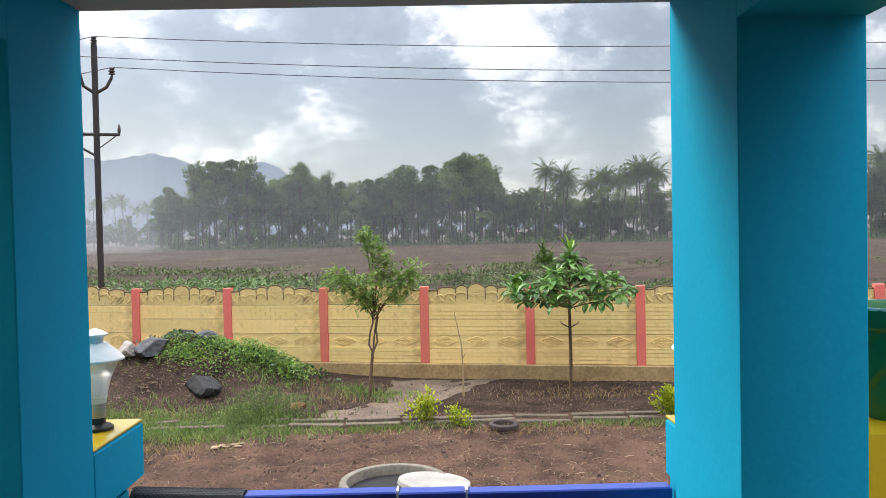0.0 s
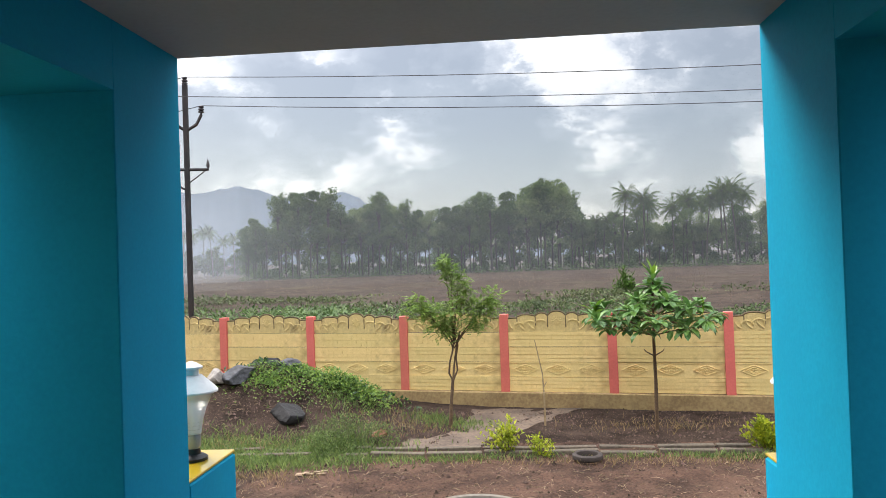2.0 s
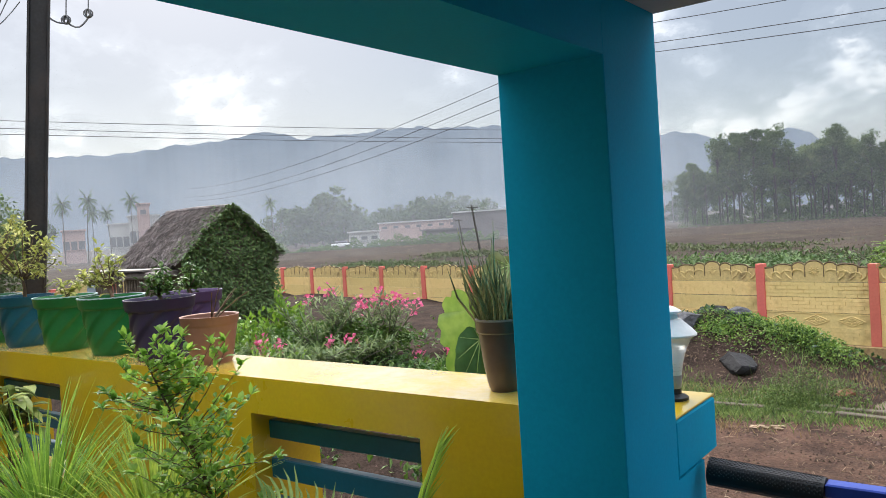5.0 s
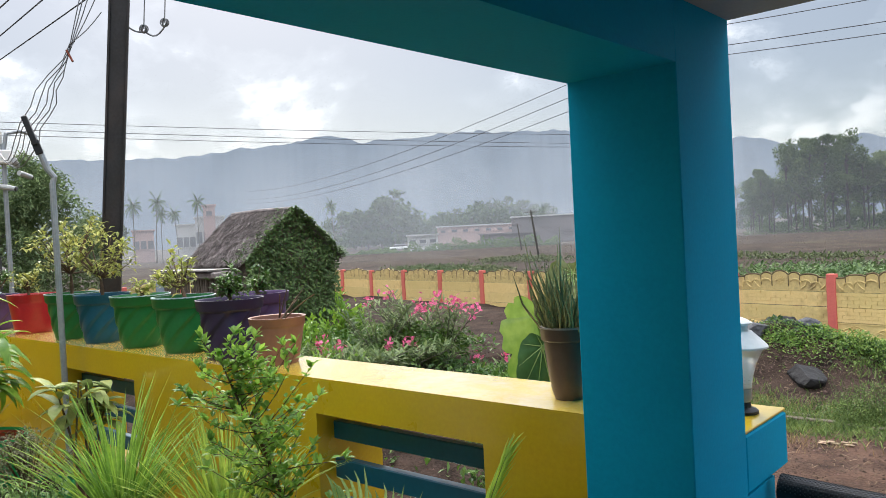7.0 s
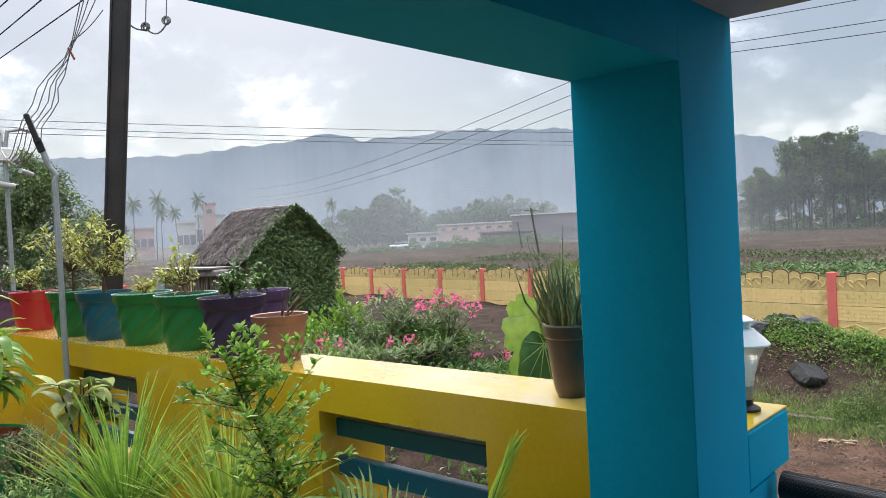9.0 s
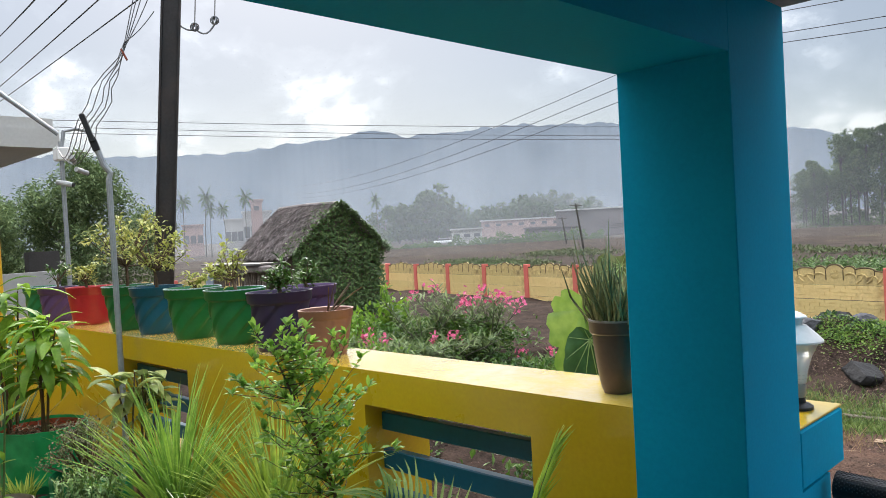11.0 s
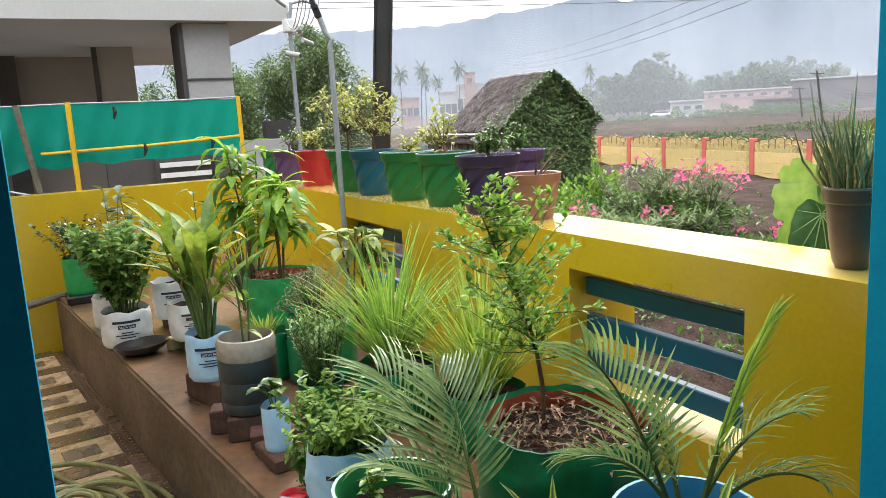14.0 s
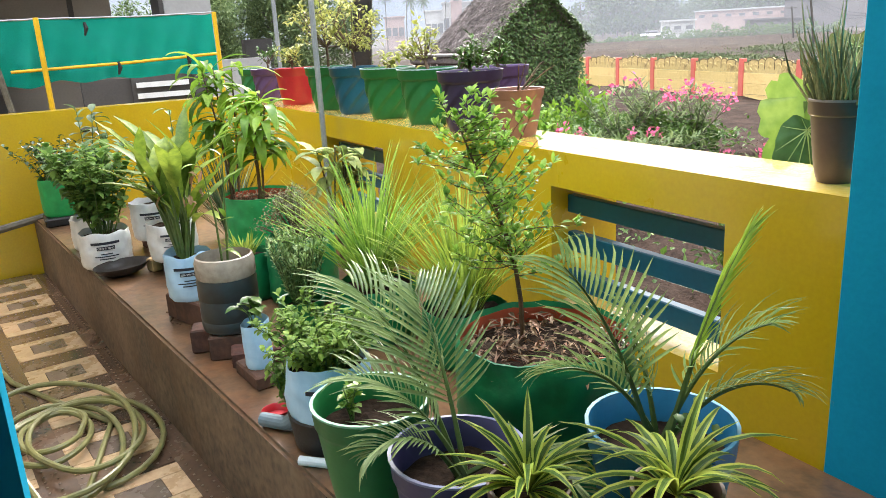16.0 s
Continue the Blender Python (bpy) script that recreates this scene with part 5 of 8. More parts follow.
HL, HW, HE, HP = 1.27, 1.42, 2.72, 4.0  # half length, half width, eave and peak height


def roof_pt(u, v, side):
    return Vector((-HL - 0.15 + u * (2 * HL + 0.3), side * (v * (HW + 0.22)), HP - v * (HP - HE + 0.12) + 0.05 * math.sin(v * 3.14)))


for side in (-1, 1):
    g = Geo()
    for i in range(8):
        for j in range(8):
            a, b, c, d = (roof_pt(i / 8, j / 8, side), roof_pt((i + 1) / 8, j / 8, side), roof_pt((i + 1) / 8, (j + 1) / 8, side), roof_pt(i / 8, (j + 1) / 8, side))
            g.quad(*((a, b, c, d) if side > 0 else (d, c, b, a)))
    rr = random.Random(90 + side)
    for i in range(6500):
        u, v = rr.random(), rr.random()
        p = roof_pt(u, v, side) + Vector((0, 0, 0.02))
        down = (roof_pt(u, min(1, v + 0.1), side) - roof_pt(u, v, side)).normalized()
        dd = (down + Vector((rr.uniform(-0.9, 0.9), 0, rr.uniform(-0.02, 0.35)))).normalized()
        g.leaflet(p, dd, Vector((0, side * 0.6, 0.8)), rr.uniform(0.10, 0.24), rr.uniform(0.014, 0.04))
    part("roof", g, THATCH, hut, "grey weathered palm thatch")
g = Geo().tube([(-HL - 0.15, 0, HP), (0, 0, HP + 0.03), (HL + 0.15, 0, HP)], 0.06, 7)
part("ridge_cap", g, THATCH, hut)
WOODW = surf("hut_poles", (0.20, 0.165, 0.13), (0.11, 0.088, 0.07), 5, 0.85, 0.3, 30)
me = Geo().tube([(0, 0, 0), (0.01, 0, HE)], 0.056, 6).mesh("wall_pole", WOODW)
for s in (-1, 1):
    for k in range(26):
        part("wall_pole", me, None, hut, m=Matrix.Translation((-HL + k * 2 * HL / 25, s * HW, 0)))
for s in (-1, 1):
    g = Geo()
    g.v += [(s * HL + e, *q) for e in (-0.02, 0.02) for q in ((-HW, 0), (HW, 0), (HW, HE), (0, HP), (-HW, HE))]
    g.f += [(4, 3, 2, 1, 0), (5, 6, 7, 8, 9)] + [(i, (i + 1) % 5, 5 + (i + 1) % 5, 5 + i) for i in range(5)]
    part("gable", g, WOODW, hut)
rr = random.Random(95)
g = Geo()
for i in range(9000):
    y = rr.uniform(-HW - 0.12, HW + 0.10)
    top = HP - (abs(y) / HW) * (HP - HE) + 0.05
    z = rr.uniform(0.0, top)
    x = HL + 0.05 + abs(rr.gauss(0, 0.07)) + 0.10 * noise.noise((y * 2, z * 2, 0)) + 0.14 * (1 - z / HP) * rr.random()
    g.leaflet((x, y, z), (rr.uniform(0.1, 0.9), rr.uniform(-0.7, 0.7), rr.uniform(-0.9, 0.3)), (1, 0, 0.4), rr.uniform(0.06, 0.11), rr.uniform(0.045, 0.085))
for i in range(2200):
    u = 1.05 - 0.30 * rr.random() ** 1.7
    side = 1 if rr.random() < 0.85 else -1
    v = rr.random()
    p = roof_pt(u, v, side) + Vector((0.05, 0.02 * side * v, 0.01 + 0.12 * rr.random() * (0.2 + v * (1.2 - v))))
    g.leaflet(p, rdir(rr, -30, 60), (0, 0, 1), rr.uniform(0.07, 0.13), rr.uniform(0.05, 0.09))
part("vine", g, surf("hut_vine_leaf", (0.15, 0.24, 0.08), (0.075, 0.13, 0.045), 6, 0.45, 0.0, island=True, obj_random=0.8, transl=0.25), hut, "dense green vines over the gable")
part("lean_to_roof", Geo().box(-HL - 0.6, HL - 0.25, -HW - 1.0, -HW - 0.1, 2.46, 2.50), surf("tin_sheet", (0.24, 0.225, 0.21), (0.13, 0.115, 0.105), 3, 0.55, 0.2), hut, "old sheet roof of the lean-to")
part("lean_to_thatch", Geo().box(-HL - 0.3, HL - 0.1, -HW - 0.9, -HW - 0.05, 2.26, 2.44, ch=0.04), THATCH, hut)
for k in range(22):
    part("lean_to_pole", Geo().tube([(-HL - 0.3 + k * 0.125, -HW - 0.75, 0), (-HL - 0.3 + k * 0.125 + rr.uniform(-0.03, 0.03), -HW - 0.75, 2.30)], rr.uniform(0.02, 0.04), 5), WOODW, hut)
part("board", Geo().box(-HL - 0.75, -HL - 0.32, -HW - 0.8, -HW - 0.76, 0.0, 2.2), surf("blue_grey_board", (0.30, 0.36, 0.42), None, 4, 0.7), hut, "blue-grey board")

# ---- poles and wires ----
pole = thing("power_pole", (-9.55, 21.9, GROUND), "dark steel power pole with crossarms and insulators", "power pole")
part("mast", Geo().box(-0.07, 0.07, -0.055, 0.055, -0.1, 8.55, ch=0.01), IRON, pole)
INS = surf("insulator_dark", (0.05, 0.04, 0.042), None, 8, 0.3, 0.0, coat=0.4)


def insulator(parent, x, y, z):
    part("insulator", Geo().lathe([(0.03, 0), (0.03, 0.06), (0.09, 0.07), (0.09, 0.10), (0.04, 0.12), (0.09, 0.15), (0.09, 0.18), (0.04, 0.20), (0.08, 0.23), (0.08, 0.26), (0.02, 0.29)], 12, (x, y, z)), INS, parent)


ux = Vector((math.cos(radians(23)), math.sin(radians(23)), 0))
for s, top in ((-1, 8.0), (1, 7.75)):
    part("crossarm", Geo().tube([(0, 0, 7.15), tuple(ux * s * 0.30 + Vector((0, 0, 7.35))), tuple(ux * s * 0.45 + Vector((0, 0, top - 0.1)))], 0.05, 6), IRON, pole)
    insulator(pole, *(ux * s * 0.45 + Vector((0, 0, top - 0.1))))
insulator(pole, 0, 0, 8.5)
part("crossarm", Geo().tube([tuple(-ux * 0.62 + Vector((0, 0, 5.98))), tuple(ux * 0.62 + Vector((0, 0, 6.0)))], 0.05, 6), IRON, pole)
for s in (-0.6, 0.6):
    part("insulator", Geo().lathe([(0.02, 0), (0.05, 0.05), (0.05, 0.12), (0.03, 0.2), (0.01, 0.28)], 10, tuple(ux * s + Vector((0, 0, 6.03)))), INS, pole)
part("brace", Geo().tube([tuple(ux * 0.5 + Vector((0, 0, 5.95))), (0, 0, 5.55)], 0.02, 5), IRON, pole)
part("switch", Geo().tube([tuple(-ux * 0.45 + Vector((0, 0, 5.62))), (0, 0, 5.35)], 0.035, 6), IRON, pole)


def wire(name, a, b, sag, r, label="thin black overhead wire", n=14):
    a, b = Vector(a), Vector(b)
    pts = [a.lerp(b, i / n) - Vector((0, 0, sag * 4 * (i / n) * (1 - i / n))) for i in range(n + 1)]
    return single(name, Geo().tube(pts, r, 5), WIRE, label, "wire", group="overhead wires")


def far_pt(yaw, el, D_):
    w = heading(yaw)
    return (w.x * D_ - 0.05, w.y * D_ - 0.15, 1.70 + D_ * math.tan(radians(el)))


tops = [Vector((-9.55, 21.9, GROUND + 8.78)), Vector((-9.55, 21.9, GROUND)) - ux * 0.45 + Vector((0, 0, 8.18)), Vector((-9.55, 21.9, GROUND)) + ux * 0.45 + Vector((0, 0, 7.93))]
for tp, el in zip(tops, (13.8, 12.15, 11.35)):
    p = Vector(far_pt(-17.7, el, 22.8))
    wire("power_line", tp, tp + (p - tp) * 2.2, 0.5, 0.012)
    far = Vector(far_pt(56.0, 2.6 + (el - 10) * 0.35, 95))
    wire("power_line", tp, far, 1.2, 0.012)
for el0, el1 in ((8.36, 6.75), (7.98, 6.1), (7.6, 5.85)):
    wire("power_line", far_pt(80, el0 + 0.45, 44), far_pt(26, el1 - 0.3, 60), 0.2, 0.016)
# steel rail pole beyond the parapet
RP = (-5.1, 2.14)
rail = thing("rail_pole", (*RP, GROUND), "dark rolled steel pole just outside the parapet, wet", "power pole")
mm = Matrix.Translation((-0.25, -0.23, 0)) @ Matrix(((1, 0, 0.066, 0), (0, 1, 0.060, 0), (0, 0, 1, 0), (0, 0, 0, 1))) @ pose(0, 0, 0, 0, 0, 62)
part("web", Geo().box(-0.050, 0.050, -0.03, 0.03, -0.1, 6.6, mm, 0.004), IRON, rail)
part("flange", Geo().box(-0.064, -0.050, -0.045, 0.045, -0.1, 6.6, mm, 0.003), IRON, rail)
part("flange", Geo().box(0.050, 0.064, -0.045, 0.045, -0.1, 6.6, mm, 0.003), IRON, rail)
GREYW = surf("grey_cable", (0.20, 0.20, 0.21), (0.13, 0.13, 0.14), 5, 0.6, 0.0)


def cable(pts, r, label="short grey cable loop at the steel pole", mat=None):
    return single("service_cable", Geo().tube(pts, r, 5), mat or GREYW, label, "cable", group="service cables")


top = Vector((RP[0] + 0.02, RP[1] - 0.05, 3.36))
for i in range(5):
    a = top + Vector((0, 0, 0.16 * i - 0.05))
    mid = Vector((-5.19 - 0.01 * i, 1.92 - 0.01 * i, 3.10 - 0.055 * i))
    end = Vector((-5.42, 1.66 + 0.03 * i, 2.60 - 0.03 * i))
    pts = [a.lerp(mid, k / 4) + Vector((0, 0, -0.02 * math.sin(math.pi * k / 4))) for k in range(5)] + [mid.lerp(end, k / 5) + Vector((0.01 * math.sin(k * 2 + i), 0.02 * math.sin(k * 1.7 + i), 0)) for k in range(1, 6)]
    far = Vector((-7.9, 2.36, 2.75))
    pts += [end.lerp(far, k / 6) - Vector((0, 0, 0.18 * math.sin(math.pi * k / 6))) for k in range(1, 7)]
    cable(pts, 0.0035, "grey service cable sagging from the steel pole")
single("cable_spacer", Geo().box(-0.045, 0.045, -0.004, 0.004, -0.006, 0.006, Matrix.Translation((-5.19, 1.915, 3.02)) @ pose(0, 0, 0, 0, 62, 30)), surf("rusty_red", (0.20, 0.05, 0.03), None, 6, 0.7), "small rusty cable spacer", "spacer")
for k, (a, b) in enumerate((((-5.06, 2.17, 3.33), (-4.99, 2.34, 3.20)), ((-4.99, 2.34, 3.20), (-4.93, 2.46, 3.26)))):
    a, b = Vector(a), Vector(b)
    cable([a.lerp(b, i / 6) - Vector((0, 0, 0.05 * math.sin(math.pi * i / 6))) for i in range(7)], 0.006)
for c in ((-4.99, 2.33, 3.22), (-4.93, 2.45, 3.27), (-5.05, 2.19, 3.30)):
    g = Geo()
    for i in range(6):
        a0 = rnd(0, 3)
        g.tube([(c[0] + 0.028 * math.cos(a0 + k) * math.cos(i), c[1] + 0.028 * math.cos(a0 + k) * math.sin(i), c[2] + 0.028 * math.sin(a0 + k)) for k in [j * 0.63 for j in range(11)]], 0.004, 4, False)
    single("wire_coil", g, GREYW, "coiled loop of grey wire at the pole", "wire", group="wire coils")
    cable([c, (c[0] + 0.03, c[1] + 0.02, c[2] + 0.4), (c[0] - 0.02, c[1] + 0.02, c[2] + 1.2)], 0.004)
for (ax_, ay_, az_), (bx_, by_, bz_) in (((-0.941, 0.251, 0.228), (-0.919, 0.285, 0.273)), ((-0.946, 0.252, 0.202), (-0.909, 0.313, 0.274)), ((-0.948, 0.260, 0.186), (-0.899, 0.341, 0.275)), ((-0.952, 0.256, 0.167), (-0.885, 0.375, 0.276))):
    far, near = Vector((-0.13, -0.26, 1.72)) + Vector((ax_, ay_, az_)) * 13.5, Vector((-0.13, -0.26, 1.72)) + Vector((bx_, by_, bz_)) * 7.5
    wire("service_wire", far + (far - near) * 0.2, near + (near - far) * 1.2, 0.03, 0.006)

# ---- street lamp on a pipe, cctv pole ----
lamp = thing("pipe_street_lamp", (-4.41, 1.452, LEDGE), "galvanised pipe lamp post with a small street light head", "street lamp")
part("pole", Geo().tube([(0, 0, 0), (0.0, 0, 1.60), (0.004, 0.01, 1.635), (-0.008, -0.02, 1.68), (-0.03, -0.06, 1.82)], 0.0165, 10), GALV, lamp)
hm = Matrix.Translation((-0.03, -0.06, 1.815)) @ look((0, 0, 0), (-0.03, -0.058, 0.20)) @ pose(0, 0, 0, 180, 0, 0)
part("head", Geo().box(-0.034, 0.034, -0.012, 0.016, -0.01, 0.155, hm, 0.006), BLACK, lamp, "dark lamp head")
part("socket", Geo().box(-0.022, 0.022, -0.018, 0.02, -0.06, 0.02, hm, 0.005), BLACK, lamp)
cctv = thing("cctv_pole", (-7.95, 2.42, GROUND), "galvanised pole with pale bullet cameras", "cctv pole")
part("pole", Geo().tube([(0, 0, 0), (0, 0, 4.15)], 0.022, 8), GALV, cctv)
part("bent_pipe", Geo().tube([(0, 0, 4.05), (0.01, 0.03, 4.25), (0.02, 0.15, 4.28), (0.02, 0.28, 4.25), (0.02, 0.33, 4.05)], 0.020, 8), GALV, cctv)
CAMG = surf("weathered_camera_shell", (0.42, 0.43, 0.43), (0.30, 0.31, 0.31), 9, 0.5, 0.05, 60)
for dx, dy, dz, yaw in ((0.08, 0.14, 3.86, 30), (0.05, -0.02, 3.74, -40), (0.05, 0.08, 3.98, 60)):
    cm = Matrix.Translation((dx, dy, dz)) @ pose(0, 0, 0, 78, 0, yaw)
    c = part("camera_body", Geo().add(Geo().tube([(0, 0, -0.09), (0, 0, 0.06)], 0.025, 12), cm), CAMG, cctv, "pale grey camera body")
    part("lens_ring", Geo().add(Geo().tube([(0, 0, -0.105), (0, 0, -0.088)], 0.022, 12), cm), BLACK, c)
part("junction_box", Geo().box(-0.06, 0.07, -0.06, 0.06, 3.96, 4.09, ch=0.01), WHITE_PL, cctv)
single("conduit_pipe", Geo().tube([(-7.95, 2.40, 2.87), (-8.1, 1.55, 3.55), (-8.35, 0.1, 4.7)], 0.022, 8), GALV, "long slanting grey conduit pipe", "pipe")

# ---- neighbour's house ----
NG = surf("neighbour_grey", (0.36, 0.36, 0.36), (0.31, 0.31, 0.31), 0.8, 0.75, 0.12, 30, stain=(0.36, 0.36, 0.35), stain_amount=0.4)
NW = surf("neighbour_white", (0.52, 0.52, 0.50), (0.45, 0.45, 0.43), 0.6, 0.75, 0.12, 30, stain=(0.5, 0.5, 0.5), stain_amount=0.4)
NT = surf("neighbour_brown_wall", (0.30, 0.265, 0.23), (0.26, 0.23, 0.20), 0.7, 0.7, 0.1, 30)
ND = surf("neighbour_dark", (0.07, 0.065, 0.062), (0.05, 0.046, 0.044), 2, 0.6, 0.1)
nb = thing("neighbour_house", (0, 0, 0), "grey and white neighbouring house with a deep porch slab", "house")
part("roof_slab", Geo().box(-17.5, -10.5, -7, 3.28, 3.06, 3.30), NW, nb, "white painted porch roof slab")
part("parapet_band", Geo().box(-17.4, -10.53, -7, 3.22, 3.302, 3.44), NW, nb)
part("upper_wall", Geo().box(-17.0, -10.9, -7, 2.52, 3.442, 8.0), NW, nb, "pale upper storey wall")
part("column", Geo().box(-11.2, -10.72, 1.90, 2.50, GROUND, 3.055, ch=0.01), NG, nb, "grey clad column")
part("column_trim", Geo().box(-11.22, -10.70, 1.895, 2.52, 2.32, 2.345), ND, nb)
part("column_edge", Geo().box(-11.215, -10.705, 1.84, 1.895, GROUND, 3.05), ND, nb)
part("column", Geo().box(-14.2, -13.7, 1.13, 1.68, GROUND, 3.055), NT, nb)
part("column_edge", Geo().box(-13.72, -13.66, 1.06, 1.135, GROUND, 3.05), ND, nb)
part("inner_column", Geo().box(-15.2, -15.05, -0.3, 0.0, GROUND, 3.055), ND, nb)
part("stair_wall", Geo().box(-14.9, -14.7, -6.9, -1.6, GROUND, 2.6), NG, nb)
part("back_wall", Geo().box(-15.6, -15.4, -7, 1.3, GROUND, 3.055), NT, nb, "brown porch wall")
part("side_wall", Geo().box(-15.4, -11.0, -7.2, -7.0, GROUND, 3.055), NT, nb)
part("plinth", Geo().box(-15.4, -10.6, -7, 2.6, GROUND, GROUND + 0.7), NG, nb)
part("door", Geo().box(-15.4, -15.36, -1.5, -0.4, GROUND + 0.7, 1.6), ND, nb, "dark door")
part("low_wall", Geo().box(-10.45, -10.3, 0.75, 1.55, GROUND, 1.35), ND, nb)
rails = thing("louvre_gate", (-10.2, 1.35, GROUND), "dark gate with white louvre strips", "gate")
for k in range(7):
    part("louvre", Geo().box(-0.02, 0.02, 0, 0.62, 1.80 + k * 0.13, 1.86 + k * 0.13), WHITE_PL, rails)
part("panel", Geo().box(-0.06, -0.03, -0.05, 0.68, 0, 2.75), ND, rails, "dark gate panel")
part("post", Geo().box(-0.05, 0.05, 0.68, 0.85, 0, 2.80), ND, rails)
part("wall", Geo().box(-0.08, 0.02, 0.86, 1.7, 0, 2.85), NG, rails)
grille = thing("steel_handrail", (-10.1, -1.2, GROUND), "stainless stair railing of the neighbouring house", "railing")
for k in range(4):
    part("bar", Geo().tube([(0, -0.6, 2.9 - k * 0.18), (0, 1.2, 2.35 - k * 0.18)], 0.015, 6), GALV, grille)
for y in (0.2, 0.7):
    part("post", Geo().tube([(0, y, 0), (0, y, 2.75)], 0.018, 6), GALV, grille)

# shade net on a yellow frame
NET = surf("teal_shade_net", (0.0, 0.245, 0.185), (0.0, 0.20, 0.15), 2.0, 0.7, 0.25, 120, transl=0.35, spec=0.2)
net = thing("shade_net", (-7.6, 0, 0), "teal green shade net tied to a yellow pipe frame", "net")
g = Geo()
NY, NZ = 90, 20
for i in range(NY + 1):
    for j in range(NZ + 1):
        y = -0.9 + 2.60 * i / NY
        u = j / NZ
        z = 1.955 + 0.006 * math.sin(i * 0.49) - u * (0.52 + (0.06 * max(0.0, (0.35 - y))) + 0.014 * math.sin(i * 0.4))
        x = (0.03 * math.sin(i * 0.333 + u * 1.5) + 0.022 * math.sin(i * 0.84 + u * 5.0) + 0.016 * math.sin(i * 0.22 - u * 9.0)) * (0.3 + u) * (1.2 if y < 0.2 else 0.6)
        g.v.append((x, y, z))
for i in range(NY):
    for j in range(NZ):
        a = i * (NZ + 1) + j
        g.f.append((a, a + NZ + 1, a + NZ + 2, a + 1))
part("net_cloth", smooth(g), NET, net, "teal green woven net")
YPIPE = surf("yellow_pipe", (0.70, 0.43, 0.02), (0.6, 0.36, 0.02), 4, 0.4, 0.05)
part("post", Geo().tube([(0.09, 0.235, GROUND), (0.09, 0.235, 1.97)], 0.022, 8), YPIPE, net)
part("post", Geo().tube([(0.07, 1.705, GROUND), (0.07, 1.705, 1.97)], 0.020, 8), YPIPE, net)
part("rail", Geo().tube([(0.065, -0.02, 1.545), (0.065, 0.9, 1.565), (0.055, 1.70, 1.60)], 0.013, 8), YPIPE, net)
part("top_rope", Geo().tube([(0.0, -0.9, 1.945), (0, 0.3, 1.962), (0, 1.05, 1.955), (0, 1.72, 1.97)], 0.008, 6), GALV, net)
part("wooden_prop", Geo().tube([(0.11, -0.06, 1.15), (0.09, -0.16, 1.96)], 0.025, 6), BARK_G, net)
for y, z in ((0.60, 1.87), (1.42, 1.55), (0.82, 1.53)):
    part("tie", Geo().tube([(0.07, y, z + 0.05), (0.075, y + 0.01, z), (0.08, y - 0.01, z - 0.06)], [0.012, 0.02, 0.008], 5), BLACK, net, "black cloth tie")

# ---- trees ----


def far_broad(rr, h, wide, n, mat_l, mat_b, name, base=0.30, leaf=0.85):
    """Meshes of a tall tree: a thin trunk with a few limbs, and a ragged crown of leaf clumps with gaps."""
    w, lv = Geo(), Geo()
    lean = rr.uniform(-0.6, 0.6)
    w.tube([(0, 0, -0.3), (lean * 0.4, 0, h * 0.4), (lean, 0, h * 0.8)], [0.19, 0.15, 0.06], 6, False)
    blobs = []
    for k in range(20):
        z = h * rr.uniform(base + 0.08, 0.95)
        r = wide * (0.45 + 0.75 * math.sin(math.pi * min(1, max(0.05, (z / h - base + 0.12) / (1.05 - base)))))
        a = rr.uniform(0, 6.28)
        c = Vector((lean * z / h + math.cos(a) * r * rr.uniform(0.1, 0.85), math.sin(a) * r * rr.uniform(0.1, 0.85), z))
        blobs.append((c, rr.uniform(0.7, 1.6)))
        w.tube([(lean * 0.4 * z / h, 0, z * 0.72), tuple(c)], [0.07, 0.02], 4, False)
    for c, r in blobs:
        for i in range(n // 20):
            d = rdir(rr, -60, 90)
            p = c + Vector((d.x * r * 1.25, d.y * r * 1.25, d.z * r * 0.85)) * rr.random() ** 0.4
            lv.leaflet(p, rdir(rr, -70, 70), (rr.uniform(-1, 1), rr.uniform(-1, 1), rr.uniform(-0.6, 0.9)), leaf * rr.uniform(0.5, 1.25), leaf * 0.6 * rr.uniform(0.6, 1.2))
    return w.mesh(name + "_trunk", mat_b), lv.mesh(name + "_crown", mat_l)


def far_palm(rr, h, mat_l, mat_b, name, fr=24):
    """Meshes of a coconut palm: a leaning trunk and arching fronds whose leaflets hang."""
    w, lv = Geo(), Geo()
    lean = rr.uniform(-1.2, 1.2)
    w.tube([(0, 0, -0.3), (lean * 0.3, 0, h * 0.5), (lean, 0, h)], [0.20, 0.15, 0.12], 6, False)
    for k in range(fr):
        a = k * 2.4 + rr.uniform(-0.2, 0.2)
        el = radians(-35 + 115 * ((k + 0.5) / fr))
        d = Vector((math.cos(a) * math.cos(el), math.sin(a) * math.cos(el), math.sin(el)))
        p, L = Vector((lean, 0, h)), rr.uniform(2.9, 4.0)
        w.tube([tuple(p), tuple(p + d * L * 0.5 + Vector((0, 0, -0.1)))], [0.06, 0.02], 3, False)
        for i in range(14):
            d = (d + Vector((0, 0, -0.10))).normalized()
            q = p + d * L / 14
            side = d.cross(Vector((0, 0, 1))).normalized()
            ll = 0.75 * math.sin(math.pi * (i + 1.5) / 16) + 0.2
            for s in (-1, 1):
                n = len(lv.v)
                tip = p + side * s * ll * 0.75 + Vector((0, 0, -0.75 * ll)) + d * 0.35
                lv.v += [tuple(p), tuple(p.lerp(q, 0.75)), tuple(tip)]
                lv.f.append((n, n + 1, n + 2))
            p = q
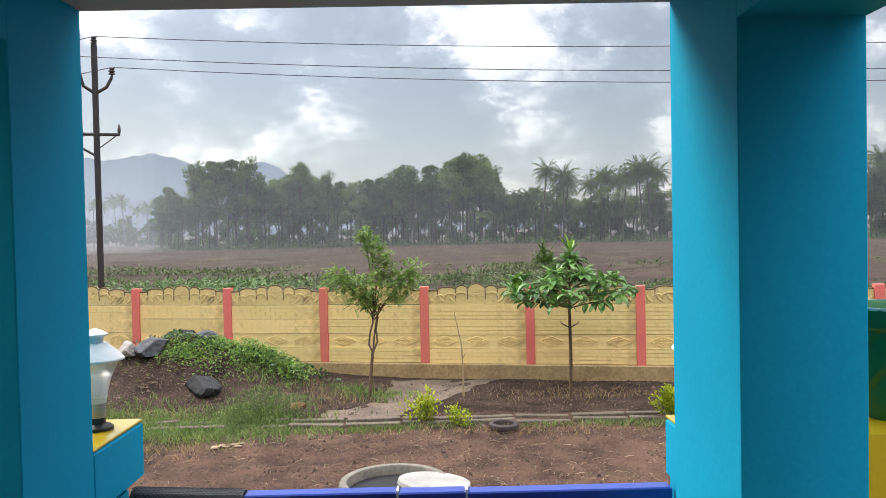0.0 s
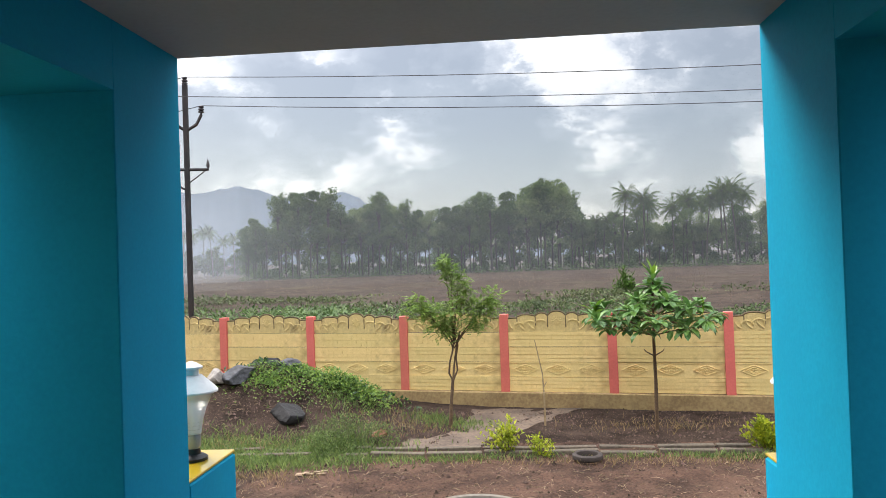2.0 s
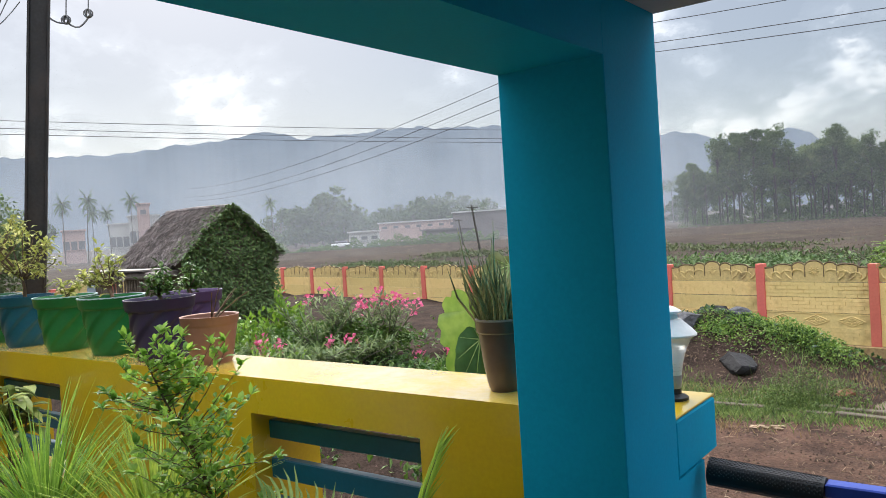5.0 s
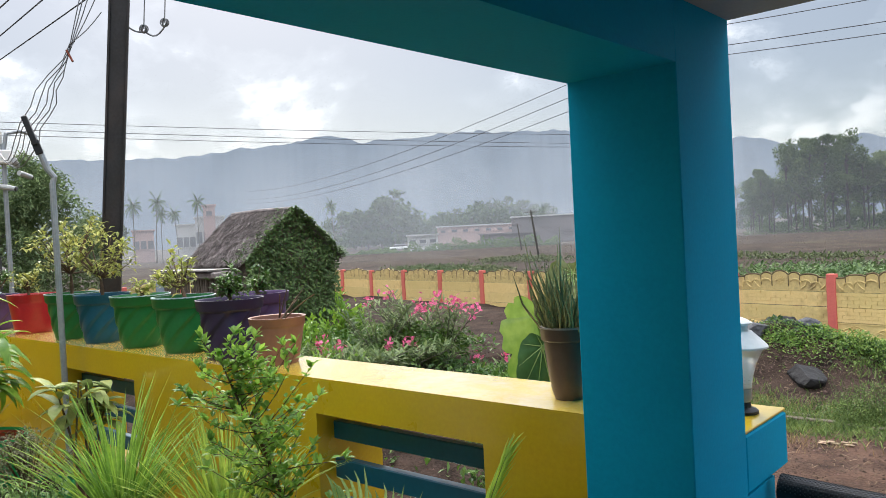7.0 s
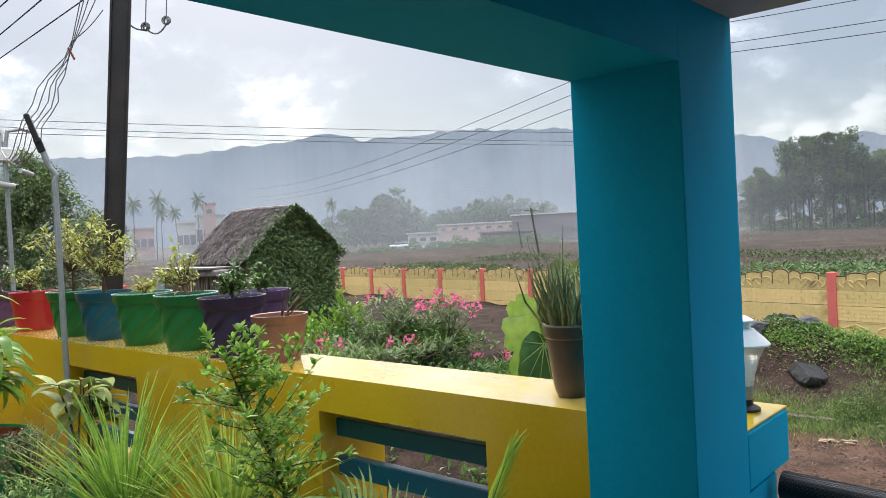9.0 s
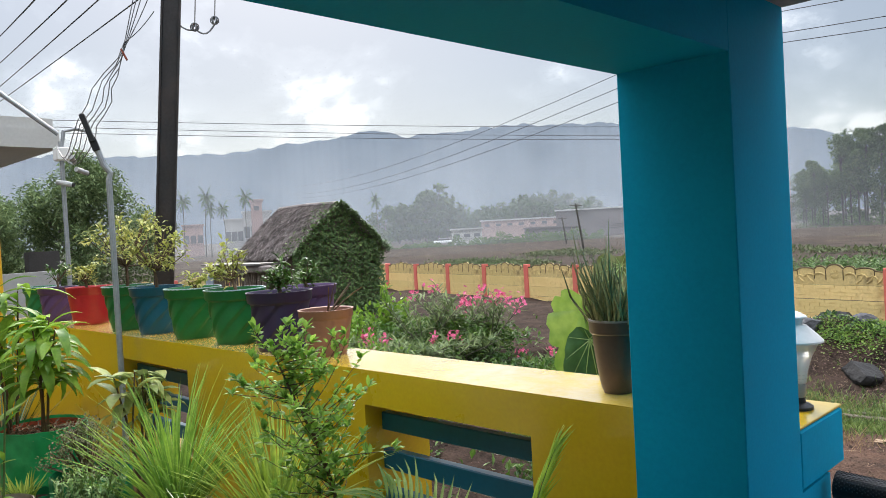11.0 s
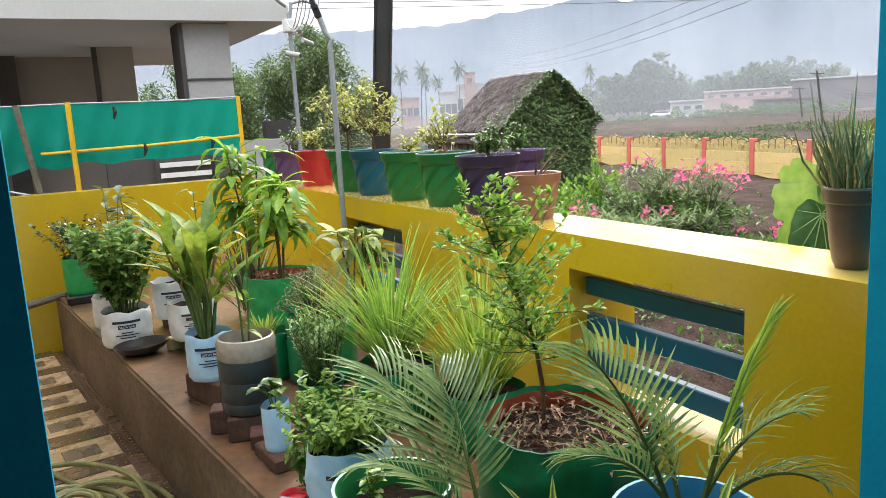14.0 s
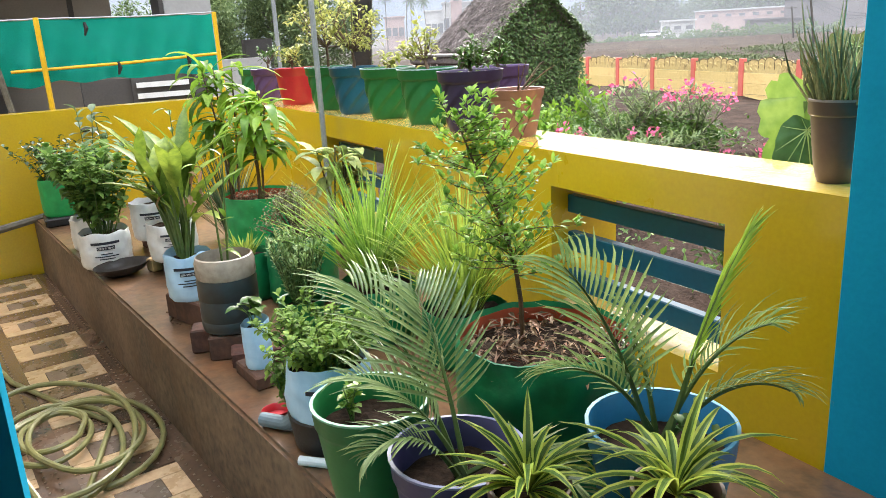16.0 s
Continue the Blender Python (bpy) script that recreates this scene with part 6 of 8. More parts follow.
    return w.mesh(name + "_trunk", mat_b), lv.mesh(name + "_crown", mat_l)


rr = random.Random(101)
PALM_LEAF = surf("far_palm_leaf", (0.075, 0.105, 0.042), (0.045, 0.068, 0.03), 0.4, 0.75, 0.0, 3, island=True, obj_random=0.4, transl=0.6, spec=0.0)
LEAVES = (FAR_LEAF, surf("far_tree_leaf_dark", (0.080, 0.125, 0.048), (0.045, 0.075, 0.030), 0.4, 0.8, 0.0, 3, island=True, obj_random=0.6, transl=0.4, spec=0.0), surf("far_tree_leaf_pale", (0.165, 0.215, 0.090), (0.10, 0.14, 0.058), 0.4, 0.8, 0.0, 3, island=True, obj_random=0.6, transl=0.4, spec=0.0))
BROAD = [far_broad(rr, rr.uniform(14.5, 18.5), rr.uniform(3.2, 4.6), 3800, LEAVES[i % 3], FAR_BARK, "plantation_tree", 0.34, 0.46) for i in range(9)]
PALMS = [far_palm(rr, rr.uniform(11, 15), PALM_LEAF, FAR_BARK, "coconut", 30) for _ in range(4)]
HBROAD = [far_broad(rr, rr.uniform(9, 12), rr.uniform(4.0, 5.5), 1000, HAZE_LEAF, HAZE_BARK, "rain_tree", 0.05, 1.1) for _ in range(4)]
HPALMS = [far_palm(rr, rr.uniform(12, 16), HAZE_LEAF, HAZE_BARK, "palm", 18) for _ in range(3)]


def plant_tree(kind, name, label, yaw, D_, scale, group, tall=1.0):
    p = heading(yaw) * D_
    t = thing(name, Matrix.Translation((p.x, p.y, GROUND)) @ pose(0, 0, 0, 0, 0, rr.uniform(0, 360)) @ Matrix.Diagonal((scale, scale, scale * tall, 1)), label, "tree", group)
    part("trunk", kind[0], None, t)
    part("crown", kind[1], None, t)
    return t


FILL = [far_broad(rr, rr.uniform(8.5, 10.5), rr.uniform(3.6, 4.6), 2000, FAR_LEAF, FAR_BARK, "understorey_tree", 0.0, 0.7) for _ in range(3)]
yaw = 19.0
while yaw > -34:
    plant_tree(rr.choice(FILL), "understorey_tree", "low leafy tree filling the plantation's foot", yaw + rr.uniform(-0.3, 0.3), 166 + rr.uniform(-4, 6), rr.uniform(0.62, 0.90), "understorey trees")
    yaw -= 1.1
yaw = 19.6
while yaw > -6.0:
    for D_ in (147, 157):
        yy = yaw + rr.uniform(-0.4, 0.4)
        hgt = 0.90 + 0.12 * math.sin((yy + 9) * 0.33) + 0.05 * math.sin(yy * 1.3) - 0.14 * max(0.0, (yy - 9) / 7) - 0.30 * max(0.0, (-3 - yy) / 3)
        plant_tree(rr.choice(BROAD), "plantation_tree", "tall slim plantation tree across the field, rain-dimmed", yy, D_ + rr.uniform(-2, 2), hgt * rr.uniform(0.86, 1.10), "plantation trees")
    yaw -= 0.84
yaw = -5.2
while yaw > -34:
    for D_ in (146, 158):
        yy = yaw + rr.uniform(-0.5, 0.5)
        if rr.random() < 0.8:
            plant_tree(rr.choice(PALMS), "coconut_palm", "coconut palm across the field", yy, D_ + rr.uniform(-4, 4), rr.uniform(0.72, 1.0) * (0.72 if yy > -8 else 1), "coconut palms")
        if rr.random() < 0.95:
            plant_tree(rr.choice(BROAD), "plantation_tree", "dark broad tree among the palms", yy, D_ + 4, rr.uniform(0.56, 0.78), "plantation trees", 0.9)
    yaw -= 1.0
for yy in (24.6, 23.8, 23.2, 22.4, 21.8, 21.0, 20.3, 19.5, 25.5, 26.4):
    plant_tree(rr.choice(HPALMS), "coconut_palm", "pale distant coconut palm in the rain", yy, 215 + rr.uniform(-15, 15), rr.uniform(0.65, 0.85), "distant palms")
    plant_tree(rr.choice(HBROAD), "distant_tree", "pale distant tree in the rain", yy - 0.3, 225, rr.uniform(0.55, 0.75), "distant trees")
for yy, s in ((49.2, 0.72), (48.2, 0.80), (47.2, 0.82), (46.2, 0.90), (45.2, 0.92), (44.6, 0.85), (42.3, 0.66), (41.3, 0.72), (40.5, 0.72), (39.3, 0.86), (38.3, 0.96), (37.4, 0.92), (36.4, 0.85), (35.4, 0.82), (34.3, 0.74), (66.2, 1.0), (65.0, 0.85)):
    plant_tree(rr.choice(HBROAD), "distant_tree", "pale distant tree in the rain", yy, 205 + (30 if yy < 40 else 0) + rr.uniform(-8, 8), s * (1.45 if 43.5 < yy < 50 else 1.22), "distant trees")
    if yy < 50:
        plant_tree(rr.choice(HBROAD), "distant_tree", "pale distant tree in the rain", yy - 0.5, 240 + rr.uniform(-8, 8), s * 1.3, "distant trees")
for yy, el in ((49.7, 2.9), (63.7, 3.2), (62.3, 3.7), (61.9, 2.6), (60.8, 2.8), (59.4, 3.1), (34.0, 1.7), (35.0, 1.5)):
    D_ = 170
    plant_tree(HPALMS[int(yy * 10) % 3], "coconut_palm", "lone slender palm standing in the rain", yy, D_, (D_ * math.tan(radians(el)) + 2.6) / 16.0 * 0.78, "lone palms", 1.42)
# bushes at the foot of the plantation
g = Geo()
for i in range(9000):
    yy = rr.uniform(-34, 20)
    p = heading(yy) * (143 + rr.uniform(-3, 4))
    g.leaflet((p.x, p.y, GROUND + rr.random() ** 1.8 * (1.5 + 2.2 * noise.noise((yy * 1.3, 0, 0)))), rdir(rr, -30, 60), (0, 0, 1), rr.uniform(0.25, 0.55), rr.uniform(0.15, 0.4))
for i in range(9000):
    yy = rr.uniform(33, 53)
    p = heading(yy) * (139 + rr.uniform(-3, 4))
    hgt = (1.7 if yy < 43 else 0.9) + 2.2 * noise.noise((yy * 0.9, 0, 5)) + 0.8 * noise.noise((yy * 3.3, 0, 2))
    g.leaflet((p.x, p.y, GROUND + rr.random() ** 1.3 * max(0.2, hgt)), rdir(rr, -30, 60), (0, 0, 1), rr.uniform(0.25, 0.55), rr.uniform(0.15, 0.4))
stuff("hedge_scrub", g, FAR_LEAF, "low scrub along the far edge of the field", "plants")
# a leafy tree beside the neighbour's house
rr2 = random.Random(111)
big = thing("casuarina_tree", (-26.0, 9.0, GROUND), "large feathery green tree beside the neighbouring house", "tree")
w, lv = Geo(), Geo()
w.tube([(0, 0, 0), (0.2, 0, 2.5), (0, 0.2, 5.2)], [0.28, 0.2, 0.07], 8, False)
for k in range(46):
    a, u = rr2.uniform(0, 6.28), rr2.random()
    z = 0.9 + 5.0 * u
    r = 2.6 * math.sin(math.pi * min(1, 0.25 + 0.72 * u)) * rr2.uniform(0.3, 1.0)
    c = Vector((math.cos(a) * r, math.sin(a) * r * 1.2, z))
    w.tube([(0.1, 0.1, z * 0.75), tuple(c)], [0.05, 0.012], 4, False)
    for i in range(620):
        d = rdir(rr2, -70, 90)
        lv.leaflet(c + d * rr2.random() ** 0.5 * 0.75, rdir(rr2, -60, 50), (rr2.uniform(-0.6, 0.6), rr2.uniform(-0.6, 0.6), 1), rr2.uniform(0.10, 0.22), rr2.uniform(0.035, 0.075))
part("trunk", w, BARK_G, big)
part("crown", lv, surf("mid_tree_leaf", (0.18, 0.25, 0.105), (0.095, 0.145, 0.055), 1, 0.7, 0.0, island=True, obj_random=0.8, transl=0.25), big)
copy_thing(big, pose(-30.5, 6.6, GROUND, 0, 0, 140))
copy_thing(big, pose(-25.5, 5.4, GROUND - 0.9, 0, 0, 60))
single("yard_wall_dark", Geo().box(-13.0, -12.8, 3.5, 3.95, GROUND, 1.75), ND, "low dark wall beside the neighbouring house", "wall", kind="structure")

# ---- far buildings ----
FB = surf("far_building_pale", (0.52, 0.51, 0.49), (0.44, 0.43, 0.41), 0.1, 0.9, 0.0)
FP = surf("far_building_pink", (0.46, 0.32, 0.29), (0.40, 0.28, 0.255), 0.1, 0.9, 0.0)
FD = surf("far_building_grey", (0.20, 0.175, 0.175), (0.16, 0.145, 0.145), 0.1, 0.9, 0.0)
FW = surf("far_window", (0.14, 0.14, 0.15), None, 0.5, 0.6, 0.0)


def far_house(yaw0, yaw1, D_, z0, z1, mat, label, wins, roof=None, depth=8, name="far_house"):
    a, b = heading(yaw0) * D_, heading(yaw1) * D_
    L = (b - a).length
    m = Matrix.Translation((a.x, a.y, 0)) @ Matrix.Rotation(math.atan2(b.y - a.y, b.x - a.x), 4, "Z")
    t = thing(name, m, label, "house", "far buildings")
    part("wall", Geo().box(0, L, 0, depth, GROUND - 0.3, z1), mat, t)
    part("roof", Geo().box(-0.3, L + 0.3, -0.4, depth + 0.3, z1, z1 + 0.3), roof or mat, t)
    for i in range(wins):
        x = (i + 0.5) * L / wins
        wdw = part("window", Geo().box(x - 0.6, x + 0.6, -0.06, 0.1, z0, z0 + (z1 - z0) * 0.45), FW, t)
        part("sill", Geo().box(x - 0.75, x + 0.75, -0.2, -0.05, z0 - 0.15, z0), mat, wdw)
    return t


far_house(44.3, 42.0, 150, 0.3, 1.75, FB, "small pale house across the field", 3)
far_house(42.0, 36.0, 185, 2.2, 3.5, FP, "long low pinkish building across the field", 7, FB)
far_house(36.4, 31.2, 170, 2.8, 4.7, FD, "long grey shed with a pale roof", 0, FB, 12, "far_shed")
far_house(38.8, 34.5, 165, 0.0, 1.2, FD, "low grey boundary wall across the field", 0, None, 1, "far_wall")
far_house(63.8, 62.4, 190, 2.0, 6.2, FP, "distant pale house among palms", 3)
far_house(60.9, 59.6, 185, 2.0, 7.0, FB, "distant two-storey house among palms", 3)
far_house(59.6, 57.6, 180, 2.6, 8.4, FB, "distant storeyed building with a stair tower", 4)
far_house(59.0, 58.2, 179, 8.8, 11.0, FP, "stair tower of the distant building", 1)
car = thing("parked_car", Matrix.Translation((*(heading(44.9) * 148).xy, GROUND + 0.3)) @ pose(0, 0, 0, 0, 0, 40), "small white car parked far across the field", "car")
part("body", Geo().box(-2, 2, -0.8, 0.8, 0.35, 0.95, ch=0.15), WHITE_PL, car)
part("cabin", Geo().box(-1.1, 1.2, -0.7, 0.7, 0.95, 1.45, ch=0.2), FW, car)
for x in (-1.3, 1.3):
    for y in (-0.7, 0.7):
        part("wheel", Geo().tube([(x, y - 0.1, 0.32), (x, y + 0.1, 0.32)], 0.32, 12), BLACK, car)
# leaning poles in the field
for yaw0, e0, yaw1, e1, D_ in ((34.45, -1.9, 34.95, 1.55, 75), (35.7, -1.25, 35.95, 0.55, 110)):
    a, b = Vector(far_pt(yaw0, e0, D_)), Vector(far_pt(yaw1, e1, D_))
    fp = thing("leaning_pole", (a.x, a.y, GROUND + 0.12), "leaning dark field power pole", "power pole", "field poles")
    b = b - Vector((a.x, a.y, GROUND + 0.12))
    part("mast", Geo().tube([(0, 0, -0.1), tuple(b)], [0.11, 0.08], 6), FAR_BARK, fp)
    part("crossarm", Geo().tube([tuple(b * 0.95 + Vector((-0.5, -0.35, 0.05))), tuple(b * 0.95 + Vector((0.5, 0.35, 0.0)))], 0.05, 5), FAR_BARK, fp)
    if D_ == 75:
        for k in range(3):
            q = Vector((a.x, a.y, GROUND)) + b * (0.98 - 0.08 * k)
            wire("power_line", q, Vector(far_pt(29.5, 0.3 + 0.35 * k, 75)), 1.2 + 0.25 * k, 0.022, "sagging pale wire over the field")

# ---- green verges across the field ----
rr = random.Random(133)
g = Geo()
for i in range(7000):
    x = rr.uniform(-46, 34)
    k = rr.random() < 0.5
    y = (41.0 if k else 52.0) - 0.1 * x + rr.gauss(0, 1.0 if k else 1.2)
    dens = noise.noise((x * 0.11, y * 0.2, 3.0 if k else 8.0))
    if dens < 0.0:
        continue
    z = ground_z(x, y)
    for q in range(3):
        g.leaflet((x + rr.gauss(0, 0.25), y + rr.gauss(0, 0.25), z + rr.random() * (0.25 + 0.5 * max(0, dens))), rdir(rr, -10, 75), (rr.uniform(-0.5, 0.5), rr.uniform(-0.5, 0.5), 1), rr.uniform(0.16, 0.36), rr.uniform(0.08, 0.16))
stuff("field_verge", g, surf("verge_leaf", (0.135, 0.170, 0.075), (0.065, 0.085, 0.040), 1, 0.7, 0.0, island=True, obj_random=0.9, transl=0.25), "low green verges between the ploughed strips", "plants")
bush(7.6, 51.5, GROUND + 0.25, 1.0, 1.7, 700, GREEN, "lone round green bush in the field", "field_bush", 0.22, 91)

# ---- field weeds beyond the wall, stubble ----
rr = random.Random(131)
g = Geo()
for i in range(15000):
    x = rr.uniform(-40, 22)
    dist_ = 3.0 + rr.random() * 19 + 6 * (rr.random() ** 3)
    y = wall_y(x) + dist_
    dens = noise.noise((x * 0.13, y * 0.22, 7.0)) + 0.30 * math.exp(-((dist_ - 10.5) / 1.5) ** 2) + 0.26 * math.exp(-((dist_ - 16.5) / 1.3) ** 2)
    if dens < 0.04 or not (8 < dist_ < 26):
        continue
    z = ground_z(x, y)
    hgt = 0.28 + 0.5 * max(0, dens)
    for q in range(4):
        g.leaflet((x + rr.gauss(0, 0.2), y + rr.gauss(0, 0.2), z + rr.random() * hgt), rdir(rr, -10, 75), (rr.uniform(-0.5, 0.5), rr.uniform(-0.5, 0.5), 1), rr.uniform(0.09, 0.22), rr.uniform(0.04, 0.10))
stuff("field_weeds", g, surf("field_weed_leaf", (0.10, 0.155, 0.055), (0.05, 0.085, 0.032), 1, 0.7, 0.0, island=True, obj_random=0.9, transl=0.2), "strips of green weeds in the field beyond the wall", "plants")
g = Geo()
for i in range(900):
    x = -8.5 + rr.gauss(0, 1.9)
    y = wall_y(x) + 12 + rr.gauss(0, 1.6)
    z = ground_z(x, y)
    for q in range(4):
        g.leaflet((x + rr.gauss(0, 0.2), y + rr.gauss(0, 0.2), z + rr.random() * 0.95), rdir(rr, -10, 70), (0, 0, 1), rr.uniform(0.12, 0.26), rr.uniform(0.08, 0.16))
stuff("field_creeper", g, surf("creeper_leaf", (0.13, 0.205, 0.07), (0.06, 0.11, 0.038), 1, 0.6, 0.0, island=True, obj_random=0.7, transl=0.25), "lush green creeper patch beyond the wall", "plants")
g = Geo()
for i in range(48000):
    D_ = 24 + 116 * rr.random() ** 1.3
    yy = rr.uniform(-33, 52)
    p = heading(yy) * D_
    if p.y < wall_y(p.x) + 9:
        continue
    s = 0.04 + D_ * 0.0009
    g.leaflet((p.x, p.y, ground_z(p.x, p.y) + 0.0), (rr.uniform(-1, 1), rr.uniform(-1, 1), rr.uniform(0.2, 1.4)), (rr.uniform(-1, 1), rr.uniform(-1, 1), 0.3), s * rr.uniform(0.8, 1.6), s * rr.uniform(0.2, 0.45))
stuff("field_stubble", g, surf("maize_stubble", (0.23, 0.18, 0.14), (0.09, 0.068, 0.054), 1, 0.95, 0.0, spec=0.05, island=True, obj_random=0.9), "dry maize stubble over the ploughed field", "stubble")

# ---- pots on the parapet ----
SOILP = surf("pot_soil", (0.036, 0.023, 0.016), (0.013, 0.009, 0.007), 18, 0.95, 0.8, 60, spec=0.05, bump_dist=0.01)
POTC = {
    "green": surf("pot_green", (0.010, 0.150, 0.040), (0.0086, 0.1290, 0.0344), 6, 0.46, 0.08, 60, coat=0.10),
    "teal": surf("pot_teal", (0.005, 0.085, 0.145), (0.0043, 0.0731, 0.1247), 6, 0.46, 0.08, 60, coat=0.10),
    "purple": surf("pot_purple", (0.032, 0.020, 0.060), (0.0275, 0.0172, 0.0516), 6, 0.46, 0.08, 60, coat=0.10),
    "violet": surf("pot_violet", (0.085, 0.045, 0.125), (0.0731, 0.0387, 0.1075), 6, 0.46, 0.08, 60, coat=0.10),
    "red": surf("pot_red", (0.40, 0.016, 0.024), (0.3440, 0.0138, 0.0206), 6, 0.36, 0.08, 60, coat=0.25),
    "terracotta": surf("pot_terracotta", (0.27, 0.125, 0.090), (0.2322, 0.1075, 0.0774), 6, 0.55, 0.15, 60),
    "brown": surf("pot_brown", (0.115, 0.072, 0.058), (0.0989, 0.0619, 0.0499), 6, 0.45, 0.1, 60, coat=0.15),
    "blue": surf("pot_blue", (0.012, 0.16, 0.33), (0.0103, 0.1376, 0.2838), 6, 0.42, 0.1, 60, coat=0.15),
    "navy": surf("pot_navy", (0.055, 0.055, 0.145), (0.0473, 0.0473, 0.1247), 6, 0.45, 0.1, 60, coat=0.15),
}
RIMW = surf("worn_rim", (0.42, 0.55, 0.55), (0.30, 0.44, 0.46), 8, 0.5, 0.1, 60)


def pot(name, x, y, z, top, bottom, h, colour, label, group="", twist=0.0, soil=0.035, rim=None, tilt=0.0, shoulder=0.93, curve=0.9):
    """A plastic pot with a rolled rim, a spiral fluted wall where twist is set, and soil inside."""
    t = thing(name, Matrix.Translation((x, y, z)) @ pose(0, 0, 0, tilt, 0, rnd(0, 360)), label, "flower pot", group)
    prof = [(bottom * 0.97, 0.0), (bottom, 0.006)]
    for i in range(1, 27):
        u = i / 27
        prof.append((bottom + (top * (0.89 if twist else shoulder) - bottom) * u ** (0.75 if twist else curve), h * 0.80 * u + 0.006))
    prof += [(top * 0.945, h * 0.82), (top * 0.965, h * 0.84), (top * 0.985, h * 0.97), (top, h * 0.985), (top, h), (top - 0.006, h), (top - 0.010, h * 0.985), (top * 0.90, h * 0.80), (top * 0.86, h - soil - 0.01)]
    fn = None
    if twist:
        def fn(a, r, zz):
            if zz > h * 0.815 or zz < 0.01:
                return r
            s = ((a * 8 + twist * zz / h) / (2 * math.pi)) % 1.0
            s = s / 0.8 if s < 0.8 else (1 - s) / 0.2
            return r * (1 + 0.085 * (s - 0.6) * math.sin(math.pi * min(1, zz / (h * 0.82))) ** 0.4)
    part("wall", smooth(Geo().lathe(prof, 126 if twist else 32, fn=fn, cap=False)), POTC[colour], t)
    if rim:
        g = Geo().lathe([(top + 0.0005, h - 0.004), (top + 0.001, h + 0.0015), (top - 0.007, h + 0.0015)], 32, cap=False)
        part("rim", smooth(g), rim, t, "pale worn rim")
    rs = random.Random(int(x * 1000) + 5)
    g = Geo()
    n0, N = len(g.v), 20
    rad = top * 0.885
    g.v.append((0, 0, h - soil + 0.006))
    for ring in (0.5, 1.0):
        for k in range(N):
            a = 2 * math.pi * k / N
            g.v.append((rad * ring * math.cos(a), rad * ring * math.sin(a), h - soil + rs.uniform(-0.006, 0.006)))
    for k in range(N):
        j = (k + 1) % N
        g.f += [(0, 1 + k, 1 + j), (1 + k, 1 + N + k, 1 + N + j, 1 + j)]
    part("soil", g, SOILP, t, "dark damp soil")
    return t


def adenium(x, y, z, h, n, mat, seed, parent_label, lean=0.0):
    """A short thick-stemmed shrub with bunched leaves."""
    rr = random.Random(seed)
    t = thing("potted_shrub", (x, y, z), parent_label, "plant", "parapet plants")
    w, lv = Geo(), Geo()
    w.tube([(0, 0, -0.02), (0.01, 0, h * 0.2), (0.0 + lean * 0.3, 0, h * 0.35)], [0.012, 0.009, 0.007], 7)
    for k in range(n * 2):
        a = rr.uniform(0, 6.28)
        out = h * 0.44 * rr.uniform(0.15, 1)
        tip = Vector((math.cos(a) * out + lean, math.sin(a) * out, h * rr.uniform(0.38, 0.98)))
        w.tube([(lean * 0.3, 0, h * 0.33), tuple(tip * 0.6 + Vector((0, 0, h * 0.10))), tuple(tip)], [0.004, 0.003, 0.0015], 5, False)
        for q in range(15):
            p = tip + rdir(rr) * 0.045 * rr.random() - tip * 0.10 * rr.random()
            lv.leaf(p, rdir(rr, -35, 60), (0, 0, 1), rr.uniform(0.028, 0.055), rr.uniform(0.013, 0.024), rr.uniform(0.2, 1.0), 2, 0.2, 0.55)
    part("stem", w, BARK, t)
    part("foliage", lv, mat, t)
    return t


PALE = surf("pale_leaf", (0.50, 0.50, 0.14), (0.30, 0.34, 0.08), 6, 0.45, 0.0, island=True, obj_random=0.6, transl=0.35)
TW = "fluted pots along the parapet"
row = (("green", -3.505, 0.150, 0.098, 0.266, "green spiral fluted plastic pot on the parapet"), ("green", -3.94, 0.150, 0.098, 0.266, "green spiral fluted plastic pot on the parapet"),
       ("teal", -4.38, 0.150, 0.098, 0.266, "teal blue spiral fluted plastic pot on the parapet"), ("green", -4.78, 0.150, 0.098, 0.266, "green spiral fluted plastic pot beside the lamp post"),
       ("violet", -6.0, 0.135, 0.098, 0.24, "violet plastic pot at the parapet corner"), ("green", -6.35, 0.130, 0.095, 0.24, "green plastic pot at the parapet corner"))
for c, x, r1, r0, h, lab in row:
    pot("fluted_pot", x, 1.668, PAR, r1, r0, h, c, lab, TW, -17.0, rim=RIMW if c == "green" else None)
pot("red_pot", -5.45, 1.69, PAR, 0.150, 0.110, 0.250, "red", "bright red plastic pot on the parapet")
pot("purple_pot", -3.10, 1.66, PAR, 0.150, 0.105, 0.262, "purple", "dark purple spiral fluted pot on the parapet", TW, -17.0)
pot("purple_pot", -3.28, 1.935, PAR - 0.001, 0.150, 0.105, 0.262, "violet", "violet spiral fluted pot at the parapet edge", TW, -17.0)
single("pot_bracket", Geo().box(-3.42, -3.14, 1.821, 2.06, PAR - 0.07, PAR - 0.003), KERB, "small cement bracket behind the parapet", "bracket")
pot("terracotta_pot", -2.755, 1.66, PAR, 0.118, 0.080, 0.192, "terracotta", "weathered terracotta-coloured plastic pot on the parapet")
aloe_pot = pot("aloe_pot", -1.338, 1.648, PAR, 0.078, 0.043, 0.212, "brown", "tall brown plastic pot with aloe on the parapet", soil=0.02, shoulder=0.88, curve=0.62, rim=surf("dusty_rim", (0.30, 0.27, 0.26), (0.22, 0.19, 0.18), 8, 0.5, 0.1))
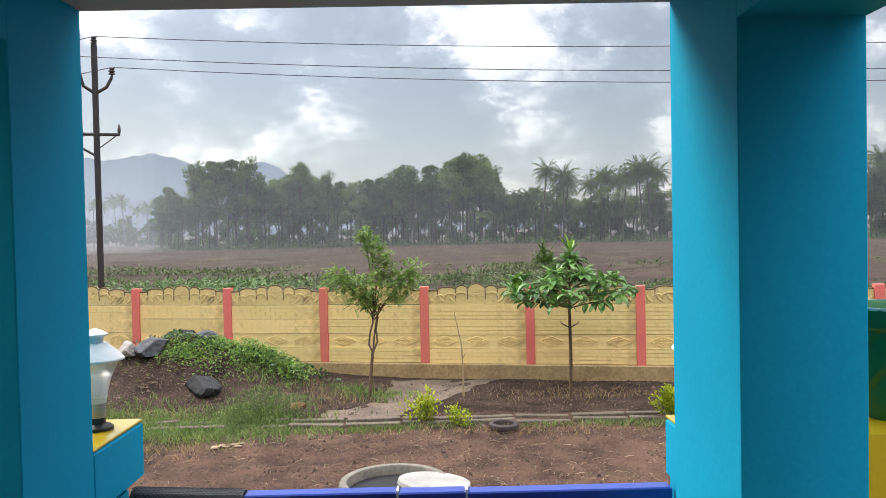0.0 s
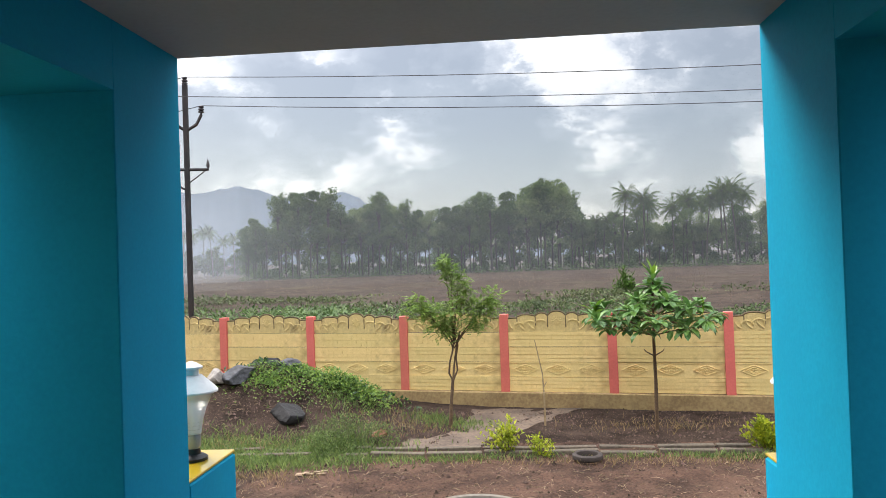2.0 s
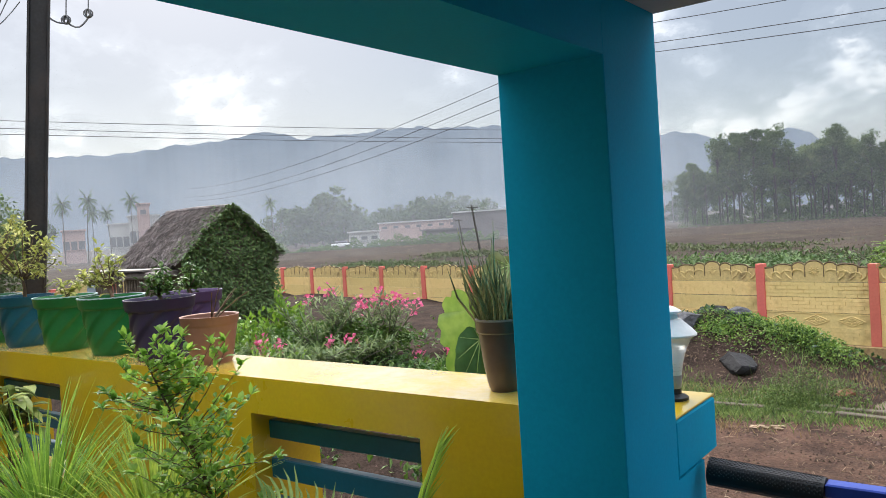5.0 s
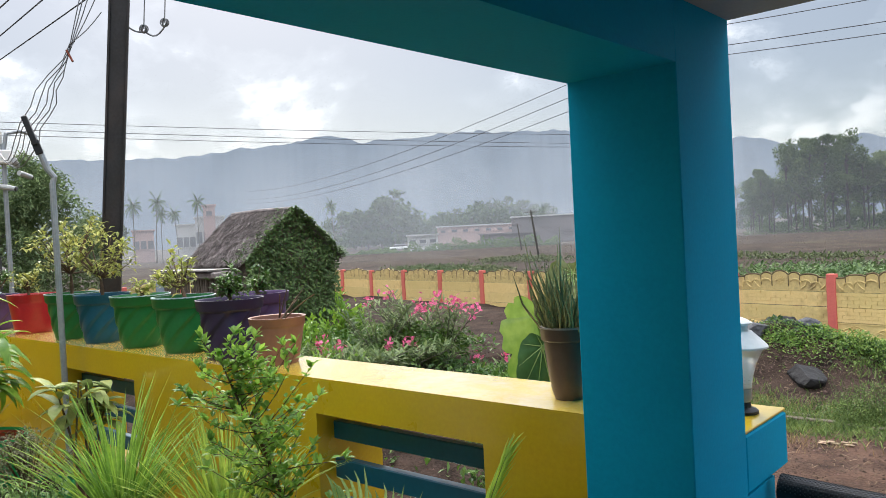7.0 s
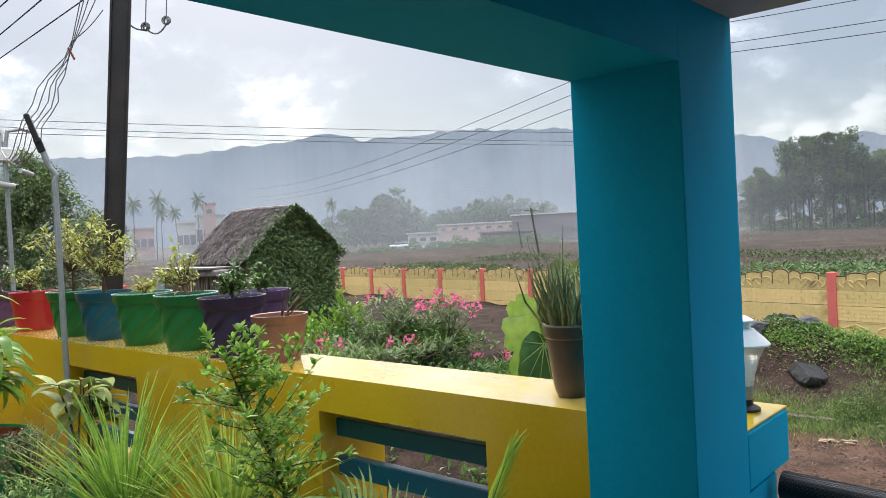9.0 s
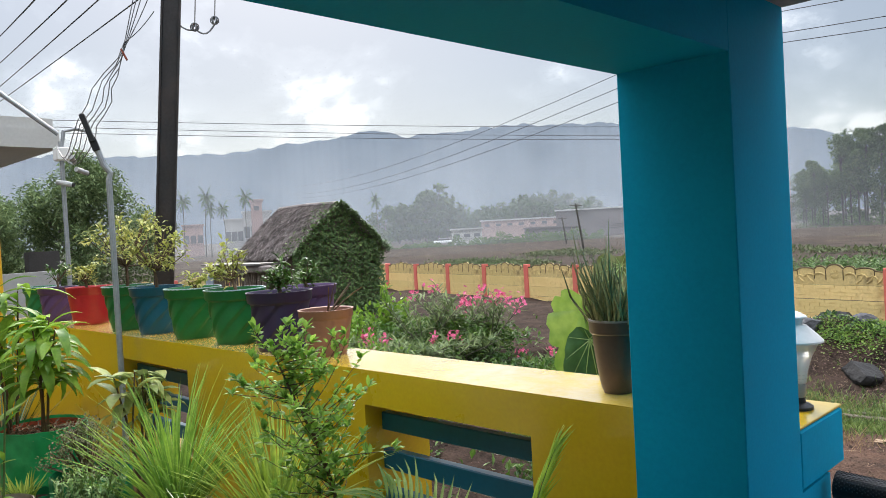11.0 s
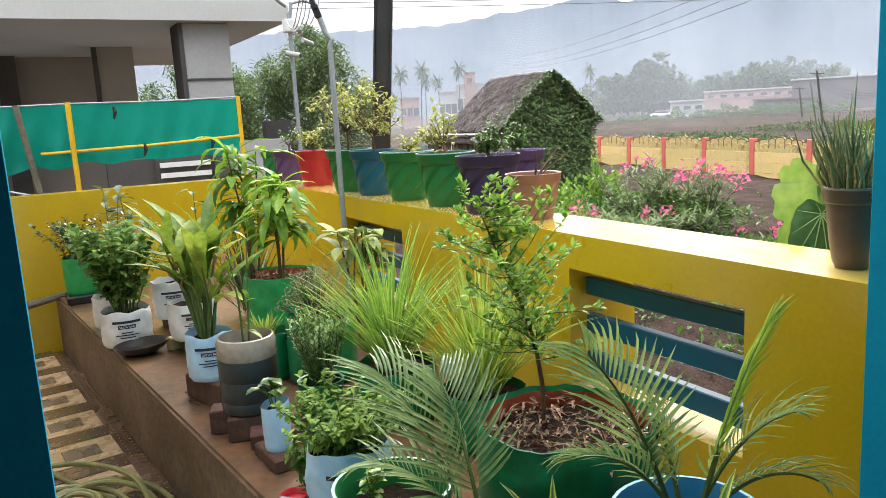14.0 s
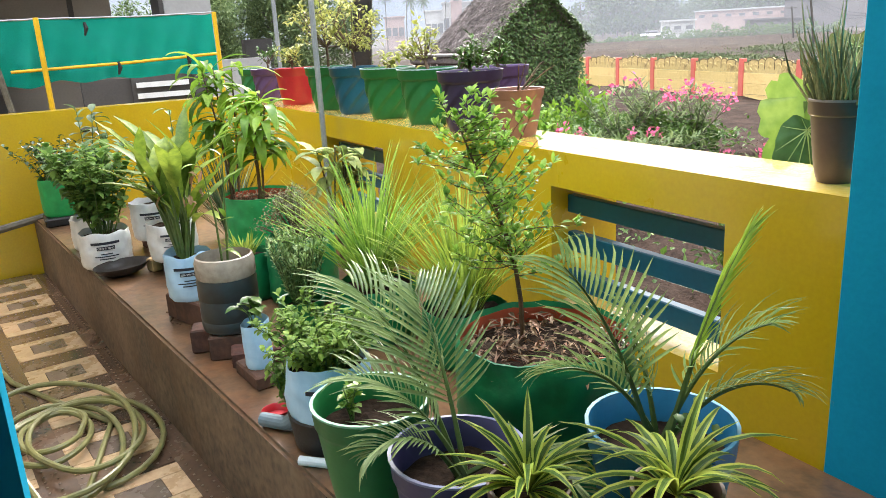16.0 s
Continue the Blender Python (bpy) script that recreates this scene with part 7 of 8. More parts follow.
for i, (x, hh, n, mat, lean) in enumerate(((-3.505, 0.24, 7, PALE, -0.06), (-3.93, 0.13, 3, PALE, 0.0), (-4.38, 0.40, 13, PALE, -0.03), (-4.78, 0.48, 14, PALE, 0.02), (-5.45, 0.16, 4, PALE, 0.0), (-6.0, 0.16, 4, GREEN, 0.0))):
    adenium(x, 1.668, PAR + 0.21, hh + 0.04, n, mat, 200 + i, "short shrub with pale clustered leaves in its pot", lean)
for i, (x, y, n) in enumerate(((-3.10, 1.66, 7), (-3.28, 1.93, 5))):
    adenium(x, y, PAR + 0.22, 0.17, n, GREEN, 220 + i, "low bushy green plant in the purple pot")
g = Geo()
rr = random.Random(230)
for k in range(5):
    twig(g, (-2.755, 1.66, PAR + 0.15), (rr.uniform(-0.9, 1.2), rr.uniform(-0.6, 0.6), 0.5), rr.uniform(0.08, 0.22), 0.004, 0.002, rr)
single("bare_twig", g, BARK, "bare dry twigs in the terracotta pot", "plant")
# a red trailing stem on the red pot and the aloe spikes
ALOE = surf("aloe_spike", (0.31, 0.295, 0.135), (0.14, 0.15, 0.062), 10, 0.5, 0.1, 60, obj_random=1.0)
aloe = thing("aloe_plant", (-1.338, 1.648, PAR + 0.19), "upright spiky grey-green aloe in the brown pot", "plant")
rr = random.Random(240)
for k in range(190):
    a, rad = rr.uniform(0, 6.28), 0.060 * math.sqrt(rr.random())
    b = Vector((math.cos(a) * rad, math.sin(a) * rad, -0.01))
    L = rr.uniform(0.06, 0.22) * (1.5 if k % 19 == 0 else 1)
    out = rr.uniform(0.0, 0.55)
    tip = b + Vector((math.cos(a) * L * out + rr.gauss(0, 0.012), math.sin(a) * L * out + rr.gauss(0, 0.012), L))
    mid = b.lerp(tip, 0.5) + Vector((rr.gauss(0, 0.012), rr.gauss(0, 0.012), 0.004))
    part("spike", Geo().tube([tuple(b), tuple(mid), tuple(tip)], [0.0036, 0.0032, 0.0006], 5, False), ALOE, aloe)

# a green pot on the other parapet, beyond the second pillar
g = Geo().box(XR + 0.264, 3.2, PY0, PY1, GROUND, PAR)
structure("parapet_wall_east", g, YELLOW, "yellow enamelled parapet wall beyond the pillar")
pot("fluted_pot", 1.09, 1.66, PAR, 0.135, 0.095, 0.262, "green", "green spiral fluted plastic pot on the far parapet", TW, -17.0, rim=RIMW)

# ---- bags, jar and pots on the ledge ----
BAGW = surf("white_grow_bag", (0.72, 0.73, 0.74), (0.60, 0.61, 0.63), 9, 0.42, 0.35, 30, coat=0.1, bump_dist=0.006)
BAGB = surf("pale_blue_grow_bag", (0.42, 0.63, 0.82), (0.34, 0.54, 0.74), 9, 0.42, 0.35, 30, coat=0.1, bump_dist=0.006)
BAGG = surf("green_grow_bag", (0.004, 0.20, 0.070), (0.003, 0.135, 0.048), 7, 0.42, 0.45, 26, coat=0.15, bump_dist=0.008)
BAGG2 = surf("bright_green_grow_bag", (0.015, 0.36, 0.105), (0.010, 0.27, 0.075), 7, 0.42, 0.4, 26, coat=0.15, bump_dist=0.008)
BAGR = surf("red_bag_lining", (0.48, 0.085, 0.035), (0.38, 0.065, 0.03), 7, 0.5, 0.3, 30)
INK = surf("label_ink", (0.025, 0.03, 0.045), None, 5, 0.6, 0.0)
INKW = surf("label_white", (0.8, 0.8, 0.8), None, 5, 0.6, 0.0)
BRICK = surf("old_brick", (0.125, 0.055, 0.038), (0.062, 0.030, 0.023), 8, 0.85, 0.5, 40, stain=(0.05, 0.035, 0.03), stain_amount=0.7, obj_random=0.4)


def wrinkle(seed, amt):
    def fn(a, r, z):
        return r * (1 + amt * noise.noise((math.cos(a) * 2.2 + seed, math.sin(a) * 2.2, z * 16)) + amt * 0.6 * noise.noise((math.cos(a) * 6, math.sin(a) * 6 + seed, z * 40)))
    return fn


def text_mesh(body, size, mat):
    c = bpy.data.curves.new("label_text", "FONT")
    c.body, c.size, c.align_x, c.align_y = body, size, "CENTER", "CENTER"
    tmp = bpy.data.objects.new("label_text", c)
    me = bpy.data.meshes.new_from_object(tmp)
    bpy.data.objects.remove(tmp)
    me.materials.clear()
    me.materials.append(mat)
    return me


def grow_bag(name, x, y, z, r, h, mat, label, seed, printed=0.0, lining=None, fill=0.03, group="", sag=0.03, face=None):
    """A soft bag: bulging wrinkled wall with a loose rim, soil, and a printed front turned to face."""
    t = thing(name, (x, y, z), label, "grow bag", group)
    fn = wrinkle(seed, 0.06)
    prof = [(r * 0.90, 0.0), (r * 0.98, 0.012)] + [(r * (1 + sag * math.sin(math.pi * i / 14)), 0.012 + (h - 0.012) * i / 14) for i in range(1, 15)] + [(r * 0.985, h + 0.002), (r * 0.972, h - 0.014)]

    def crumple(g):
        """The loose top edge rises and dips."""
        for i, (vx, vy, vz) in enumerate(g.v):
            k = max(0.0, (vz / h - 0.55) / 0.45)
            g.v[i] = (vx, vy, vz + k * min(0.10 * h, 0.016 if r < 0.2 else 0.008) * noise.noise((vx * 14 + seed, vy * 14, 0)))
        return smooth(g)

    part("wall", crumple(Geo().lathe(prof, 48, fn=fn, cap=False)), mat, t)
    inn = [(r * 0.972, h - 0.014), (r * 0.965, h - 0.03), (r * 0.95, h - fill - 0.03)]
    part("lining", crumple(Geo().lathe(inn, 48, fn=fn, cap=False)), lining or mat, t)
    g = Geo()
    rs = random.Random(seed + 500)
    N = 22
    g.v.append((0, 0, h - fill + 0.01))
    for ring in (0.33, 0.66, 1.0):
        for k in range(N):
            a = 2 * math.pi * k / N
            g.v.append((r * 0.965 * ring * math.cos(a), r * 0.965 * ring * math.sin(a), h - fill + rs.uniform(-0.008, 0.008)))
    for k in range(N):
        j = (k + 1) % N
        g.f += [(0, 1 + k, 1 + j)] + [(1 + N * q + k, 1 + N * (q + 1) + k, 1 + N * (q + 1) + j, 1 + N * q + j) for q in (0, 1)]
    part("soil", g, SOILP, t, "dark potting soil")
    if printed:
        f = face if face is not None else math.degrees(math.atan2(-0.22 - y, -0.16 - x)) + 90
        rm = r * (1 + sag)
        s = printed

        def on(zz, out=0.004):
            return pose(0, 0, 0, 0, 0, f) @ Matrix.Translation((0, -rm * 1.03 - out, zz)) @ pose(0, 0, 0, 90, 0, 0)

        def curved(x0, x1, z0, z1, zz, out, n=8):
            g2 = Geo()
            for i in range(n + 1):
                xx = x0 + (x1 - x0) * i / n
                yy = -math.sqrt(max(0.0, (rm * 1.035 + out) ** 2 - xx * xx))
                g2.v += [(xx, yy, zz + z0), (xx, yy, zz + z1)]
            for i in range(n):
                g2.f.append((i * 2, i * 2 + 2, i * 2 + 3, i * 2 + 1))
            return Geo().add(g2, pose(0, 0, 0, 0, 0, f))

        zc = h * 0.62
        logo = Geo()
        logo.add(curved(-0.072 * s, 0.072 * s, 0.0, 0.014 * s, zc + 0.022 * s, 0.002, 8))
        part("brand_bar", logo, INK, t, "dark printed brand bars")
        plate = part("label_plate", curved(-0.046 * s, 0.046 * s, -0.008 * s, 0.012 * s, zc, 0.002), INK, t)
        tm = part("label_text", text_mesh("GROW BAG", 0.0155 * s, INKW), None, plate, "white printed words")
        tm.matrix_basis = on(zc + 0.002 * s, 0.005)
        for i, w in enumerate((0.030, 0.060, 0.040)):
            part("print_line", curved(-w * s, w * s, -0.003 * s, 0.003 * s, zc - 0.030 * s - i * 0.014 * s, 0.002, 4), INK, t)
    return t


def brick(x, y, yaw, z=LEDGE, h=0.07, L=0.2, W=0.1):
    return single("support_brick", Geo().box(-L / 2, L / 2, -W / 2, W / 2, 0, h, ch=0.006), BRICK, "dark red support brick on the ledge", "brick", pose(x, y, z, 0, 0, yaw), "support bricks")


GB = "printed grow bags"
grow_bag("grow_bag", -4.67, 0.205, LEDGE, 0.132, 0.20, BAGW, "white printed grow bag on the ledge", 1, 1.0, group=GB)
grow_bag("grow_bag", -5.16, 0.19, LEDGE, 0.115, 0.19, BAGW, "plain white grow bag beside the printed one", 2, group=GB)
brick(-4.34, 0.50, 10, h=0.075), brick(-4.20, 0.50, 15, h=0.075)
grow_bag("grow_bag", -4.28, 0.50, LEDGE + 0.075, 0.122, 0.20, BAGW, "white printed grow bag on bricks", 3, 0.8, group=GB)
brick(-4.86, 0.50, 10)
grow_bag("grow_bag", -4.86, 0.50, LEDGE + 0.07, 0.115, 0.22, BAGW, "white grow bag on a brick at the back", 4, 0.9, group=GB)
brick(-3.47, 0.39, 20, h=0.11), brick(-3.39, 0.41, 20, h=0.11)
grow_bag("grow_bag", -3.43, 0.405, LEDGE + 0.11, 0.098, 0.20, BAGB, "pale blue printed grow bag on bricks", 5, 0.85, group=GB)
brick(-2.66, 0.45, 5, h=0.05)
grow_bag("grow_bag", -2.66, 0.455, LEDGE + 0.05, 0.048, 0.165, BAGB, "small pale blue grow bag with a chilli seedling", 6, group=GB)
g = smooth(Geo().lathe([(0.10, 0), (0.115, 0.01), (0.13, 0.11), (0.125, 0.115), (0.11, 0.05)], 28))
single("black_basin", g, BLACK, "black plastic basin under a grow bag", "basin", (-2.10, 0.505, LEDGE))
grow_bag("grow_bag", -2.10, 0.505, LEDGE + 0.06, 0.118, 0.205, BAGB, "pale blue printed grow bag full of chilli plants", 7, 0.95, group=GB, sag=0.08)
# black iron pan
g = smooth(Geo().lathe([(0.03, 0.0), (0.09, 0.008), (0.14, 0.035), (0.165, 0.068), (0.170, 0.070), (0.166, 0.064), (0.138, 0.030), (0.09, 0.014), (0.02, 0.012)], 36))
single("iron_pan", g, surf("black_iron_pan", (0.035, 0.028, 0.025), (0.02, 0.016, 0.015), 6, 0.4, 0.25, 30), "shallow black iron pan on the ledge, wet", "pan", pose(-4.40, 0.245, LEDGE, 3, -2, 0) @ Matrix.Diagonal((0.84, 0.84, 0.84, 1)))
# water jar cut open
jar = thing("water_jar", Matrix.Translation((-2.985, 0.455, LEDGE + 0.095)) @ Matrix.Diagonal((1, 1, 0.9, 1)), "cut plastic water jar used as a planter, half full of soil", "jar")
JARM = surf("cloudy_plastic", (0.46, 0.40, 0.33), (0.34, 0.29, 0.235), 5, 0.3, 0.1, 40, transl=0.25, coat=0.2)
JARS = surf("jar_soil_band", (0.024, 0.034, 0.036), (0.014, 0.018, 0.019), 5, 0.4, 0.15, 30, coat=0.06, stain=(0.03, 0.03, 0.035), stain_amount=0.6)
part("lower_wall", smooth(Geo().lathe([(0.095, 0), (0.108, 0.008), (0.112, 0.03), (0.112, 0.05), (0.110, 0.055), (0.112, 0.060), (0.112, 0.14), (0.110, 0.145), (0.112, 0.150), (0.112, 0.225), (0.108, 0.235)], 36)), JARS, jar, "dark band where soil fills the jar")
part("upper_wall", smooth(Geo().lathe([(0.1085, 0.2352), (0.1125, 0.245), (0.1125, 0.30), (0.106, 0.322), (0.100, 0.325), (0.103, 0.30), (0.105, 0.25)], 36, cap=False)), JARM, jar, "cloudy white upper part")
g = Geo().lathe([(0.104, 0.25), (0.05, 0.256), (0.001, 0.258)], 24)
part("soil", g, SOILP, jar)
brick(-3.05, 0.41, 70, h=0.095), brick(-2.93, 0.45, 70, h=0.095), brick(-2.82, 0.50, 75, h=0.06)
# green cloth bags
grow_bag("cloth_bag", -4.36, 1.02, LEDGE, 0.205, 0.335, BAGG2, "large bright green cloth grow bag with mango saplings", 11, lining=BAGR, fill=0.06, group="green cloth bags")
grow_bag("cloth_bag", -6.10, 0.09, LEDGE + 0.06, 0.115, 0.26, BAGG2, "small bright green cloth bag at the wall", 12, group="green cloth bags")
single("dark_tray", Geo().box(-6.24, -5.96, -0.03, 0.23, LEDGE, LEDGE + 0.06, ch=0.01), BLACK, "dark tray under the green bag", "tray")
grow_bag("cloth_bag", -3.58, 0.69, LEDGE, 0.115, 0.22, BAGG, "green cloth grow bag with dry stems", 13, group="green cloth bags")
grow_bag("cloth_bag", -3.40, 0.90, LEDGE, 0.155, 0.30, BAGG, "green cloth grow bag behind the lemongrass", 14, group="green cloth bags")
grow_bag("cloth_bag", -2.78, 0.98, LEDGE, 0.16, 0.22, BAGG, "green cloth grow bag with lemongrass", 15, group="green cloth bags")
grow_bag("cloth_bag", -2.38, 1.14, LEDGE, 0.15, 0.20, BAGG, "green cloth grow bag with lemongrass", 16, group="green cloth bags")
grow_bag("cloth_bag", -1.645, 0.935, LEDGE, 0.228, 0.385, BAGG, "very large green cloth grow bag, red lining and dry leaves", 17, lining=BAGR, fill=0.06, group="green cloth bags")
pot("black_pot", -2.84, 0.69, LEDGE, 0.09, 0.07, 0.20, "green", "green plastic pot with a rosemary bush")
pot("green_pot", -1.719, 0.465, LEDGE, 0.145, 0.098, 0.305, "green", "tall green plastic pot with a pale worn rim", rim=surf("pale_green_rim", (0.24, 0.50, 0.34), None, 8, 0.5, 0.1), soil=0.07)
pot("navy_pot", -1.425, 0.532, LEDGE, 0.150, 0.105, 0.285, "navy", "dark violet-blue plastic pot with an areca palm", rim=surf("greyish_rim", (0.26, 0.28, 0.42), None, 8, 0.5, 0.1), soil=0.075)
pot("blue_pot", -1.195, 0.895, LEDGE, 0.157, 0.110, 0.335, "blue", "large blue plastic pot with an areca palm", rim=surf("chalky_blue_rim", (0.06, 0.30, 0.48), None, 8, 0.5, 0.1), soil=0.07)
pot("spider_pot", -1.179, 0.54, LEDGE, 0.080, 0.058, 0.33, "brown", "small pot with a striped spider plant", "spider plant pots")
pot("spider_pot", -0.975, 0.705, LEDGE, 0.080, 0.058, 0.37, "brown", "small pot with a striped spider plant", "spider plant pots")

# dry litter in the big bags
rr = random.Random(250)
for bx, by, bz, br in ((-1.645, 0.935, LEDGE + 0.328, 0.205), (-4.36, 1.02, LEDGE + 0.28, 0.18)):
    g = Geo()
    for i in range(420):
        a, r = rr.uniform(0, 6.28), br * math.sqrt(rr.random())
        g.leaf((bx + r * math.cos(a), by + r * math.sin(a), bz + rr.uniform(0, 0.03)), rdir(rr, -10, 40), rdir(rr, 30, 90), rr.uniform(0.018, 0.065), rr.uniform(0.003, 0.015), rr.uniform(0, 1.4), 2, 0.3)
    stuff("dry_leaf_mulch", g, surf("dry_leaf", (0.34, 0.22, 0.135), (0.12, 0.072, 0.045), 8, 0.8, 0.0, island=True, obj_random=0.9), "dry leaves and twigs over the bag's soil", "mulch")

# ---- ledge plants ----


def palm(name, x, y, z, label, seed, fronds, stem=0.10):
    """An areca palm: arching fronds of many narrow leaflets. fronds: (yaw, elevation, length, droop, unopened, roll)."""
    rr = random.Random(seed)
    t = thing(name, (x, y, z), label, "plant", "areca palms")
    w = Geo()
    PM = surf("areca_leaf", (0.27, 0.37, 0.14), (0.15, 0.235, 0.075), 8, 0.34, 0.0, island=True, obj_random=0.6, transl=0.34, spec=0.5)
    PM2 = surf("areca_young", (0.34, 0.50, 0.06), (0.24, 0.38, 0.045), 8, 0.42, 0.0, island=True, obj_random=0.5, transl=0.35, coat=0.15)
    for yaw, el, L, droop, young, *roll in fronds:
        lv = Geo()
        d = heading(yaw, el)
        p = Vector((rr.gauss(0, 0.012), rr.gauss(0, 0.012), 0.0))
        pts, n = [p.copy()], 34
        dirs = []
        for i in range(n):
            u = i / n
            d = (d + Vector((0, 0, -droop * (0.4 + 1.3 * u) / n))).normalized()
            p = p + d * L / n
            pts.append(p.copy())
            dirs.append(d.copy())
        w.tube([tuple(v) for v in pts], [0.0068 * (1 - 0.85 * i / n) + 0.0008 for i in range(n + 1)], 5, False)
        for i in range(13, n + 1):
            u = (i - 13) / (n - 13)
            dd = dirs[min(i, n - 1)]
            side = dd.cross(Vector((0, 0, 1)))
            side = side.normalized() if side.length > 0.05 else Vector((1, 0, 0))
            upv = side.cross(dd).normalized()
            if roll:
                turn = Matrix.Rotation(radians(roll[0]), 3, dd)
                side, upv = turn @ side, turn @ upv
            for s in (-1, 1):
                ll = L * (0.30 + 0.16 * math.sin(math.pi * min(1, u * 0.95 + 0.05))) * (0.55 if young else 1) * rr.uniform(0.85, 1.1) * (0.75 if u > 0.9 else 1)
                fold = 0.10 if young else 0.55
                v = (dd * (0.55 + 1.0 * u + (1.4 if young else 0)) + side * s * (1.0 if not young else 0.7) + upv * fold * rr.uniform(0.5, 1.1)).normalized()
                lv.leaf(pts[i], v, upv, ll, 0.0075 + 0.002 * L, rr.uniform(0.5, 1.25) * (0.4 if young else 1), 4, 0.18, 0.35)
        part("frond", lv, PM2 if young else PM, t)
    part("stem", w, STEM_G, t)
    return t


# view-facing ways: yaw 60 looks along the ledge; leaves spread across it
palm("areca_palm", -1.425, 0.532, LEDGE + 0.21, "areca palm with arching silvery green fronds in the dark pot", 301,
     ((118, 71, 0.48, 1.15, False), (138, 66, 0.37, 1.5, False), (-48, 44, 0.36, 2.4, False), (172, 66, 0.26, 2.2, False), (85, 72, 0.44, 1.2, False)))
palm("areca_palm", -1.195, 0.895, LEDGE + 0.27, "young areca palm with one bright unopened frond in the blue pot", 302,
     ((-32, 77, 0.50, 0.7, True), (150, 75, 0.46, 1.0, False, 50), (148, 66, 0.33, 1.8, False, 35), (-28, 70, 0.37, 1.5, False, -45), (-40, 62, 0.32, 1.8, False, -30), (100, 80, 0.30, 1.2, False, 30)))


def spider(x, y, z, seed, n=30):
    rr = random.Random(seed)
    t = thing("spider_plant", (x, y, z), "spider plant with yellow-edged arching leaves", "plant", "spider plants")
    mid, edge = Geo(), Geo()
    for k in range(n):
        a = k * 2.4 + rr.uniform(-0.2, 0.2)
        el = radians(rr.uniform(22, 82))
        d = Vector((math.cos(a) * math.cos(el), math.sin(a) * math.cos(el), math.sin(el)))
        L = rr.uniform(0.15, 0.25)
        bend = rr.uniform(0.8, 1.9)
        mid.leaf((0, 0, 0), d, (0, 0, 1), L, 0.010, bend, 7, 0.3, 0.4)
        edge.leaf((0, 0, -0.0012), d, (0, 0, 1), L, 0.0205, bend, 7, 0.28, 0.4)
    part("leaf_margin", edge, surf("spider_edge", (0.50, 0.56, 0.10), (0.36, 0.46, 0.07), 8, 0.45, 0.0, island=True, obj_random=0.4, transl=0.35), t, "yellow-green leaf margins")
    part("leaf_centre", mid, GREEN, t, "green leaf centres")


spider(-1.179, 0.54, LEDGE + 0.31, 311)
spider(-0.975, 0.705, LEDGE + 0.35, 312)


def lemongrass(x, y, z, h, n, seed, mat, spread=0.6):
    """A clump of single arching blades; thirty shapes, turned and set at random."""
    rr = random.Random(seed)
    t = thing("lemongrass_clump", (x, y, z), "dense clump of long arching lemongrass blades", "plant", "lemongrass clumps")
    shapes = []
    for k in range(30):
        el = radians(rr.uniform(48, 88))
        g = Geo().leaf((0, 0, 0), (math.cos(el), 0, math.sin(el)), (0, 0, 1), h * rr.uniform(0.55, 1.1), rr.uniform(0.007, 0.011), rr.uniform(0.2, 1.7) * spread, 6, 0.25, 0.35)
        shapes.append(g.mesh("blade", mat))
    for k in range(n):
        a, r = rr.uniform(0, 360), 0.05 * rr.random()
        part("blade", shapes[k % 30], None, t, m=pose(r * math.cos(radians(a)), r * math.sin(radians(a)), 0, 0, 0, a + rr.uniform(-25, 25)))


LG = surf("lemongrass_blade", (0.29, 0.46, 0.075), (0.16, 0.29, 0.045), 8, 0.5, 0.0, obj_random=0.7, transl=0.35)
LG2 = surf("lemongrass_pale", (0.41, 0.52, 0.09), (0.25, 0.35, 0.058), 8, 0.5, 0.0, obj_random=0.7, transl=0.35)
lemongrass(-2.80, 0.98, LEDGE + 0.18, 0.56, 250, 321, LG)
lemongrass(-2.38, 1.14, LEDGE + 0.16, 0.52, 220, 322, LG2)
lemongrass(-3.58, 0.69, LEDGE + 0.20, 0.12, 60, 323, LG2)
lemongrass(-4.83, 0.95, LEDGE, 0.62, 110, 324, surf("onion_blade", (0.10, 0.16, 0.08), (0.06, 0.10, 0.05), 8, 0.5, 0.0, obj_random=0.6), 0.35)


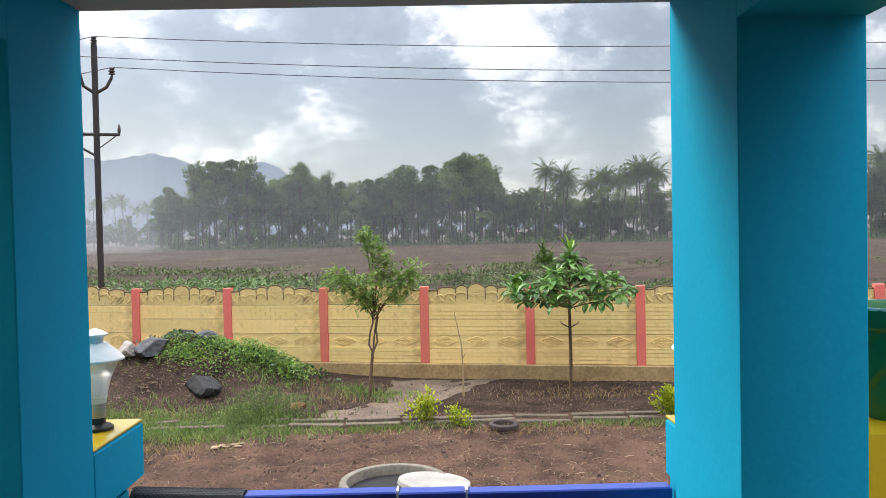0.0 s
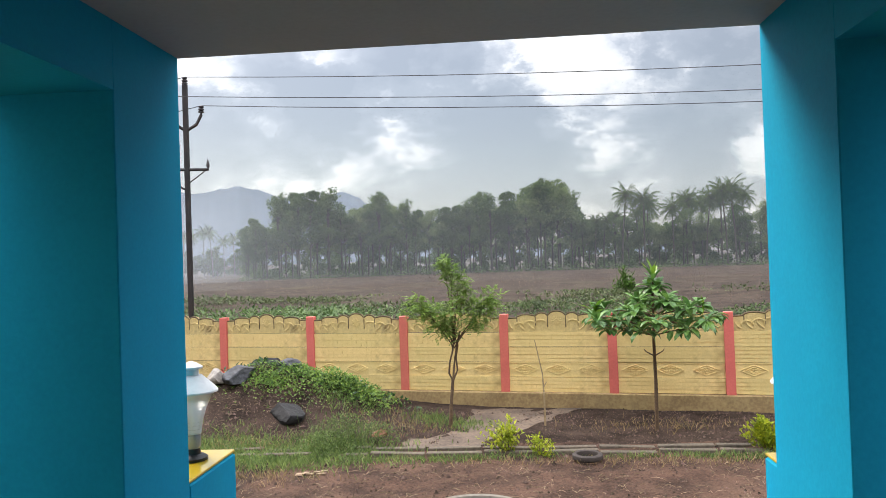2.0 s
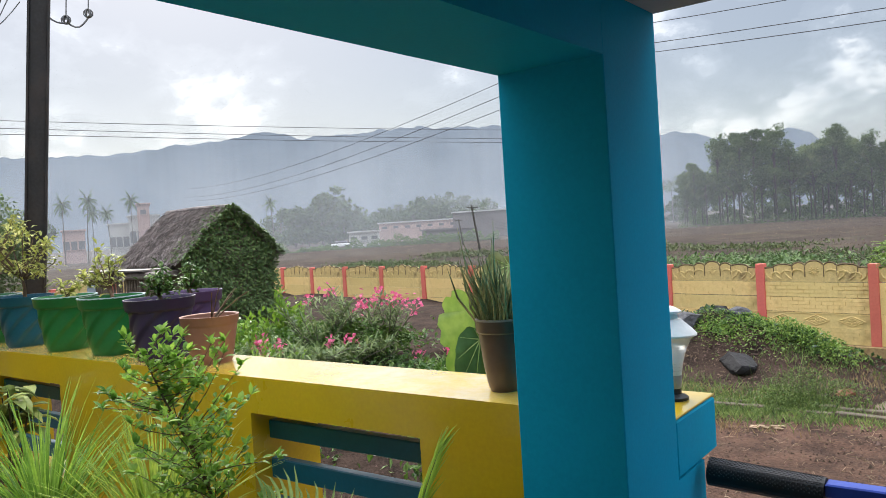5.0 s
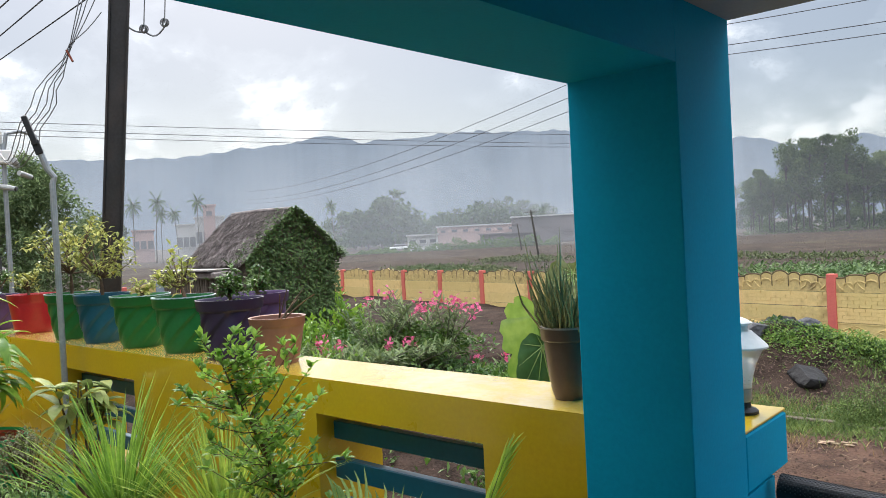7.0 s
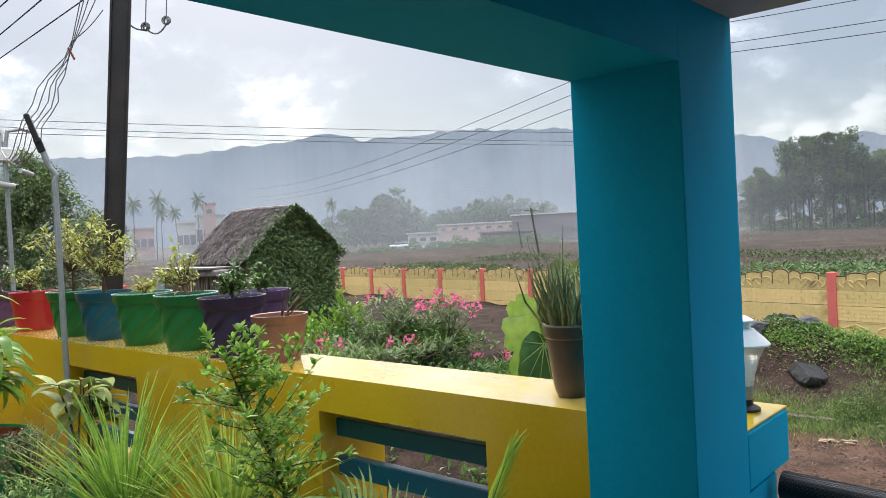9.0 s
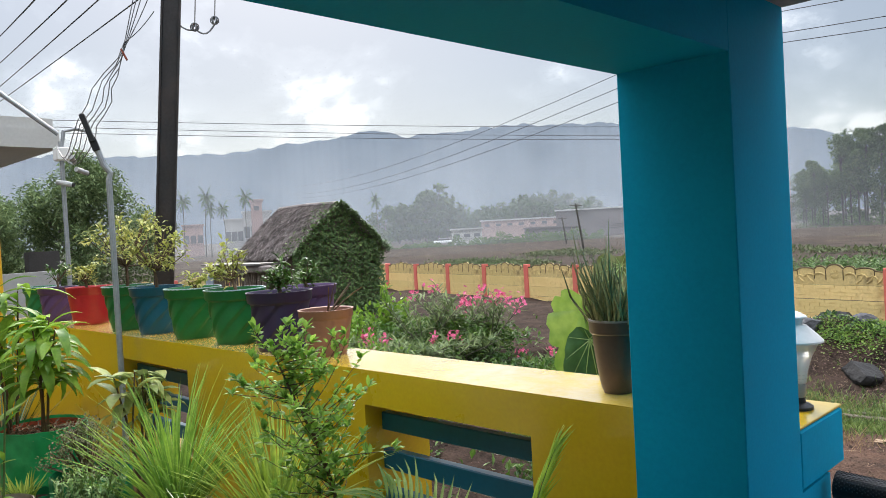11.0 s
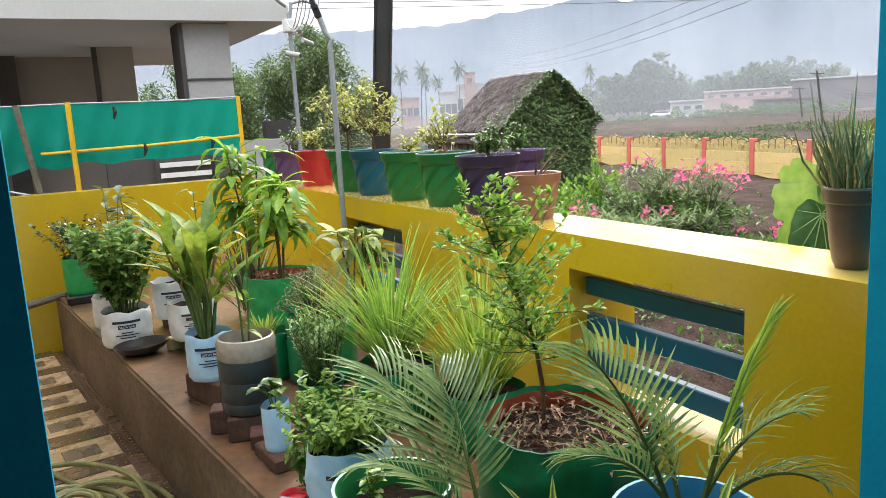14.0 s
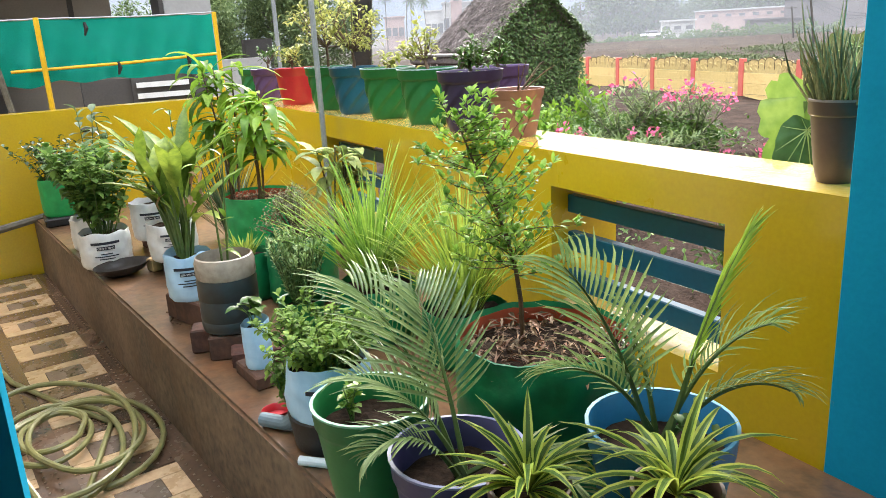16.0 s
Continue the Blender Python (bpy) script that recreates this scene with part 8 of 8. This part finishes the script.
def lime_tree():
    rr = random.Random(331)
    t = thing("lime_sapling", (-1.75, 0.945, LEDGE + 0.31), "young lime tree with small glossy leaves in the largest bag", "plant")
    w, lv = Geo(), Geo()
    right = heading(-30)
    lean = [Vector((0, 0, -0.03)), Vector((0, 0, 0.13)) - right * 0.004, Vector((0, 0, 0.25)) - right * 0.02, Vector((0, 0, 0.38)) - right * 0.06, Vector((0, 0, 0.51)) - right * 0.115, Vector((0, 0, 0.62)) - right * 0.155]
    w.tube([tuple(p) for p in lean], [0.0075, 0.0066, 0.0054, 0.004, 0.003, 0.0018], 7)
    trunk = part("trunk", w, BARK, t)
    for i in range(66):
        u = (0.30 + 0.70 * (i + rr.random()) / 66) * 4.99
        k = int(u)
        b = lean[k].lerp(lean[k + 1], u - k)
        d = rdir(rr, -12, 45)
        d = (d + right * (0.5 if b.z > 0.2 and rr.random() < 0.45 else -0.10)).normalized()
        L = rr.uniform(0.11, 0.25) * (0.5 if b.z > 0.52 else 1)
        g = Geo()
        pts, dd = twig(g, b, d, L, 0.0016, 0.0008, rr, 0.35, 4, 0.06)
        part("branch", g, BARK, trunk)
        for p0, p1 in zip(pts, pts[1:]):
            for q in range(5):
                p = p0.lerp(p1, rr.random()) + rdir(rr) * 0.008
                lv.leaf(p, (rdir(rr, -15, 60) + dd * 0.6), (rr.uniform(-0.3, 0.3), rr.uniform(-0.3, 0.3), 1), rr.uniform(0.017, 0.031), rr.uniform(0.010, 0.018), rr.uniform(0.1, 0.7), 3, 0.18, 0.5)
        for q in range(5):
            lv.leaf(pts[-1], (rdir(rr, 0, 75) + dd * 0.5), (0, 0, 1), rr.uniform(0.022, 0.038), rr.uniform(0.011, 0.019), rr.uniform(0.1, 0.6), 3, 0.18, 0.5)
    part("foliage", lv, surf("lime_leaf", (0.28, 0.46, 0.075), (0.14, 0.28, 0.042), 6, 0.42, 0.0, island=True, obj_random=0.7, transl=0.48), t)


lime_tree()


def stalky(name, label, x, y, z, h, seed, nst, leaf_l, leaf_w, per, mat, spread=0.12, stem_r=0.006, droop=0.9, category="plant", start=0.35, el=(0, 55), seg=4, group=""):
    """Upright stems with leaves all along; large leaves are parts of their stem, small ones one foliage."""
    rr = random.Random(seed)
    t = thing(name, (x, y, z), label, category, group)
    lv = Geo()
    for k in range(nst):
        a = rr.uniform(0, 6.28)
        tip = Vector((math.cos(a) * spread * rr.uniform(0.2, 1), math.sin(a) * spread * rr.uniform(0.2, 1), h * rr.uniform(0.72, 1.0)))
        pts = [Vector((tip.x * 0.2, tip.y * 0.2, -0.02)), tip * 0.5 + Vector((rr.gauss(0, 0.012), rr.gauss(0, 0.012), 0)), tip]
        stem = part("stem", Geo().tube([tuple(p) for p in pts], [stem_r, stem_r * 0.75, stem_r * 0.4], 6, False), STEM_G if stem_r < 0.008 or "turmeric" in name else BARK, t)
        for q in range(per):
            u = start + (1 - start) * q / max(1, per - 1)
            p = pts[0].lerp(pts[1], u * 2) if u < 0.5 else pts[1].lerp(pts[2], (u - 0.5) * 2)
            v = rdir(rr, *el)
            big_leaf = leaf_l >= 0.12
            g = Geo() if big_leaf else lv
            g.leaf(p, v, (0, 0, 1), leaf_l * rr.uniform(0.7, 1.15), leaf_w * rr.uniform(0.8, 1.15), droop * rr.uniform(0.5, 1.3), seg, 0.16, 0.5)
            if big_leaf:
                part("leaf", smooth(g), mat, stem)
    if lv.v:
        part("foliage", smooth(lv), mat, t)
    return t


MANGO = surf("mango_leaf", (0.22, 0.38, 0.045), (0.11, 0.22, 0.025), 6, 0.45, 0.0, obj_random=0.8, transl=0.45, coat=0.05, spec=0.2)
stalky("mango_sapling", "mango sapling with long drooping pointed leaves", -4.50, 0.92, LEDGE + 0.28, 1.02, 341, 3, 0.27, 0.050, 25, MANGO, 0.13, 0.008, 2.0, start=0.42, seg=6)
stalky("mango_sapling", "second mango sapling with bright new leaves", -4.24, 0.98, LEDGE + 0.28, 0.72, 342, 4, 0.25, 0.052, 20, surf("mango_new_leaf", (0.28, 0.45, 0.05), (0.16, 0.31, 0.032), 6, 0.45, 0.0, obj_random=0.6, transl=0.4, coat=0.05), 0.20, 0.008, 1.9, start=0.45, seg=6)
stalky("potato_plant", "bushy dark green potato plant in a white bag", -4.70, 0.205, LEDGE + 0.18, 0.50, 343, 26, 0.066, 0.043, 40, surf("potato_leaf", (0.21, 0.35, 0.085), (0.11, 0.21, 0.05), 6, 0.65, 0.0, island=True, obj_random=0.6, transl=0.45, spec=0.15), 0.30, 0.004, 0.8, start=0.2, el=(-20, 60), seg=3)
stalky("potato_plant", "grey-green bushy plant beside the potato", -5.15, 0.20, LEDGE + 0.17, 0.52, 344, 15, 0.070, 0.045, 32, surf("grey_leaf", (0.18, 0.27, 0.13), (0.11, 0.18, 0.08), 6, 0.65, 0.0, island=True, obj_random=0.6, transl=0.4, spec=0.15), 0.26, 0.004, 0.8, start=0.3, el=(-20, 60), seg=3)
stalky("okra_plant", "tall thin okra plant against the yellow wall", -5.75, 0.42, LEDGE, 0.98, 345, 1, 0.14, 0.042, 11, GREEN, 0.05, 0.007, 1.3, start=0.45)
stalky("okra_plant", "tall thin plant against the yellow wall", -5.55, 0.84, LEDGE, 1.0, 346, 1, 0.13, 0.042, 12, GREEN, 0.05, 0.007, 1.3, start=0.4)
stalky("okra_plant", "thin leggy plant at the wall", -5.7, 0.30, LEDGE, 0.9, 347, 2, 0.10, 0.05, 12, surf("grey_leaf_2", (0.17, 0.24, 0.12), (0.10, 0.15, 0.08), 6, 0.5, 0.0, island=True, obj_random=0.6, transl=0.25), 0.08, 0.005, 0.8, start=0.5)
stalky("turmeric_plant", "turmeric plant with broad upright yellowing leaves", -3.45, 0.405, LEDGE + 0.28, 0.37, 348, 17, 0.33, 0.060, 3, surf("turmeric_leaf", (0.24, 0.33, 0.045), (0.11, 0.19, 0.025), 5, 0.5, 0.0, obj_random=0.7, transl=0.35), 0.17, 0.010, 0.6, start=0.5, el=(28, 80), seg=5)
stalky("turmeric_plant", "turmeric plant with pale folded leaves", -4.25, 0.50, LEDGE + 0.25, 0.34, 349, 6, 0.27, 0.075, 3, surf("turmeric_pale", (0.26, 0.34, 0.07), (0.14, 0.22, 0.045), 5, 0.5, 0.0, obj_random=0.5, transl=0.35), 0.10, 0.010, 0.6, start=0.45, el=(20, 78), seg=5)
stalky("croton_plant", "plant with thick pale yellow-green drooping leaves", -3.75, 1.26, LEDGE, 0.70, 350, 6, 0.17, 0.062, 9, surf("croton_leaf", (0.36, 0.41, 0.135), (0.20, 0.27, 0.075), 6, 0.42, 0.0, obj_random=0.8, transl=0.3), 0.13, 0.008, 1.2, start=0.70, el=(-20, 50))
stalky("hanging_plant", "trailing plant with small round leaves in the green bag", -6.08, 0.09, LEDGE + 0.30, 0.30, 351, 22, 0.045, 0.028, 24, DARK, 0.34, 0.003, 0.6, start=0.2, el=(-40, 60), seg=2)
stalky("rosemary_bush", "small needle-leaved rosemary bush", -2.84, 0.69, LEDGE + 0.17, 0.29, 352, 54, 0.030, 0.0065, 66, surf("rosemary_needle", (0.25, 0.37, 0.12), (0.15, 0.24, 0.08), 6, 0.6, 0.0, island=True, obj_random=0.6), 0.13, 0.0025, 0.2, start=0.15, el=(10, 75), seg=2)
stalky("chilli_plant", "chilli plant overflowing its pale blue bag", -2.10, 0.505, LEDGE + 0.23, 0.18, 353, 80, 0.028, 0.015, 34, surf("chilli_leaf", (0.20, 0.32, 0.06), (0.10, 0.185, 0.035), 6, 0.6, 0.0, island=True, obj_random=0.7, transl=0.4, spec=0.15), 0.24, 0.003, 0.8, start=0.15, el=(-35, 60), seg=3)
stalky("chilli_plant", "chilli shoots hanging over the ledge edge", -2.25, 0.46, LEDGE + 0.02, 0.25, 354, 28, 0.029, 0.015, 28, MATS["chilli_leaf"], 0.10, 0.003, 0.9, start=0.2, el=(-40, 50), seg=3)
stalky("chilli_seedling", "chilli seedling with a few broad leaves", -2.66, 0.455, LEDGE + 0.205, 0.10, 355, 3, 0.075, 0.034, 4, GREEN, 0.05, 0.003, 1.2, start=0.5)
stalky("herb_seedling", "small herb growing in the green pot", -1.755, 0.43, LEDGE + 0.235, 0.11, 356, 5, 0.032, 0.018, 12, LIGHT, 0.04, 0.0025, 0.6, start=0.3, seg=3)
stalky("herb_seedling", "small leafy weed in the blue pot", -1.10, 0.86, LEDGE + 0.265, 0.11, 357, 6, 0.034, 0.020, 9, GREEN, 0.08, 0.0025, 0.6, start=0.3, seg=3)
stalky("jar_cutting", "thin bare cuttings with few leaves in the jar", -2.985, 0.455, LEDGE + 0.32, 0.50, 358, 2, 0.08, 0.022, 4, LIGHT, 0.07, 0.005, 0.9, start=0.2)
stalky("curry_seedling", "thin seedling with tiny leaves in the large bag", -1.50, 1.08, LEDGE + 0.30, 0.17, 359, 5, 0.020, 0.010, 20, DARK, 0.09, 0.002, 0.4, start=0.2, seg=2)
# dense small-leaved shrub
rr = random.Random(361)
t = thing("box_shrub", (-3.42, 0.90, LEDGE + 0.28), "clipped shrub with tiny brownish green leaves", "plant")
lv = Geo()
for k in range(60):
    d = rdir(rr, 0, 88)
    tip = Vector((d.x * 0.22, d.y * 0.20, d.z * 0.19 + 0.02))
    part("stem", Geo().tube([(0, 0, -0.02), tuple(tip)], [0.004, 0.0015], 4, False), BARK, t)
    for q in range(34):
        lv.leaflet(tip * rr.uniform(0.7, 1.05) + rdir(rr) * 0.025, rdir(rr, -20, 80), (rr.uniform(-0.5, 0.5), rr.uniform(-0.5, 0.5), 1), rr.uniform(0.010, 0.018), rr.uniform(0.007, 0.012))
part("foliage", lv, surf("box_leaf", (0.20, 0.21, 0.09), (0.12, 0.115, 0.055), 6, 0.5, 0.0, island=True, obj_random=0.9, transl=0.2), t)
# dry husks among the turmeric
g = Geo()
for k in range(26):
    a = rr.uniform(0, 6.28)
    g.leaf((-3.45 + rr.gauss(0, 0.05), 0.405 + rr.gauss(0, 0.05), LEDGE + 0.60 + rr.uniform(-0.08, 0.06)), rdir(rr, -60, 30), (0, 0, 1), rr.uniform(0.04, 0.09), rr.uniform(0.015, 0.03), rr.uniform(0.5, 2.0), 3, 0.35)
stuff("dry_husks", g, surf("dry_husk", (0.42, 0.26, 0.15), (0.26, 0.15, 0.085), 6, 0.8, 0.0, island=True, obj_random=0.6, transl=0.2), "dried brown leaf ends on the turmeric", "plants")

# ---- small things on the ledge and floor ----
PVC = surf("grey_pvc", (0.15, 0.205, 0.24), (0.11, 0.155, 0.185), 6, 0.4, 0.05)
t = thing("pvc_elbow", (-2.26, 0.40, LEDGE + 0.026), "grey pipe elbow lying on the ledge edge", "pipe")
part("pipe", Geo().tube([(-0.05, -0.05, 0), (0.02, 0.0, 0), (0.04, 0.016, 0.010)], 0.022, 14), PVC, t)
part("socket", Geo().tube([(0.03, 0.01, 0.004), (0.052, 0.025, 0.024), (0.056, 0.03, 0.058)], 0.026, 14), PVC, t)
single("black_pipe", Geo().tube([(-2.33, 0.47, LEDGE + 0.05), (-2.18, 0.50, LEDGE + 0.075)], 0.026, 12), BLACK, "short black pipe piece on the ledge", "pipe")
g = smooth(Geo().lathe([(0.034, 0), (0.042, 0.026), (0.045, 0.028), (0.038, 0.006)], 24))
single("red_cup", g, POTC["red"], "small red plastic saucer on the ledge", "saucer", (-2.345, 0.405, LEDGE))
single("white_pipe", Geo().tube([(-2.03, 0.368, LEDGE + 0.014), (-1.72, 0.66, LEDGE + 0.014)], 0.0135, 12), surf("white_pvc", (0.62, 0.68, 0.72), (0.55, 0.6, 0.64), 6, 0.4, 0.05), "thin white pipe across the ledge", "pipe")
g = Geo().tube([(-3.60, 0.31, LEDGE + 0.006), (-3.50, 0.36, LEDGE + 0.012), (-3.33, 0.42, LEDGE + 0.008)], [0.004, 0.006, 0.007], 6)
g.tube([(-3.52, 0.33, LEDGE + 0.005), (-3.46, 0.30, LEDGE + 0.007), (-3.40, 0.33, LEDGE + 0.004)], [0.002, 0.003, 0.002], 5)
single("dry_stick", g, BARK, "dry forked stick lying on the ledge", "stick")
single("wood_block", Geo().box(-0.03, 0.03, -0.05, 0.05, 0, 0.07, ch=0.006), surf("pale_wood", (0.48, 0.35, 0.16), (0.34, 0.24, 0.11), 8, 0.7, 0.2), "pale wood block beside the bags", "block", pose(-4.37, 0.42, LEDGE, 0, 0, 20))
single("bamboo_pole", Geo().tube([(-6.42, -0.75, 0.43), (-6.38, -0.3, 0.478), (-6.36, 0.06, LEDGE + 0.028)], [0.03, 0.028, 0.024], 8), BARK_G, "old bamboo pole leaning at the end wall", "pole")
single("wall_bracket", Geo().tube([(-6.44, 0.42, 1.12), (-6.38, 0.40, 1.12), (-6.38, 0.33, 1.12)], 0.018, 6), IRON, "small rusty pipe bracket on the wall", "bracket")
HOSE = surf("olive_hose", (0.20, 0.19, 0.065), (0.13, 0.125, 0.045), 8, 0.42, 0.1, coat=0.15)
rr = random.Random(371)
pts = []
for i in range(170):
    a = i * 0.21
    k = i / 170
    r = 0.26 + 0.13 * math.sin(i * 0.043 + 1) + 0.04 * math.sin(i * 0.31)
    pts.append((-3.42 + 0.10 * math.sin(i * 0.06) + r * 1.25 * math.cos(a), -0.20 + 0.05 * math.cos(i * 0.05) + r * 0.80 * math.sin(a), FLOOR + 0.018 + 0.045 * k + 0.012 * abs(math.sin(a * 1.5 + k * 9))))
pts = [(-5.1, -0.75, FLOOR + 0.014), (-4.7, -0.46, FLOOR + 0.014), (-4.25, -0.36, FLOOR + 0.014), (-3.9, -0.2, FLOOR + 0.014), (-3.5, 0.0, FLOOR + 0.014)] + pts + [(-2.95, -0.30, FLOOR + 0.03), (-2.7, -0.45, FLOOR + 0.014), (-2.3, -0.8, FLOOR + 0.014)]
single("garden_hose", smooth(Geo().tube(pts, 0.0125, 8)), HOSE, "coiled olive green garden hose on the tiles", "hose")

# ---- floor tiles of the path ----
TC = surf("cream_tile", (0.50, 0.345, 0.20), (0.37, 0.24, 0.13), 5, 0.28, 0.1, 40, coat=0.4, stain=(0.30, 0.165, 0.075), stain_scale=3, stain_amount=0.7, obj_random=0.15)
TB = surf("brown_tile_inset", (0.15, 0.10, 0.075), (0.10, 0.07, 0.05), 5, 0.28, 0.1, 40, coat=0.4)
P_, W1, W2, I1, I2 = 0.469, 0.150, 0.168, 0.074, 0.082
piece = {}
for nm, (x0, x1, y0, y1) in (("a", (-W1, -I1 - 0.003, -W2, W2)), ("b", (I1 + 0.003, W1, -W2, W2)), ("c", (-I1, I1, I2 + 0.003, W2)), ("d", (-I1, I1, -W2, -I2 - 0.003))):
    piece[nm] = Geo().box(x0, x1, y0, y1, 0, 0.004).mesh("tile", TC)
piece["m"] = Geo().box(-I1, I1, -I2, I2, 0, 0.0045).mesh("tile_inset", TB)
band = {k: Geo().box(-0.071, 0.071, -W2, W2, 0, 0.003).mesh("tile_band", FT) for k in "x"}
TW_ = surf("pale_tile_dot", (0.20, 0.145, 0.10), None, 5, 0.3, 0.0)
dots = Geo()
for i in range(11):
    for j in range(3):
        cx_, cy_ = -0.26 - P_ * i - 0.01, -0.262 - j * 0.46
        base = hx @ Matrix.Translation((cx_, cy_, FLOOR + 0.0005))
        for k, me in piece.items():
            part("tile_inset" if k == "m" else "tile", me, None, path_floor, m=base)
        part("tile_band", band["x"], None, path_floor, m=hx @ Matrix.Translation((cx_ - P_ / 2, cy_, FLOOR + 0.0005)))
        for (dx, dy, nx_, ny_, sx_, sy_) in ((-P_ / 2 - 0.045, -0.15, 2, 8, 0.09, 0.043), (-0.2, 0.192, 10, 1, 0.047, 0.04), (-0.2, 0.235, 10, 1, 0.047, 0.04), (-0.06, -0.06, 4, 2, 0.04, 0.12)):
            for u in range(nx_):
                for v in range(ny_):
                    dots.box(dx + u * sx_ - 0.004, dx + u * sx_ + 0.004, dy + v * sy_ - 0.004, dy + v * sy_ + 0.004, 0.0035, 0.0056, base)
tagged(part("tile_dot", dots, TW_, path_floor, "small white tile dots"), kind="stuff")
